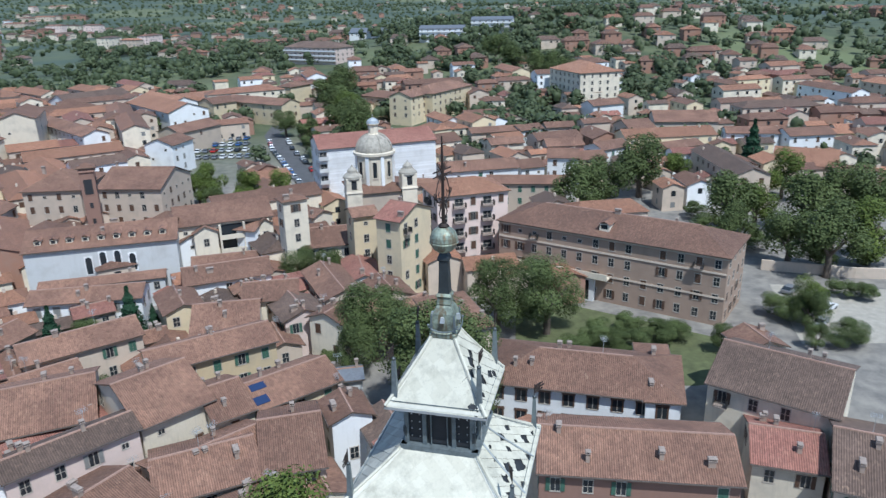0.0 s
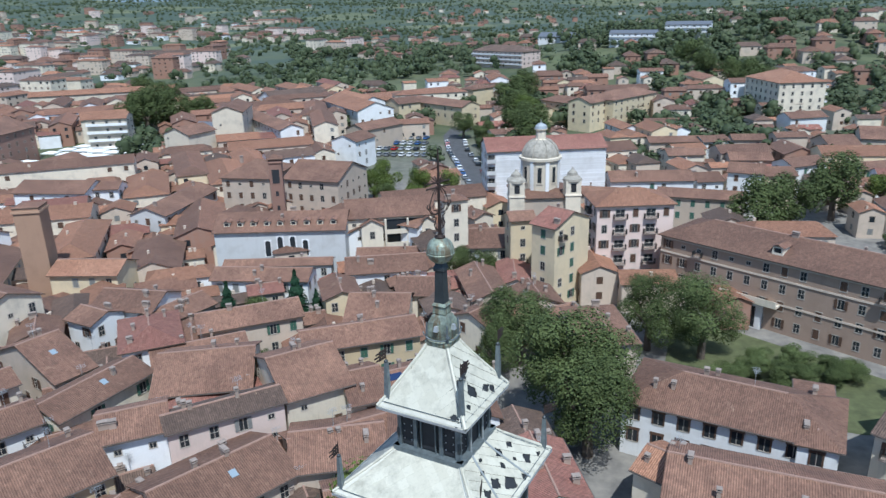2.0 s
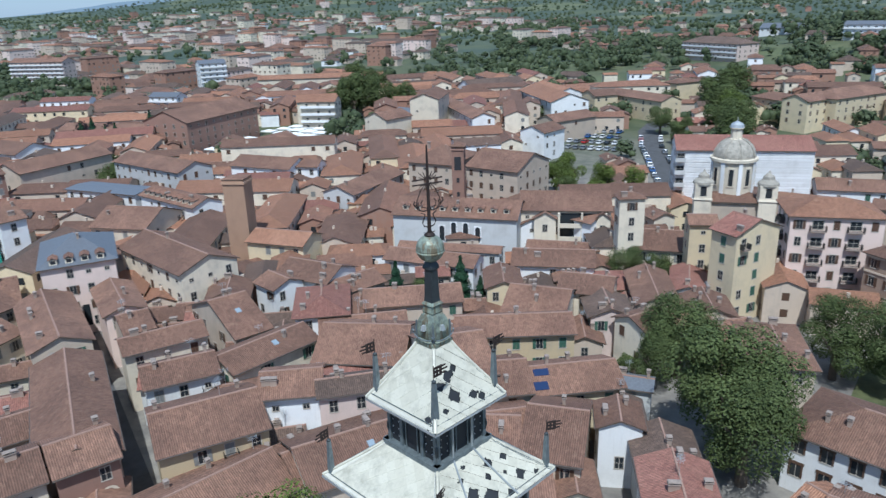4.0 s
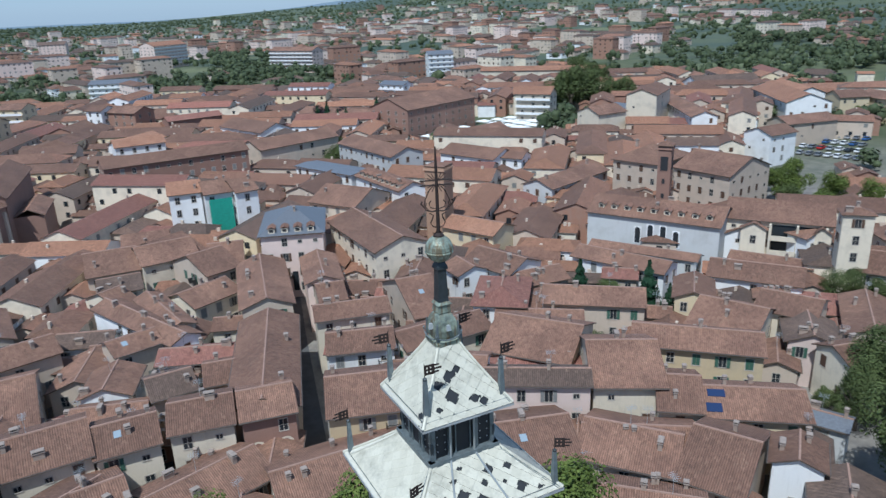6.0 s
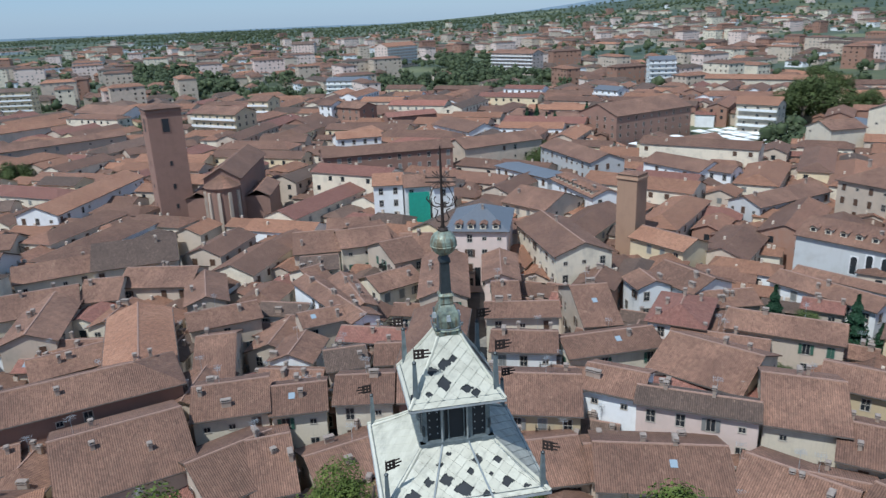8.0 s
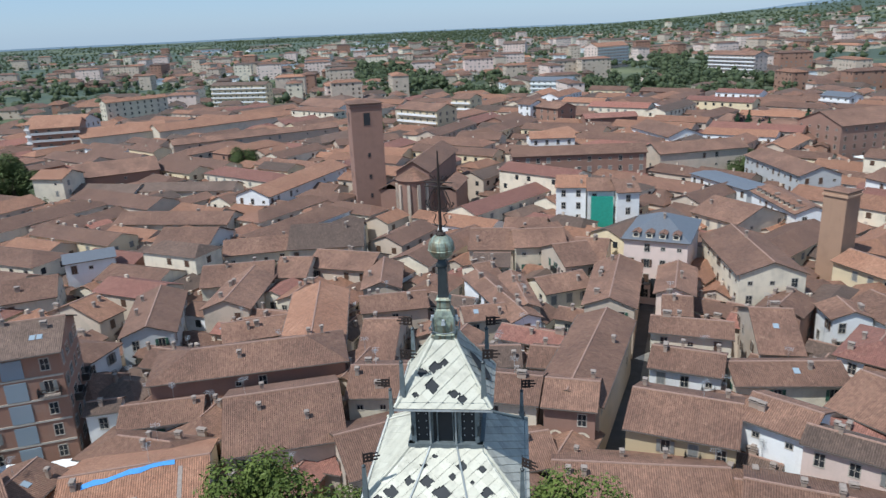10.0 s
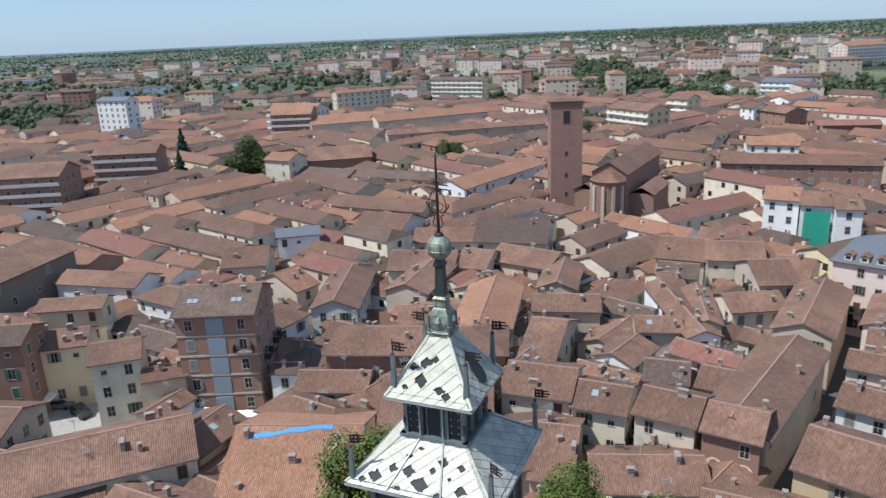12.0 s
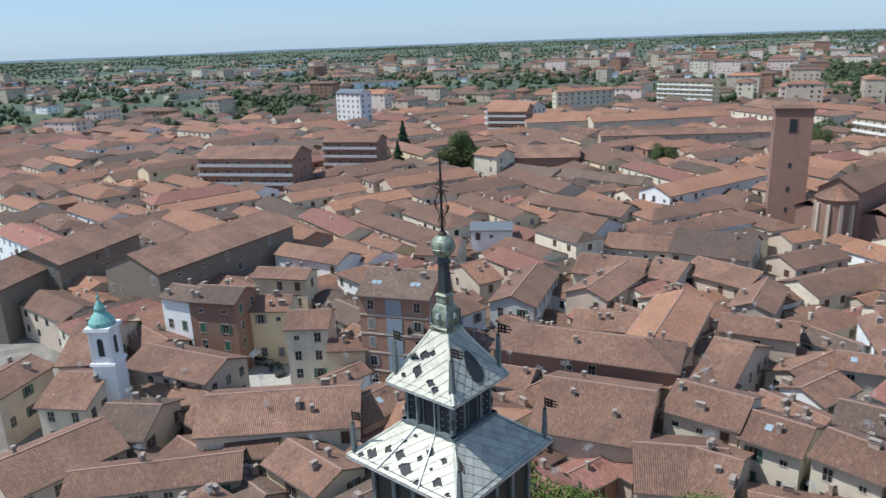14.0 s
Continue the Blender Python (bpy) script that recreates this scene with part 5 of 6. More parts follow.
tree(-21.2, 83.8, 2.4, "bush", 1.4)
tree(-95.7, 29.8, 2.8, "bush", 1.7)
tree(-96.9, 28.3, 2.1, "bush", 1.2)
tree(-96.6, 32.6, 2.2, "bush", 1.3)
tree(-128.9, 38.6, 2.6, "broad")
tree(-103.2, 6.5, 3.4, "bush", 2.1)
tree(-106.9, 4.2, 2.0, "bush", 1.2)
tree(28.8, 156.8, 6.8, "broad")
tree(36.5, 164.7, 6.2, "broad")
tree(48.1, 178.7, 7.7, "broad")
tree(61.9, 191.7, 5.2, "pale")
tree(60.7, 146.7, 8.0, "broad")
tree(67.7, 147.7, 6.4, "pale")
tree(86.5, 201.7, 5.6, "cone")
tree(78.1, 145.7, 8.0, "broad")
tree(87.9, 147.7, 8.0, "broad")
tree(82.1, 124.9, 7.2, "pale")
tree(65.1, 123.3, 6.9, "broad")
tree(70.8, 118.3, 7.6, "broad")
tree(57.6, 133.1, 5.5, "broad")
tree(94.8, 150.0, 8.0, "broad")
tree(85.3, 175.0, 6.7, "pale")
tree(55.2, 100.2, 3.9, "bush", 2.3)
tree(57.8, 98.1, 3.4, "pale")
tree(60.5, 89.5, 3.5, "bush", 2.1)
tree(69.2, 109.0, 2.8, "bush", 1.7)
tree(72.5, 107.6, 2.8, "bush", 1.7)
tree(56.9, 94.8, 3.1, "broad")
tree(40.2, 86.8, 2.1, "broad")
tree(55.2, 88.2, 1.9, "broad")
tree(-72.0, 182.9, 4.6, "pale")
tree(-80.3, 184.1, 3.1, "pale")
tree(-79.2, 168.8, 3.9, "broad")
tree(-59.0, 174.3, 4.3, "pale")
tree(-50.0, 172.9, 4.3, "pale")
tree(-72.2, 274.9, 5.0, "broad")
tree(-59.3, 257.2, 4.7, "broad")
tree(-53.5, 235.7, 4.3, "broad")
tree(-55.3, 295.9, 8.0, "broad")
tree(-60.7, 356.8, 8.0, "broad")
tree(-43.4, 275.4, 7.0, "broad")
tree(-101.1, 301.1, 3.5, "pale")
tree(49.7, 384.8, 8.0, "broad")
tree(59.1, 375.8, 8.0, "broad")
tree(39.8, 394.2, 8.0, "broad")
tree(28.0, 413.5, 8.0, "broad")
tree(19.9, 455.6, 8.0, "broad")
tree(-270.8, 160.0, 4.4, "cone")
tree(-258.4, 161.9, 3.8, "cone")
tree(-265.3, 185.3, 3.5, "cone")
tree(-197.5, 119.6, 4.1, "broad")
tree(-246.1, 296.9, 8.0, "broad")
tree(-292.8, 358.5, 8.0, "broad")
tree(-221.9, 261.1, 8.0, "broad")
tree(-256.2, 329.4, 8.0, "broad")
tree(-265.8, 152.2, 4.3, "cone")
tree(-258.3, 157.6, 3.8, "cone")
tree(-192.2, 114.8, 4.6, "broad")
tree(-234.6, -118.2, 7.9, "broad")
tree(-239.8, -116.5, 6.0, "broad")
tree(-258.2, -45.7, 5.3, "broad")
tree(-258.9, -158.7, 6.1, "cone")
tree(-227.9, -142.6, 4.8, "cone")
tree(-240.2, -117.6, 4.1, "cone")
tree(-234.0, -122.7, 4.7, "broad")
tree(-318.0, 4.7, 5.5, "broad")
tree(-256.1, -46.3, 4.6, "broad")
tree(-0.9, 63.8, 6.3, "broad")
tree(56.1, 142.4, 5.5, "bush", 3.3)
tree(63.4, 134.7, 4.0, "bush", 2.4)
tree(71.8, 123.9, 3.9, "bush", 2.3)
tree(80.6, 123.8, 4.7, "bush", 2.8)
tree(57.5, 159.3, 3.9, "bush", 2.3)
tree(-9.6, 15.6, 4.2, "tall", 24.6)
tree(-17.0, 8.6, 3.8, "tall", 24.0)
tree(-22.4, -9.8, 4.3, "tall", 23.4)
tree(-18.6, -3.2, 3.8, "tall", 24.4)
tree(-29.5, 3.4, 3.4, "tall", 18.0)
tree(-275.0, 160.0, 5.2, "purple")
tree(-264.0, 163.0, 4.8, "purple")
tree(-202.0, 122.0, 4.6, "broad")
tree(-252.0, 174.0, 5.0, "cone")
tree(-217.0, 262.0, 9.5, "broad")
tree(-212.0, 275.0, 9.0, "broad")
tree(-200.0, 280.0, 7.0, "broad")
tree(-50.0, 268.0, 6.5, "broad")
tree(-40.0, 252.0, 7.0, "broad")
tree(-47.0, 285.0, 7.0, "pale")
tree(-52.0, 300.0, 7.0, "broad")
tree(-62.0, 322.0, 9.0, "broad")
tree(-73.0, 175.0, 4.4, "pale")
tree(-66.0, 166.0, 3.4, "broad")
tree(-56.0, 163.0, 3.6, "pale")
tree(-60.0, 181.0, 3.0, "pale")


# ---- landmarks ----
def tower(x, y, rot, w, h, wall, label, roof_rise=1.6, blind=False):
    root = tagged(new("brick_tower"), label, "tower")
    root.matrix_basis = pose(x, y, 0, 0, 0, rot)
    s = Shape()
    s.box(-w / 2, w / 2, -w / 2, w / 2, -2, h)
    part("wall", s.mesh("wall", [WALLS[wall]]), root)
    s = Shape()
    s.box(-w / 2 - 0.25, w / 2 + 0.25, -w / 2 - 0.25, w / 2 + 0.25, h - 0.9, h - 0.5, 0, 0.05)
    part("cornice", s.mesh("cornice", [WALLS[wall]]), root)
    part("roof", roof_mesh(w + (0.2 if blind else 0.9), w + (0.2 if blind else 0.9), roof_rise, True, 1), root, pose(0, 0, h + 0.1))
    for side in range(0 if blind else 4):
        m = Matrix.Rotation(side * math.pi / 2, 4, "Z")
        for z, a, b in ((h - 4.2, 1.1, 1.7), (h * 0.58, 0.45, 0.6), (h * 0.40, 0.45, 0.6), (h * 0.24, 0.4, 0.6)):
            s = Shape()
            s.box(-a, a, -w / 2 - 0.06, -w / 2 - 0.004, z - b - 0.15, z + b + 0.15, 0)
            s.face([(-a * 0.8, -w / 2 - 0.066, z - b), (a * 0.8, -w / 2 - 0.066, z - b), (a * 0.8, -w / 2 - 0.066, z + b), (-a * 0.8, -w / 2 - 0.066, z + b)], 1)
            part("window", s.mesh("window", [WALLS[wall], UNDER]), root, m)
    FOOT.append((x, y, w * 0.8))
    return root


tower(-187.4, -0.3, 8, 8.6, 33.5, "brick", "tall square red-brick bell tower with a low tiled roof", 1.0)
tower(-105.0, 86.5, 25, 4.5, 20.9, "ochre_brick", "square medieval tower of ochre brick above the roofs", 0.5, blind=True)

tower(-83.0, 138.0, 22, 3.0, 20.0, "brick", "slim square brick bell tower of a convent", 0.9)


def apse_church():
    root = tagged(new("apse_church"), "old brick church with a rounded apse and tiled roof", "church")
    root.matrix_basis = pose(-176.0, 11.5, 0, 0, 0, 160)
    s = Shape()
    s.box(0, 34, -4.6, 4.6, -2, 15.5)
    for gx in (0.0, 34.0):
        s.face([(gx, -4.6, 15.5), (gx, 4.6, 15.5), (gx, 0, 18.2)])
    part("nave_wall", s.mesh("nave_wall", [WALLS["brick"]]), root)
    part("nave_roof", roof_mesh(36, 10.4, 3.1, False, 1), root, pose(17.5, 0, 15.3))
    a = lathe([(4.3, -2), (4.3, 13.0), (4.6, 13.2), (4.6, 13.8)], 24)
    part("apse", a.mesh("apse", [WALLS["brick"]]), root)
    s = Shape()
    for k in range(24):
        p, q = k * math.tau / 24, (k + 1) * math.tau / 24
        s.slope([(4.9 * math.cos(p), 4.9 * math.sin(p), 13.7), (4.9 * math.cos(q), 4.9 * math.sin(q), 13.7), (0.4, 0, 16.6)])
    part("apse_roof", s.mesh("apse_roof", [ROOFS[1]]), root)
    for k in range(5):
        t = math.pi + (k - 2) * 0.6
        s = Shape()
        s.box(-0.45, 0.45, -0.5, 0.3, -2, 12.5, 0, 0.08)
        part("buttress", s.mesh("buttress", [WALLS["tan"]]), root, pose(4.4 * math.cos(t), 4.4 * math.sin(t), 0, 0, 0, math.degrees(t) + 90))
    for sy in (-1, 1):
        s = Shape()
        s.box(4, 20, min(sy * 4.5, sy * 11), max(sy * 4.5, sy * 11), -2, 9.5)
        part("aisle_wall", s.mesh("aisle_wall", [WALLS["brick"]]), root)
        part("aisle_roof", roof_mesh(17, 7, 1.8, False, 1), root, pose(12, sy * 7.8, 9.5))
    FOOT.append((-185, 15, 20))
    claim(-192, 17, 160, 36, 16)


apse_church()


def dome_church(x, y, rot):
    root = tagged(new("domed_church"), "cream baroque church with a grey-beige dome and cream lantern", "church")
    root.matrix_basis = pose(x, y, 0, 0, 0, rot)
    grey = plain("dome_lead", (0.33, 0.30, 0.25), 0.7, 0.0, 0.4, 1.4)
    s = Shape()
    s.box(-6.5, 6.5, -6.5, 6.5, -1, 12.5)
    part("wall", s.mesh("wall", [WALLS["tan"]]), root)
    part("roof", roof_mesh(14, 14, 2.4, True, 1), root, pose(0, 0, 12.4))
    part("drum", lathe([(4.4, 8), (4.4, 19.9), (4.9, 20.1), (4.9, 20.6), (4.3, 20.8)], 16).mesh("drum", [WALLS["cream"]]), root, None, "cream drum with pilasters")
    for k in range(8):
        a = k * math.tau / 8 + 0.2
        s = Shape()
        s.box(-0.4, 0.4, -0.14, 0.05, 13, 20.0)
        part("pilaster", s.mesh("pilaster", [WALLS["white"]]), root, pose(4.45 * math.cos(a), 4.45 * math.sin(a), 0, 0, 0, math.degrees(a) + 90))
        a += math.tau / 16
        s = Shape()
        s.box(-0.65, 0.65, -0.1, 0.02, 14.9, 19.0, 0)
        s.face([(-0.45, -0.108, 15.2), (0.45, -0.108, 15.2), (0.45, -0.108, 18.7), (-0.45, -0.108, 18.7)], 1)
        part("window", s.mesh("window", [WALLS["cream"], GLASS]), root, pose(4.38 * math.cos(a), 4.38 * math.sin(a), 0, 0, 0, math.degrees(a) + 90))
    part("dome", lathe([(4.35 * math.cos(t), 20.7 + 4.0 * math.sin(t)) for t in [i * math.pi / 2 / 10 * 0.86 for i in range(11)]], 24).mesh("dome", [grey], True), root, None, "grey lead dome with ribs")
    for k in range(8):
        a = k * math.tau / 8 + 0.2
        pts = [(4.4 * math.cos(t) * math.cos(a), 4.4 * math.cos(t) * math.sin(a), 20.7 + 4.05 * math.sin(t)) for t in [i * math.pi / 2 / 8 * 0.86 for i in range(9)]]
        part("rib", tube(pts, 0.14, 5).mesh("rib", [grey]), root)
    part("lantern", lathe([(1.5, 24.0), (1.5, 24.5), (1.15, 24.6), (1.15, 26.5), (1.5, 26.7), (1.5, 26.9)], 8).mesh("lantern", [WALLS["cream"]]), root, None, "cream dome lantern")
    part("lantern_cap", lathe([(1.45, 26.9), (1.3, 27.5), (0.75, 27.9), (0.1, 28.2), (0.05, 29.0)], 12).mesh("lantern_cap", [METAL], True), root)
    for sx in (-1, 1):
        s = Shape()
        s.box(sx * 6.3 - 1.7, sx * 6.3 + 1.7, -7.6, -4.2, -1, 16.2)
        s.box(sx * 6.3 - 1.9, sx * 6.3 + 1.9, -7.8, -4.0, 12.9, 13.3, 0, 0.1)
        part("bell_turret", s.mesh("bell_turret", [WALLS["cream"]]), root)
        part("turret_cap", lathe([(2.2, 16.1), (2.1, 16.6), (1.2, 17.3), (1.1, 17.9), (0.3, 18.6), (0.05, 19.1)], 12).mesh("turret_cap", [grey], True), root, pose(sx * 6.3, -5.9, 0))
        s = Shape()
        s.face([(sx * 6.3 - 0.6, -7.612, 13.7), (sx * 6.3 + 0.6, -7.612, 13.7), (sx * 6.3 + 0.6, -7.612, 15.7), (sx * 6.3 - 0.6, -7.612, 15.7)])
        part("bell_opening", s.mesh("bell_opening", [UNDER]), root)
    claim(x, y, rot, 15, 15)


dome_church(-20.5, 148.0, 18)


def teal_belfry(x, y, rot):
    root = tagged(new("bell_tower"), "white bell tower with a pale green copper dome", "bell tower")
    root.matrix_basis = pose(x, y, 0, 0, 0, rot)
    green = plain("pale_verdigris", (0.20, 0.42, 0.38), 0.6)
    s = Shape()
    s.box(-1.6, 1.6, -1.6, 1.6, -1, 11.0)
    s.box(-1.85, 1.85, -1.85, 1.85, 11.0, 11.4, 0, 0.06)
    s.box(-1.45, 1.45, -1.45, 1.45, 11.4, 16.2)
    s.box(-1.85, 1.85, -1.85, 1.85, 16.2, 16.7, 0, 0.06)
    part("wall", s.mesh("wall", [WALLS["white"]]), root)
    for side in range(4):
        m = Matrix.Rotation(side * math.pi / 2, 4, "Z")
        s = Shape()
        q = [(-0.45, 12.4), (0.45, 12.4), (0.45, 14.6)] + [(0.45 * math.cos(t), 14.6 + 0.5 * math.sin(t)) for t in [i * math.pi / 8 for i in range(1, 8)]] + [(-0.45, 14.6)]
        s.face([(u, -1.46, v) for u, v in q])
        part("bell_opening", s.mesh("bell_opening", [UNDER]), root, m)
        s = Shape()
        s.box(-1.55, -1.2, -1.56, -1.2, 11.4, 16.2)
        part("pilaster", s.mesh("pilaster", [WALLS["white"]]), root, m)
    part("dome", lathe([(1.8, 16.7), (1.75, 17.3), (1.2, 18.1), (0.7, 18.7), (0.75, 19.2), (0.5, 19.7), (0.15, 20.4), (0.28, 20.8), (0.1, 21.1), (0.03, 22.2)], 16).mesh("dome", [green], True), root, None, "pale green onion-shaped copper cap")
    FOOT.append((x, y, 4))


teal_belfry(-44.5, -79.2, 25)

# ---- roads, car parks, market ----
ASPHALT = plain("asphalt", (0.075, 0.075, 0.078), 0.9, 0, 0.3, 0.5)
PAVING = plain("pale_paving", (0.36, 0.34, 0.31), 0.9, 0, 0.25, 1.5)
LAWN = plain("dry_lawn", (0.20, 0.17, 0.075), 0.95, 0, 0.3, 0.3)
GRAVEL = plain("pale_gravel", (0.34, 0.31, 0.26), 0.95, 0, 0.25, 0.8)


def strip(name, pts, width, mat, label, z=0.05):
    s = Shape()
    side = []
    for i, (x, y) in enumerate(pts):
        a, b = pts[max(i - 1, 0)], pts[min(i + 1, len(pts) - 1)]
        n = Vector((a[1] - b[1], b[0] - a[0], 0)).normalized() * width / 2
        side.append((Vector((x, y, height(x, y) + z)) + n, Vector((x, y, height(x, y) + z)) - n))
    for (a, b), (c, d) in zip(side, side[1:]):
        s.face([b, d, c, a])
    tagged(new(name, s.mesh(name, [mat])), label, name, kind="structure")


def plot(name, pts, mat, label, z=0.06):
    s = Shape()
    s.face([(x, y, z) for x, y in pts])
    tagged(new(name, s.mesh(name, [mat])), label, name, kind="structure")


strip("road", [(-22, 122), (-36, 172), (-42, 188), (-56, 221), (-68, 250), (-78, 280), (-82, 324), (-85, 362), (-88, 407)], 9, ASPHALT, "grey asphalt road leading out of town")
strip("street", [(-58, 25.7), (-92, 42), (-128, 60)], 4.2, ASPHALT, "narrow shaded asphalt street between houses", 0.04)
plot("car_park", [(-96, 231), (-108, 278), (-86, 280), (-72, 234)], ASPHALT, "asphalt car park with parked cars")
plot("lawn", [(-86, 198), (-92, 227), (-74, 230), (-61, 200)], LAWN, "dry yellowed lawn beside the car park")
plot("piazza", [(-77, -88), (-60, -80), (-62, -34), (-70, -34)], PAVING, "pale stone paving of the small square", 0.05)
plot("market_square", [(-222, 164), (-230, 224), (-204, 256), (-166, 212), (-168, 180), (-205, 166)], ASPHALT, "asphalt market square with white stalls")
PARK = plain("park_grass", (0.088, 0.098, 0.04), 0.95, 0.0, 0.45, 0.6)
plot("park", [(40, 128), (62, 123), (76, 118), (92, 116), (135, 160), (125, 215), (60, 200), (34, 165)], PARK, "shaded park lawn under the trees", 0.05)
plot("garden", [(8, 88), (10, 112), (42, 92), (46, 80), (33, 77), (14, 79)], PARK, "green garden in front of the palace", 0.055)
plot("yard", [(54, 90), (60, 122), (75, 117), (92, 115), (90, 90)], GRAVEL, "pale gravel yard beside the palace", 0.05)

TYRE = plain("tyre_rubber", (0.02, 0.02, 0.02), 0.9)
PAINTS = [plain("white_car_paint", (0.75, 0.75, 0.75), 0.25), plain("grey_car_paint", (0.28, 0.29, 0.31), 0.25, 0.4), plain("dark_car_paint", (0.03, 0.035, 0.04), 0.2),
          plain("red_car_paint", (0.40, 0.03, 0.03), 0.25), plain("blue_car_paint", (0.05, 0.12, 0.30), 0.25), plain("silver_car_paint", (0.55, 0.56, 0.58), 0.25, 0.4)]
_w = Shape()
for _k in range(12):
    _a, _c = _k * math.tau / 12, (_k + 1) * math.tau / 12
    _w.face([(0.31 * math.cos(_a), -0.1, 0.31 * math.sin(_a)), (0.31 * math.cos(_c), -0.1, 0.31 * math.sin(_c)), (0.31 * math.cos(_c), 0.1, 0.31 * math.sin(_c)), (0.31 * math.cos(_a), 0.1, 0.31 * math.sin(_a))])
_w.face([(0.31 * math.cos(k * math.tau / 12), -0.1, 0.31 * math.sin(k * math.tau / 12)) for k in range(12)])
_w.face([(0.31 * math.cos(k * math.tau / 12), 0.1, 0.31 * math.sin(k * math.tau / 12)) for k in range(12)][::-1])
WHEEL = _w.mesh("wheel", [TYRE])


def prism(side, y):
    """A closed solid from a side outline of (x, z)."""
    s = Shape()
    s.face([(a, -y, b) for a, b in side])
    s.face([(a, y, b) for a, b in side][::-1])
    for (a, b), (c, d) in zip(side, side[1:] + side[:1]):
        s.face([(a, -y, b), (a, y, b), (c, y, d), (c, -y, d)])
    return s


BODIES = [prism([(-2.05, 0.28), (2.05, 0.28), (2.1, 0.62), (1.9, 0.82), (0.95, 0.92), (-2.0, 0.95), (-2.12, 0.6)], 0.86).mesh("body", [p]) for p in PAINTS]
CABIN = prism([(1.0, 0.9), (0.35, 1.40), (-1.35, 1.42), (-1.95, 0.93)], 0.74).mesh("cabin_glass", [GLASS])
TOPS = [prism([(0.32, 1.40), (0.30, 1.45), (-1.32, 1.47), (-1.36, 1.42)], 0.70).mesh("top", [p]) for p in PAINTS]
CAR_WORDS = ["white", "grey", "black", "dark red", "blue", "silver"]


def car(x, y, rot, k):
    root = tagged(new("car"), f"{CAR_WORDS[k]} parked car on the asphalt", "car", "parked cars")
    root.matrix_basis = pose(x, y, height(x, y) + 0.07, 0, 0, rot)
    part("body", BODIES[k], root)
    part("cabin_glass", CABIN, root)
    part("car_top", TOPS[k], root)
    for cx in (-1.3, 1.3):
        for cy in (-0.8, 0.8):
            part("wheel", WHEEL, root, pose(cx, cy, 0.31))


_r = random.Random(11)
for _row, (_x0, _y0) in enumerate(((-95, 237), (-99, 248), (-102, 259), (-105, 270))):
    for _k in range(7):
        if _r.random() < 0.8:
            car(_x0 + _k * 2.9, _y0 + _k * 0.3, 88 + _r.uniform(-3, 3), _r.choice((0, 0, 1, 1, 2, 3, 4, 5, 5)))
_road = [(-45, 195), (-50.6, 208), (-56, 221), (-60, 231), (-64, 240), (-68, 250), (-71.3, 260), (-74.6, 270)]
for (_x0, _y0), (_x1, _y1) in zip(_road, _road[1:]):
    for _f in (0.0, 0.5):
        _n = Vector((_y0 - _y1, _x1 - _x0, 0)).normalized() * 3.6
        _rot = math.degrees(math.atan2(_y1 - _y0, _x1 - _x0))
        for _s in (-1, 1):
            if _r.random() < 0.8:
                car(_x0 + (_x1 - _x0) * _f + _s * _n.x, _y0 + (_y1 - _y0) * _f + _s * _n.y, _rot, _r.choice((0, 0, 1, 2, 3, 4, 5, 5)))
for _x0, _y0, _rot, _k in ((-68.7, -70.1, 60, 2), (-70.5, -75, 95, 1), (-66, -78, 20, 1), (60.9, 111.1, 40, 1), (63.3, 107.4, 45, 2), (60.2, 97.2, 50, 5), (64, 103, 42, 0),
                           (-30, 123, 70, 4), (-26.5, 134, 70, 5), (-20, 120, 60, 1), (-16, 118, 62, 2)):
    car(_x0, _y0, _rot, _k)

CANVAS = plain("white_canvas", (0.80, 0.80, 0.78), 0.8, 0, 0.08)


def stall(x, y, rot, w, d, h, word="market stall"):
    root = tagged(new("market_stall" if word == "market stall" else "tent"), f"white canvas {word} on the open square", word, "white canopies")
    root.matrix_basis = pose(x, y, height(x, y), 0, 0, rot)
    s = Shape()
    e = [(-w / 2, -d / 2, h), (w / 2, -d / 2, h), (w / 2, d / 2, h), (-w / 2, d / 2, h)]
    for i in range(4):
        j = (i + 1) % 4
        s.face([e[i], e[j], (0, 0, h + 0.7)])
        s.face([(e[i][0], e[i][1], h - 0.35), (e[j][0], e[j][1], h - 0.35), e[j], e[i]])
    part("canopy", s.mesh("canopy", [CANVAS]), root)
    for px, py, _ in e:
        q = Shape()
        q.box(px - 0.04, px + 0.04, py - 0.04, py + 0.04, 0.0, h)
        part("post", q.mesh("post", [METAL]), root)


SQUARE = [(-217, 169), (-226, 222), (-205, 250), (-171, 211), (-173, 184), (-182, 190), (-199, 190), (-203, 170)]


def within(x, y, ring):
    return sum((y0 > y) != (y1 > y) and x < x0 + (y - y0) / (y1 - y0) * (x1 - x0) for (x0, y0), (x1, y1) in zip(ring, ring[1:] + ring[:1])) % 2 == 1


for _i in range(9):
    for _j in range(12):
        _x0, _y0 = -230 + _i * 7.6 + _j * 1.3, 166 + _j * 7.4 - _i * 0.6
        if within(_x0, _y0, SQUARE) and _r.random() < 0.9:
            stall(_x0 + _r.uniform(-0.6, 0.6), _y0 + _r.uniform(-0.6, 0.6), 10 + _r.uniform(-4, 4), _r.uniform(5.6, 7.2), _r.uniform(3.4, 4.8), 2.7)
stall(-69.5, -77.5, 100, 5, 4, 2.6, "tent")
stall(-66.5, -41.5, 95, 5.5, 1.6, 3.2, "awning")
stall(-66.5, -48.0, 95, 4.5, 1.6, 3.2, "awning")


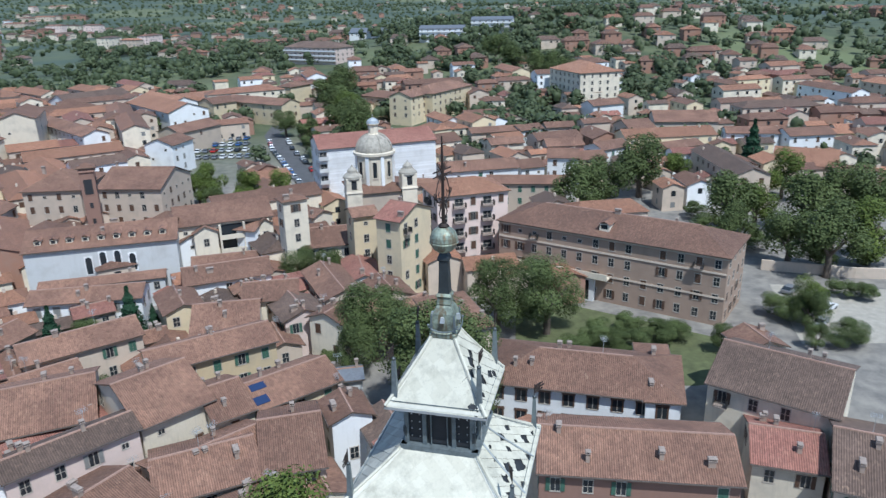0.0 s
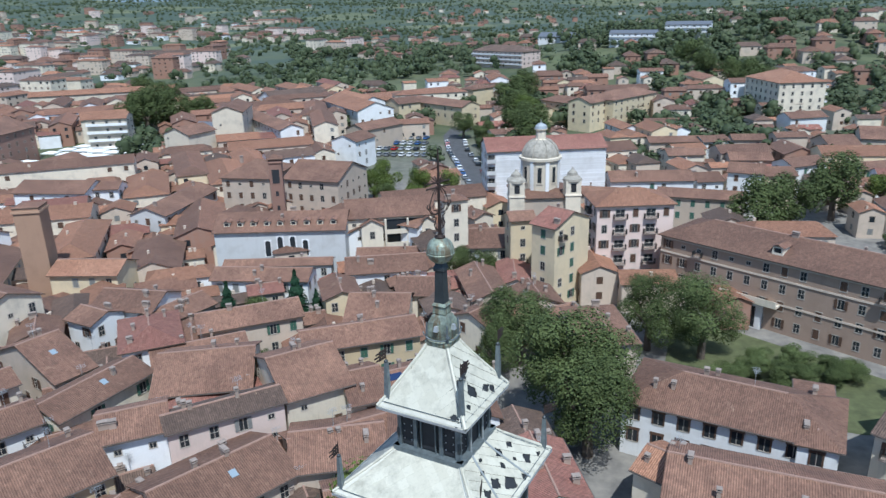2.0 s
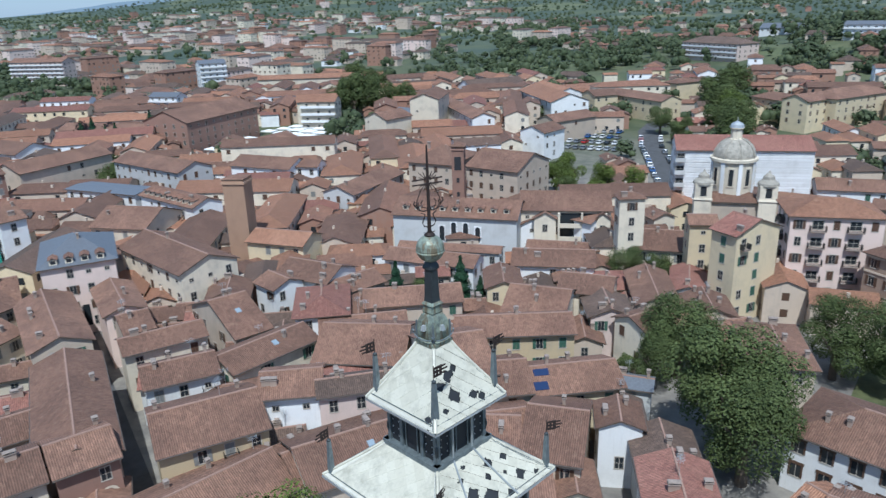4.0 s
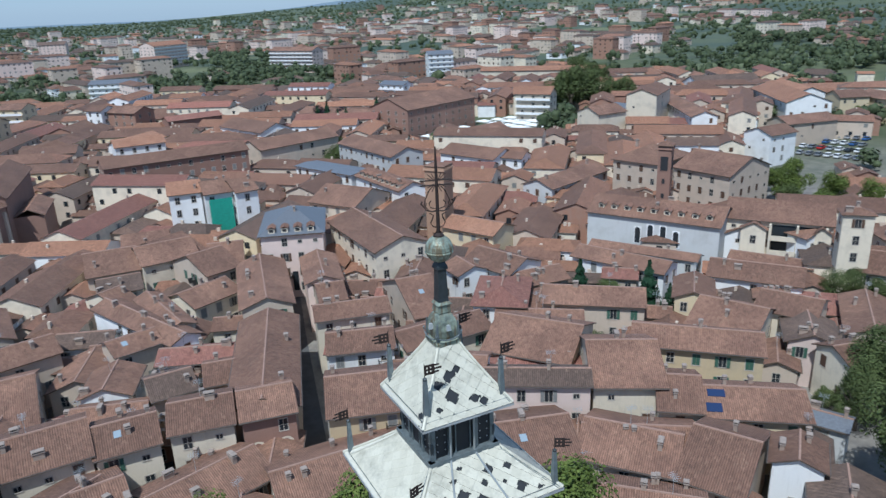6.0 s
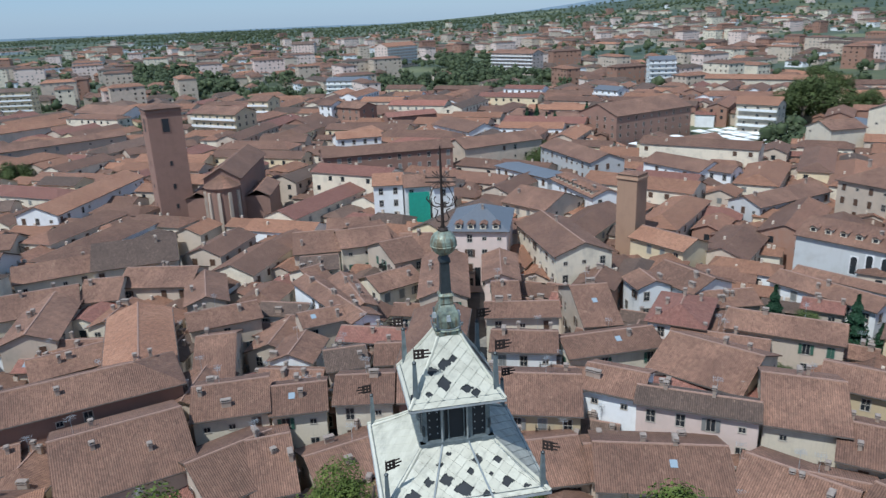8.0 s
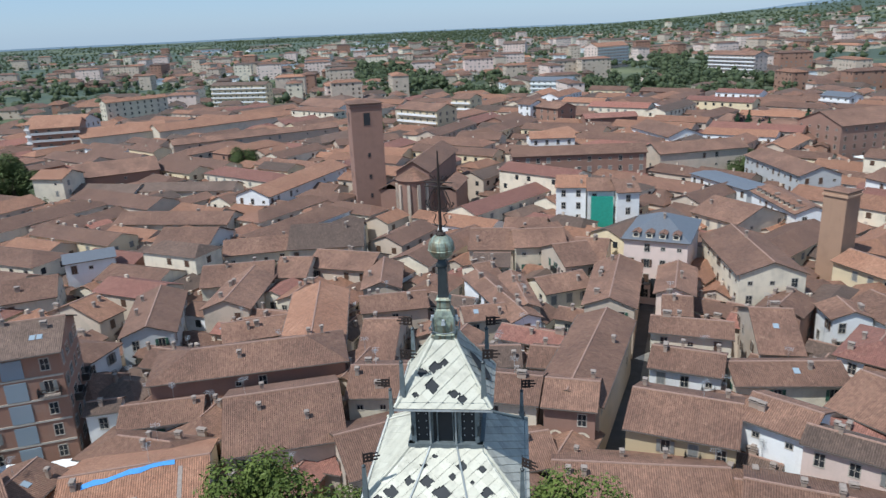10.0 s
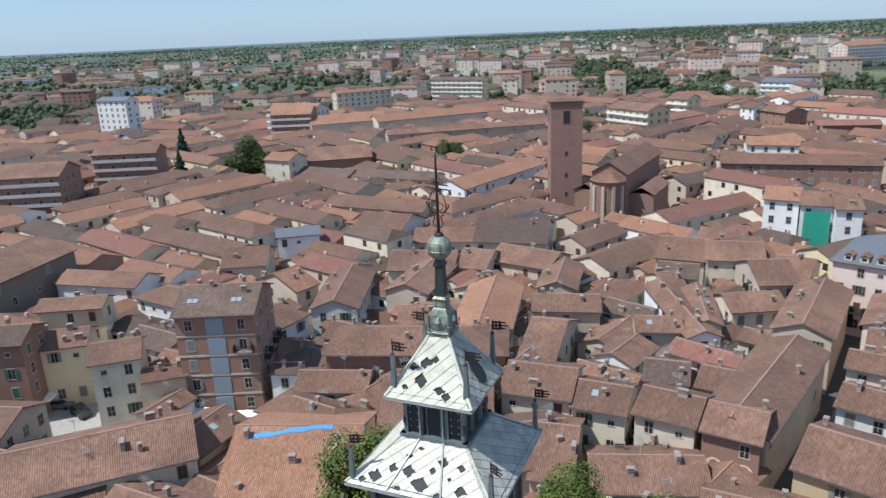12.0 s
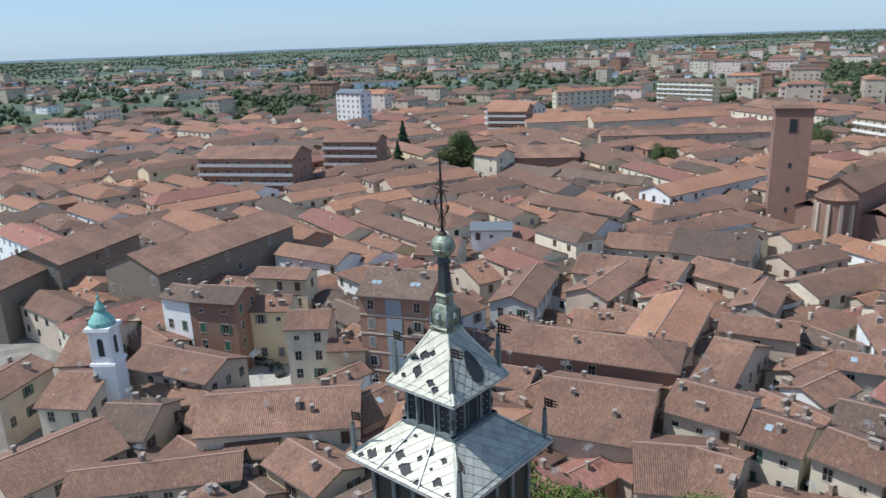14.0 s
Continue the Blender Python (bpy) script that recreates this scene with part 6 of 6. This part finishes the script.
def long_hedge(x0, y0, x1, y1, h):
    """A clipped, leafy hedge."""
    rng = random.Random(9)
    s = Shape()
    for _ in range(2600):
        f = rng.random()
        c = Vector((x0 + (x1 - x0) * f + rng.gauss(0, 0.7), y0 + (y1 - y0) * f + rng.gauss(0, 0.7), rng.uniform(0.2, h) * (0.85 + 0.15 * math.sin(f * 17))))
        d = Vector((rng.gauss(0, 1), rng.gauss(0, 1), rng.gauss(0.6, 0.7))).normalized()
        u = d.orthogonal().normalized()
        w, k = d.cross(u), rng.uniform(0.12, 0.26)
        s.face([c - u * k, c - w * k * 0.7, c + u * k, c + w * k * 0.7])
    root = tagged(new("hedge", s.mesh("hedge", [LEAF_BRIGHT])), "bright green leafy hedge in a courtyard", "hedge")
    return root


long_hedge(-95.0, 27.0, -93.0, 33.0, 2.6)

_w = Shape()
for (_x0, _y0), (_x1, _y1) in (((60, 123), (76, 118)), ((76, 118), (92, 116))):
    _u = Vector((_x1 - _x0, _y1 - _y0, 0)).normalized()
    _n = Vector((-_u.y, _u.x, 0)) * 0.2
    _a, _b2 = Vector((_x0, _y0, 0)), Vector((_x1, _y1, 0))
    _lo = [_a - _n, _b2 - _n, _b2 + _n, _a + _n]
    _hi = [p + Vector((0, 0, 2.2)) for p in _lo]
    for _i in range(4):
        _w.face([_lo[_i], _lo[(_i + 1) % 4], _hi[(_i + 1) % 4], _hi[_i]])
    _w.face(_hi)
tagged(new("park_wall", _w.mesh("park_wall", [WALLS["tan"]])), "low weathered plastered retaining wall along the park", "wall", kind="structure")

# ---- the rest of the town ----
def cast(a, r):
    return -r * math.sin(math.radians(a)), r * math.cos(math.radians(a))


TONES = ["cream"] * 4 + ["tan"] * 8 + ["white"] * 2 + ["yellow", "grey", "grey", "ochre", "ochre", "brick", "brick", "pink"]
CLEAR = [(-20, 148, 13), (0, 0, 40), (-70, -72, 10), (-66, -43, 7), (70, 132, 36), (110, 150, 55), (62, 105, 12), (-86, 250, 24), (-88, 222, 20), (-60, 214, 10), (-62, 235, 10), (-72, 255, 10), (-80, 290, 10), (-88, 330, 10), (-50, 200, 9), (-22, 122, 9), (-230, 205, 26), (-215, 235, 26), (-195, 215, 24), (-185, 17, 20), (-185, 185, 15), (-72, 107, 6), (-62, 108, 6), (-80, 106, 6), (-54, 118, 5), (-46, 117, 5), (-66, -61, 5), (-64, -66, 6), (-61, -61, 5), (-60, -68, 5), (-172, 172, 13), (-200, 195, 16), (-94, 30, 4), (-18, 78, 8), (-8, 72, 8)]
OPEN = [(-65 - 3.4 * k, 163 + 7.6 * k, 13) for k in range(15)] + [(-38 - 2.9 * k, 176 + 7.2 * k, 10) for k in range(14)] + [(-83, 330, 8), (-85, 355, 8)]
OPEN += [(-217, 175, 10), (-222, 195, 13), (-222, 215, 13), (-208, 238, 13), (-195, 215, 16), (-180, 205, 13), (-178, 188, 10), (-208, 190, 13), (-210, 160, 9), (-190, 155, 9), (-165, 190, 9)]
OPEN += [(-40, 293, 12), (-26, 284, 13), (-8, 290, 12), (-18, 262, 12), (10, 298, 12), (34, 310, 14), (55, 306, 10), (30, 290, 10)]
OPEN += [(-156, 6, 8), (-150, -4, 5), (-185, 165, 9), (-172, 168, 8), (25, 93, 8), (34, 88, 8), (17, 90, 8), (40, 92, 6), (30, 98, 6)]
OPEN += [(-202, 122, 11), (-190, 112, 8), (-186, 122, 8), (72, 285, 10), (84, 282, 8)]
FOOT += CLEAR + OPEN + [(-58 - 70 * k / 24, 25.7 + 34.3 * k / 24, 2.6) for k in range(25)]
GROVES = [
    ((-209, 238), (-186, 239), (-306, 410), (-345, 411)),
    ((-280, 409), (-220, 407), (-537, 1030), (-706, 1072)),
    ((7, 316), (37, 316), (65, 614), (10, 621)),
    ((-52, 483), (5, 480), (5, 727), (-80, 741)),
    ((67, 586), (133, 578), (175, 782), (88, 800)),
    ((73, 317), (105, 317), (133, 411), (92, 412)),
    ((142, 2053), (648, 1641), (938, 2394), (236, 3491)),
    ((-315, 599), (-254, 593), (-445, 1053), (-560, 1084)),
    ((-177, 512), (-133, 509), (-176, 679), (-235, 687)),
    ((-519, 219), (-482, 244), (-759, 387), (-830, 354)),
    ((-564, 16), (-468, 96), (-609, 128), (-751, 26)),
    ((-478, 155), (-440, 184), (-533, 225), (-583, 191)),
    ((-712, -1), (-647, 48), (-887, 72), (-994, 5)),
    ((-420, 220), (-388, 245), (-499, 315), (-544, 287)),
    ((-412, -413), (-401, -311), (-499, -382), (-521, -516)),
    ((-210, -111), (-211, -94), (-254, -113), (-254, -133)),
    ((-348, -8), (-346, 18), (-390, 19), (-394, -10)),
]
CLEARED = len(CLEAR)
for g in GROVES:
    for i in range(5):
        for k in range(5):
            u, v = (i + 0.5) / 5, (k + 0.5) / 5
            p = [(1 - v) * ((1 - u) * g[0][n] + u * g[1][n]) + v * ((1 - u) * g[3][n] + u * g[2][n]) for n in (0, 1)]
            if fits(*p, 3):
                CLEAR.append((*p, min(8.0, 0.12 * math.dist(g[0], g[1]) + 2)))
FOOT += CLEAR[CLEARED:]
CELLS = collections.defaultdict(list)


def book(rows):
    for f in rows:
        CELLS[int(f[0] // 20), int(f[1] // 20)].append(f)


book(FOOT)


def free(x, y, rot, w, d, joined=False):
    """Whether a wing of that size has room between its neighbours, or may be built against them."""
    c, s = math.cos(radians(rot)), math.sin(radians(rot))
    n = max(1, round(w / d))
    for i in range(n):
        o = (i + 0.5) / n * w - w / 2
        px, py, rad = x + c * o, y + s * o, max(d, w / n) * 0.42
        gx, gy = int(px // 20), int(py // 20)
        for ix in (-1, 0, 1):
            for iy in (-1, 0, 1):
                for f in CELLS[gx + ix, gy + iy]:
                    a, b, q = f
                    if (px - a) ** 2 + (py - b) ** 2 < ((rad + q) * 0.62 if joined and f in BUILT else rad + q * 0.86) ** 2:
                        return False
    return True


# wings of the old blocks, the long ones first, then what fits between them
low_town, rows_near = [], []
for tries, w0, w1, d0, d1, z0, z1, joined in ((3600, 22, 38, 8.5, 11, 7.5, 9, False), (5000, 13, 20, 7.5, 10.0, 6.5, 8.5, False), (9000, 8, 12, 6.5, 8, 5.5, 7.5, False), (15000, 5.5, 8, 4.5, 6.0, 3.6, 5.5, False), (9000, 9, 15, 6.5, 8.5, 5.0, 6.8, True), (14000, 6, 9, 5.0, 6.5, 4.0, 6.0, True)):
    for _ in range(tries):
        a, r = RNG.uniform(-36, 152), 47 + 390 * RNG.random() ** 0.75
        x, y = cast(a, r)
        if ((a < 12 and 100 < r < 210) or (a < 25 and r > 215)) and RNG.random() < 0.95 or r < 58 and w0 > 8 or a < 0 and r < 100:
            continue
        w, d = RNG.uniform(w0, w1), RNG.uniform(d0, d1)
        block_turn = 90 if noise.noise((x / 38, y / 38, 21.0)) > 0 else 0
        rot = 20 + 22 * noise.noise((x / 150, y / 150, 9.0)) + a * 0.35 + block_turn + RNG.choice((0, 0, 0, 90)) + RNG.uniform(-3, 3)
        if not free(x, y, rot, w, d, joined):
            continue
        k = len(FOOT)
        claim(x, y, rot, w, d)
        book(FOOT[k:])
        far_off, tall = smooth01(120, 300, r), w0 > 8 and not joined and r > 140 and RNG.random() < 0.06
        row = (x, y, rot, w, d, RNG.uniform(z0, z1) + far_off + (2.6 if tall else 0), RNG.choice(("white", "cream", "cream", "pink", "yellow")) if tall else RNG.choice(TONES), RNG.choice((1, 1, 1, 1, 3, 5) if r < 105 else (1, 1, 1, 1, 2, 2, 2, 3, 5)), RNG.choice(("", "", "hip")) if w0 > 6 else "")
        (rows_near if w0 > 6 or joined else low_town).append(row)
rows_near.sort(key=lambda q: math.hypot(q[0], q[1]))
for row in rows_near[:120]:
    house(*row)
low_town += rows_near[120:]

# distant quarters: too many to count
far_town = Shape()
MATS = [WALLS["cream"], WALLS["tan"], WALLS["white"], WALLS["yellow"], ROOFS[1], ROOFS[2], ROOFS[5], GLASS, WALLS["redwall"], ROOFS[3], WALLS["pink"], ROOFS[4], SHUT["brown"], SHUT["grey"]]


def far_house(x, y, rot, w, d, h, wall, roof, rise, hip=0.7):
    m = pose(x, y, height(x, y), 0, 0, rot)
    X, Y = w / 2, d / 2
    c = [m @ Vector(p) for p in ((-X, -Y, -4), (X, -Y, -4), (X, Y, -4), (-X, Y, -4))]
    t = [m @ Vector(p) for p in ((-X, -Y, h), (X, -Y, h), (X, Y, h), (-X, Y, h))]
    for i in range(4):
        j = (i + 1) % 4
        far_town.face([c[i], c[j], t[j], t[i]], wall)
    k0, k1 = m @ Vector((-X * hip - (hip == 1) * .3, 0, h + rise)), m @ Vector((X * hip + (hip == 1) * .3, 0, h + rise))
    e = [m @ Vector(p) for p in ((-X - .4, -Y - .4, h - .1), (X + .4, -Y - .4, h - .1), (X + .4, Y + .4, h - .1), (-X - .4, Y + .4, h - .1))]
    far_town.slope([e[0], e[1], k1, k0], roof)
    far_town.slope([e[2], e[3], k0, k1], roof)
    if hip < 1:
        far_town.slope([e[1], e[2], k1], roof)
        far_town.slope([e[3], e[0], k0], roof)
    else:
        far_town.face([t[1], t[2], m @ Vector((X, 0, h + rise - .15))], wall)
        far_town.face([t[3], t[0], m @ Vector((-X, 0, h + rise - .15))], wall)
    if math.hypot(x, y) < 330:
        for _ in range(RNG.choice((0, 1, 1, 2))):
            cx, cy, q = RNG.uniform(-.4, .4) * w, RNG.uniform(-.3, .3) * d, RNG.uniform(0.22, 0.4)
            z = h + rise * (1 - abs(cy) / Y)
            lo = [m @ Vector((cx + sx * q, cy + sy * 0.22, z - 0.8)) for sx, sy in ((-1, -1), (1, -1), (1, 1), (-1, 1))]
            hi = [p + Vector((0, 0, 1.5)) for p in lo]
            for i in range(4):
                far_town.face([lo[i], lo[(i + 1) % 4], hi[(i + 1) % 4], hi[i]], 1)
            far_town.face(hi, 1)
    for fl in range(int(h // 3)):
        z = h - 1.6 - 3 * fl
        glazing = RNG.choice((7, 7, 12, 13))
        for sx, n in ((0, max(1, int(w / 4))), (1, max(1, int(d / 4)))):
            for sgn in (-1, 1):
                for k in range(n):
                    o = ((k + 0.5) / n - 0.5) * (w if sx == 0 else d)
                    if sx == 0:
                        q = [(o - .6, sgn * (Y + .03), z - .7), (o + .6, sgn * (Y + .03), z - .7), (o + .6, sgn * (Y + .03), z + .7), (o - .6, sgn * (Y + .03), z + .7)]
                    else:
                        q = [(sgn * (X + .03), o - .6, z - .7), (sgn * (X + .03), o + .6, z - .7), (sgn * (X + .03), o + .6, z + .7), (sgn * (X + .03), o - .6, z + .7)]
                    if m.to_3x3().col[1 - sx].dot(Vector((-x, -y, 0))) * sgn > 0 and RNG.random() < 0.7:
                        far_town.face([m @ Vector(p) for p in q], glazing)


CODE = {"cream": 0, "tan": 1, "white": 2, "yellow": 3, "grey": 1, "ochre": 3, "brick": 8, "redwall": 8, "pink": 0}
for x, y, rot, w, d, ze, wall, roof, style in low_town:
    far_house(x, y, rot, w, d, ze, CODE[wall], {1: 4, 2: 5, 5: 6, 3: 9}[roof], 0.19 * d, 0.7 if style else 1.0)

r = 420.0
while r < 2300:
    a = -36.0
    while a < 152:
        rr = r + RNG.uniform(-9, 9)
        x, y = cast(a, rr)
        a += math.degrees((15 + r * 0.011) / r) * RNG.uniform(0.6, 1.5)
        keep = 0.85 if 28 < a < 112 else (0.75 if a >= 112 else 0.6 if a < -8 and r < 950 else 0.42)
        keep *= 1 - smooth01(1200 if 34 < a < 92 else 900, 1900, r) * (0.9 if a > 95 else 0.75)
        keep *= smooth01(-0.5 if 34 < a < 110 else -0.25, 0.1, noise.noise((x / 200, y / 200, 5.0)))
        if RNG.random() > keep or not free(x, y, 0, 16, 16):
            continue
        kind = RNG.random() + (0.3 if a < 25 else 0.0) - (0.07 if 34 < a < 120 else 0.0)
        lie = 25 * noise.noise((x / 300, y / 300, 2.0)) + RNG.choice((0, 90))
        if kind < 0.09:
            far_house(x, y, lie, RNG.uniform(18, 30), RNG.uniform(11, 14), RNG.uniform(12, 18), RNG.choice((0, 1, 1, 10, 10, 8)), RNG.choice((9, 4, 5, 4)), 1.6)
        elif kind < 0.25:
            far_house(x, y, lie, RNG.uniform(24, 48), RNG.uniform(11, 16), RNG.uniform(5, 8), RNG.choice((0, 1, 1, 1, 8)), RNG.choice((4, 9, 9, 5)), 2.2)
        else:
            far_house(x, y, lie, RNG.uniform(10, 17), RNG.uniform(9, 12), RNG.uniform(4.5, 7.5), RNG.choice((0, 1, 1, 1, 2, 10, 8) if a > 28 else (0, 1, 1, 8, 8, 8)), RNG.choice((4, 4, 4, 9, 9, 9, 5)), 2.4)
    r += 17 + r * 0.013
for _ in range(34):
    a, r = RNG.uniform(86, 152), RNG.uniform(800, 2600)
    x, y = cast(a, r)
    far_house(x, y, a + RNG.gauss(0, 12), RNG.uniform(35, 95), RNG.uniform(16, 28), RNG.uniform(5, 7.5), RNG.choice((2, 2, 0, 1)), RNG.choice((11, 9, 4)), 1.2)
tagged(new("distant_town", far_town.mesh("distant_town", MATS)), "distant quarters of cream houses with tiled roofs", "houses", kind="stuff")

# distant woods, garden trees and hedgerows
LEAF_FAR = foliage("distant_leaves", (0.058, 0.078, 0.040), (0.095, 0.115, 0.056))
leaves, lumps, rims = [], [], []
NRNG = np.random.default_rng(5)
_t, _p = np.meshgrid(np.linspace(0.15, 2.2, 4), np.arange(6) * math.tau / 6, indexing="ij")
BALL = np.stack((np.sin(_t) * np.cos(_p), np.sin(_t) * np.sin(_p), np.cos(_t)), -1).reshape(-1, 3)
BALL_FACES = np.array([(i * 6 + k, (i + 1) * 6 + k, (i + 1) * 6 + (k + 1) % 6, i * 6 + (k + 1) % 6) for i in range(3) for k in range(6)])


def far_tree(x, y, size, n, leaf=1.0):
    """A crown of uneven rounded boughs, with n loose leaf clumps on them."""
    base = np.array((x, y, height(x, y) + size * 0.62))
    for k in range(1 if n < 8 else 2 if n < 60 else 3):
        off = NRNG.normal(0, 1, 3) * (0.30, 0.30, 0.20) * size
        rad = np.array((0.85, 0.85, 0.9)) * size * (NRNG.uniform(0.34, 0.54) if n < 60 else NRNG.uniform(0.26, 0.40))
        v = BALL * rad * NRNG.uniform(0.72, 1.18, (len(BALL), 1)) + base + off
        rims.append(BALL_FACES + len(lumps) * len(BALL))
        lumps.append(v)
    d = NRNG.normal(0, 1, (n, 3)) * (1, 1, 0.8) + (0, 0, 0.3)
    d /= np.linalg.norm(d, axis=1)[:, None]
    lump = 1 + 0.22 * np.sin(d[:, :1] * 5 + x) * np.cos(d[:, 1:2] * 5 + y)
    c = base + d * (size * 0.55, size * 0.55, size * 0.5) * NRNG.uniform(0.55, 1.05, (n, 1)) * lump
    d = d + NRNG.uniform(-0.5, 0.5, (n, 3)) + (0, 0, 0.4)
    d /= np.linalg.norm(d, axis=1)[:, None]
    u = np.cross(d, NRNG.normal(0, 1, (n, 3)))
    u /= np.linalg.norm(u, axis=1)[:, None]
    k = size * leaf * NRNG.uniform(0.06, 0.14, (n, 1))
    w = np.cross(d, u) * k * 0.8
    u = u * k
    leaves.append(np.stack((c - u, c - w, c + u, c + w), 1))


for g in GROVES:
    span = (math.dist(g[0], g[1]) + math.dist(g[2], g[3])) / 2
    deep = (math.dist(g[1], g[2]) + math.dist(g[3], g[0])) / 2
    for _ in range(min(260, int(span * deep / 60) + 8)):
        u, v = RNG.uniform(-0.12, 1.12), RNG.uniform(-0.2, 1.2)
        if noise.noise((u * 3.3 + span, v * 3.3, 0.7)) < -0.12:
            continue
        p = [(1 - v) * ((1 - u) * g[0][n] + u * g[1][n]) + v * ((1 - u) * g[3][n] + u * g[2][n]) for n in (0, 1)]
        r = math.hypot(*p)
        far_tree(*p, RNG.uniform(5, 9) * (1 + 0.3 * smooth01(500, 1500, r)), 240 if r < 450 else (70 if r < 900 else 14), 0.85 if r < 450 else 1.0)
r = 230.0
while r < 3900:
    a = -36.0
    while a < 152:
        rr = r * RNG.uniform(0.975, 1.025)
        x, y = cast(a, rr)
        a += math.degrees((8 + r * 0.0065) / r) * RNG.uniform(0.5, 1.5)
        dens = 0.7 if a < -8 and r < 950 else 1.0 if a < 28 else (0.10 + 0.22 * smooth01(380, 560, r) + 0.5 * smooth01(1300, 1700, r) if a < 92 else 0.12 + 0.38 * smooth01(380, 600, r))
        dens += 0.35 * smooth01(800, 1800, r) * (1 if a < 86 else 0.0)
        dens *= 1 - smooth01(850, 1300, r) * smooth01(80, 95, a)
        dens *= smooth01(-0.48 if a < 28 else -0.55, 0.0 if a < 28 else 0.12, noise.noise((x / 120, y / 120, 12.0)))
        if RNG.random() > dens or not free(x, y, 0, 2.4, 2.4):
            continue
        far_tree(x, y, RNG.uniform(4, 8.5) * (1 + smooth01(900, 3000, r) * 0.5), 230 if r < 450 else (44 if r < 800 else 12 if r < 1300 else 5), 1.0 if r < 1200 else 1.3)
    r += 10 + r * 0.016
# hedgerows of the plain
for _ in range(330):
    a, r = RNG.uniform(80, 152), 850 + 3000 * RNG.random() ** 1.2
    x, y = cast(a, r)
    turn, span = radians(a + RNG.gauss(0, 22)), RNG.uniform(60, 260) * (1 + r / 4000)
    n = int(span / (7 + r / 500))
    for k in range(n):
        o = (k / n - 0.5) * span
        far_tree(x + math.cos(turn) * o + RNG.uniform(-3, 3), y + math.sin(turn) * o + RNG.uniform(-3, 3), RNG.uniform(3.5, 6.5) * (1 + r / 6000), 5, 1.4)
# small trees in the courtyards
for _ in range(900):
    a, r = RNG.uniform(5, 150), RNG.uniform(75, 400)
    x, y = cast(a, r)
    if free(x, y, 0, 3, 3) and RNG.random() < 0.5:
        far_tree(x, y, RNG.uniform(2.6, 5.2), 170, 0.9)
quads = np.concatenate(leaves)
co = np.concatenate((quads.reshape(-1, 3), np.concatenate(lumps)))
corner_of = np.concatenate((np.arange(len(quads) * 4), (np.concatenate(rims) + len(quads) * 4).ravel())).astype(np.int32)
wood = bpy.data.meshes.new("distant_woods")
wood.vertices.add(len(co))
wood.vertices.foreach_set("co", co.astype(np.float32).ravel())
wood.loops.add(len(corner_of))
wood.loops.foreach_set("vertex_index", corner_of)
wood.polygons.add(len(corner_of) // 4)
wood.polygons.foreach_set("loop_start", np.arange(0, len(corner_of), 4, dtype=np.int32))
wood.polygons.foreach_set("use_smooth", np.arange(len(corner_of) // 4) >= len(quads))
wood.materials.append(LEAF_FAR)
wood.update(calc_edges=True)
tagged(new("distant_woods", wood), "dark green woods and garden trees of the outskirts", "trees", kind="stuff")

# farthest hills and plain beyond the last fields, haze painted as bluish emission
PAINTED_HAZE, _nt, _b = material("painted_haze_glow", 1.0)
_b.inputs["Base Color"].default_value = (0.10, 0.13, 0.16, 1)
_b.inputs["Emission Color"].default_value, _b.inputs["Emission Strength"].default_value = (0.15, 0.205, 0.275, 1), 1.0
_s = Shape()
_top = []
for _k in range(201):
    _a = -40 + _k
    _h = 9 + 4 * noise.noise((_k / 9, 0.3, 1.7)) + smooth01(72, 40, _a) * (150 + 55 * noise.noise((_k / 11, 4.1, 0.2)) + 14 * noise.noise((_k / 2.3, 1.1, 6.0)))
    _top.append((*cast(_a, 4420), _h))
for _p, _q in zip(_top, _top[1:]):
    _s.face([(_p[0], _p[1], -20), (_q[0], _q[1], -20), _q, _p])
tagged(new("backdrop", _s.mesh("backdrop", [PAINTED_HAZE])), "far hills and horizon with haze painted as a bluish glow", "distance", kind="structure")
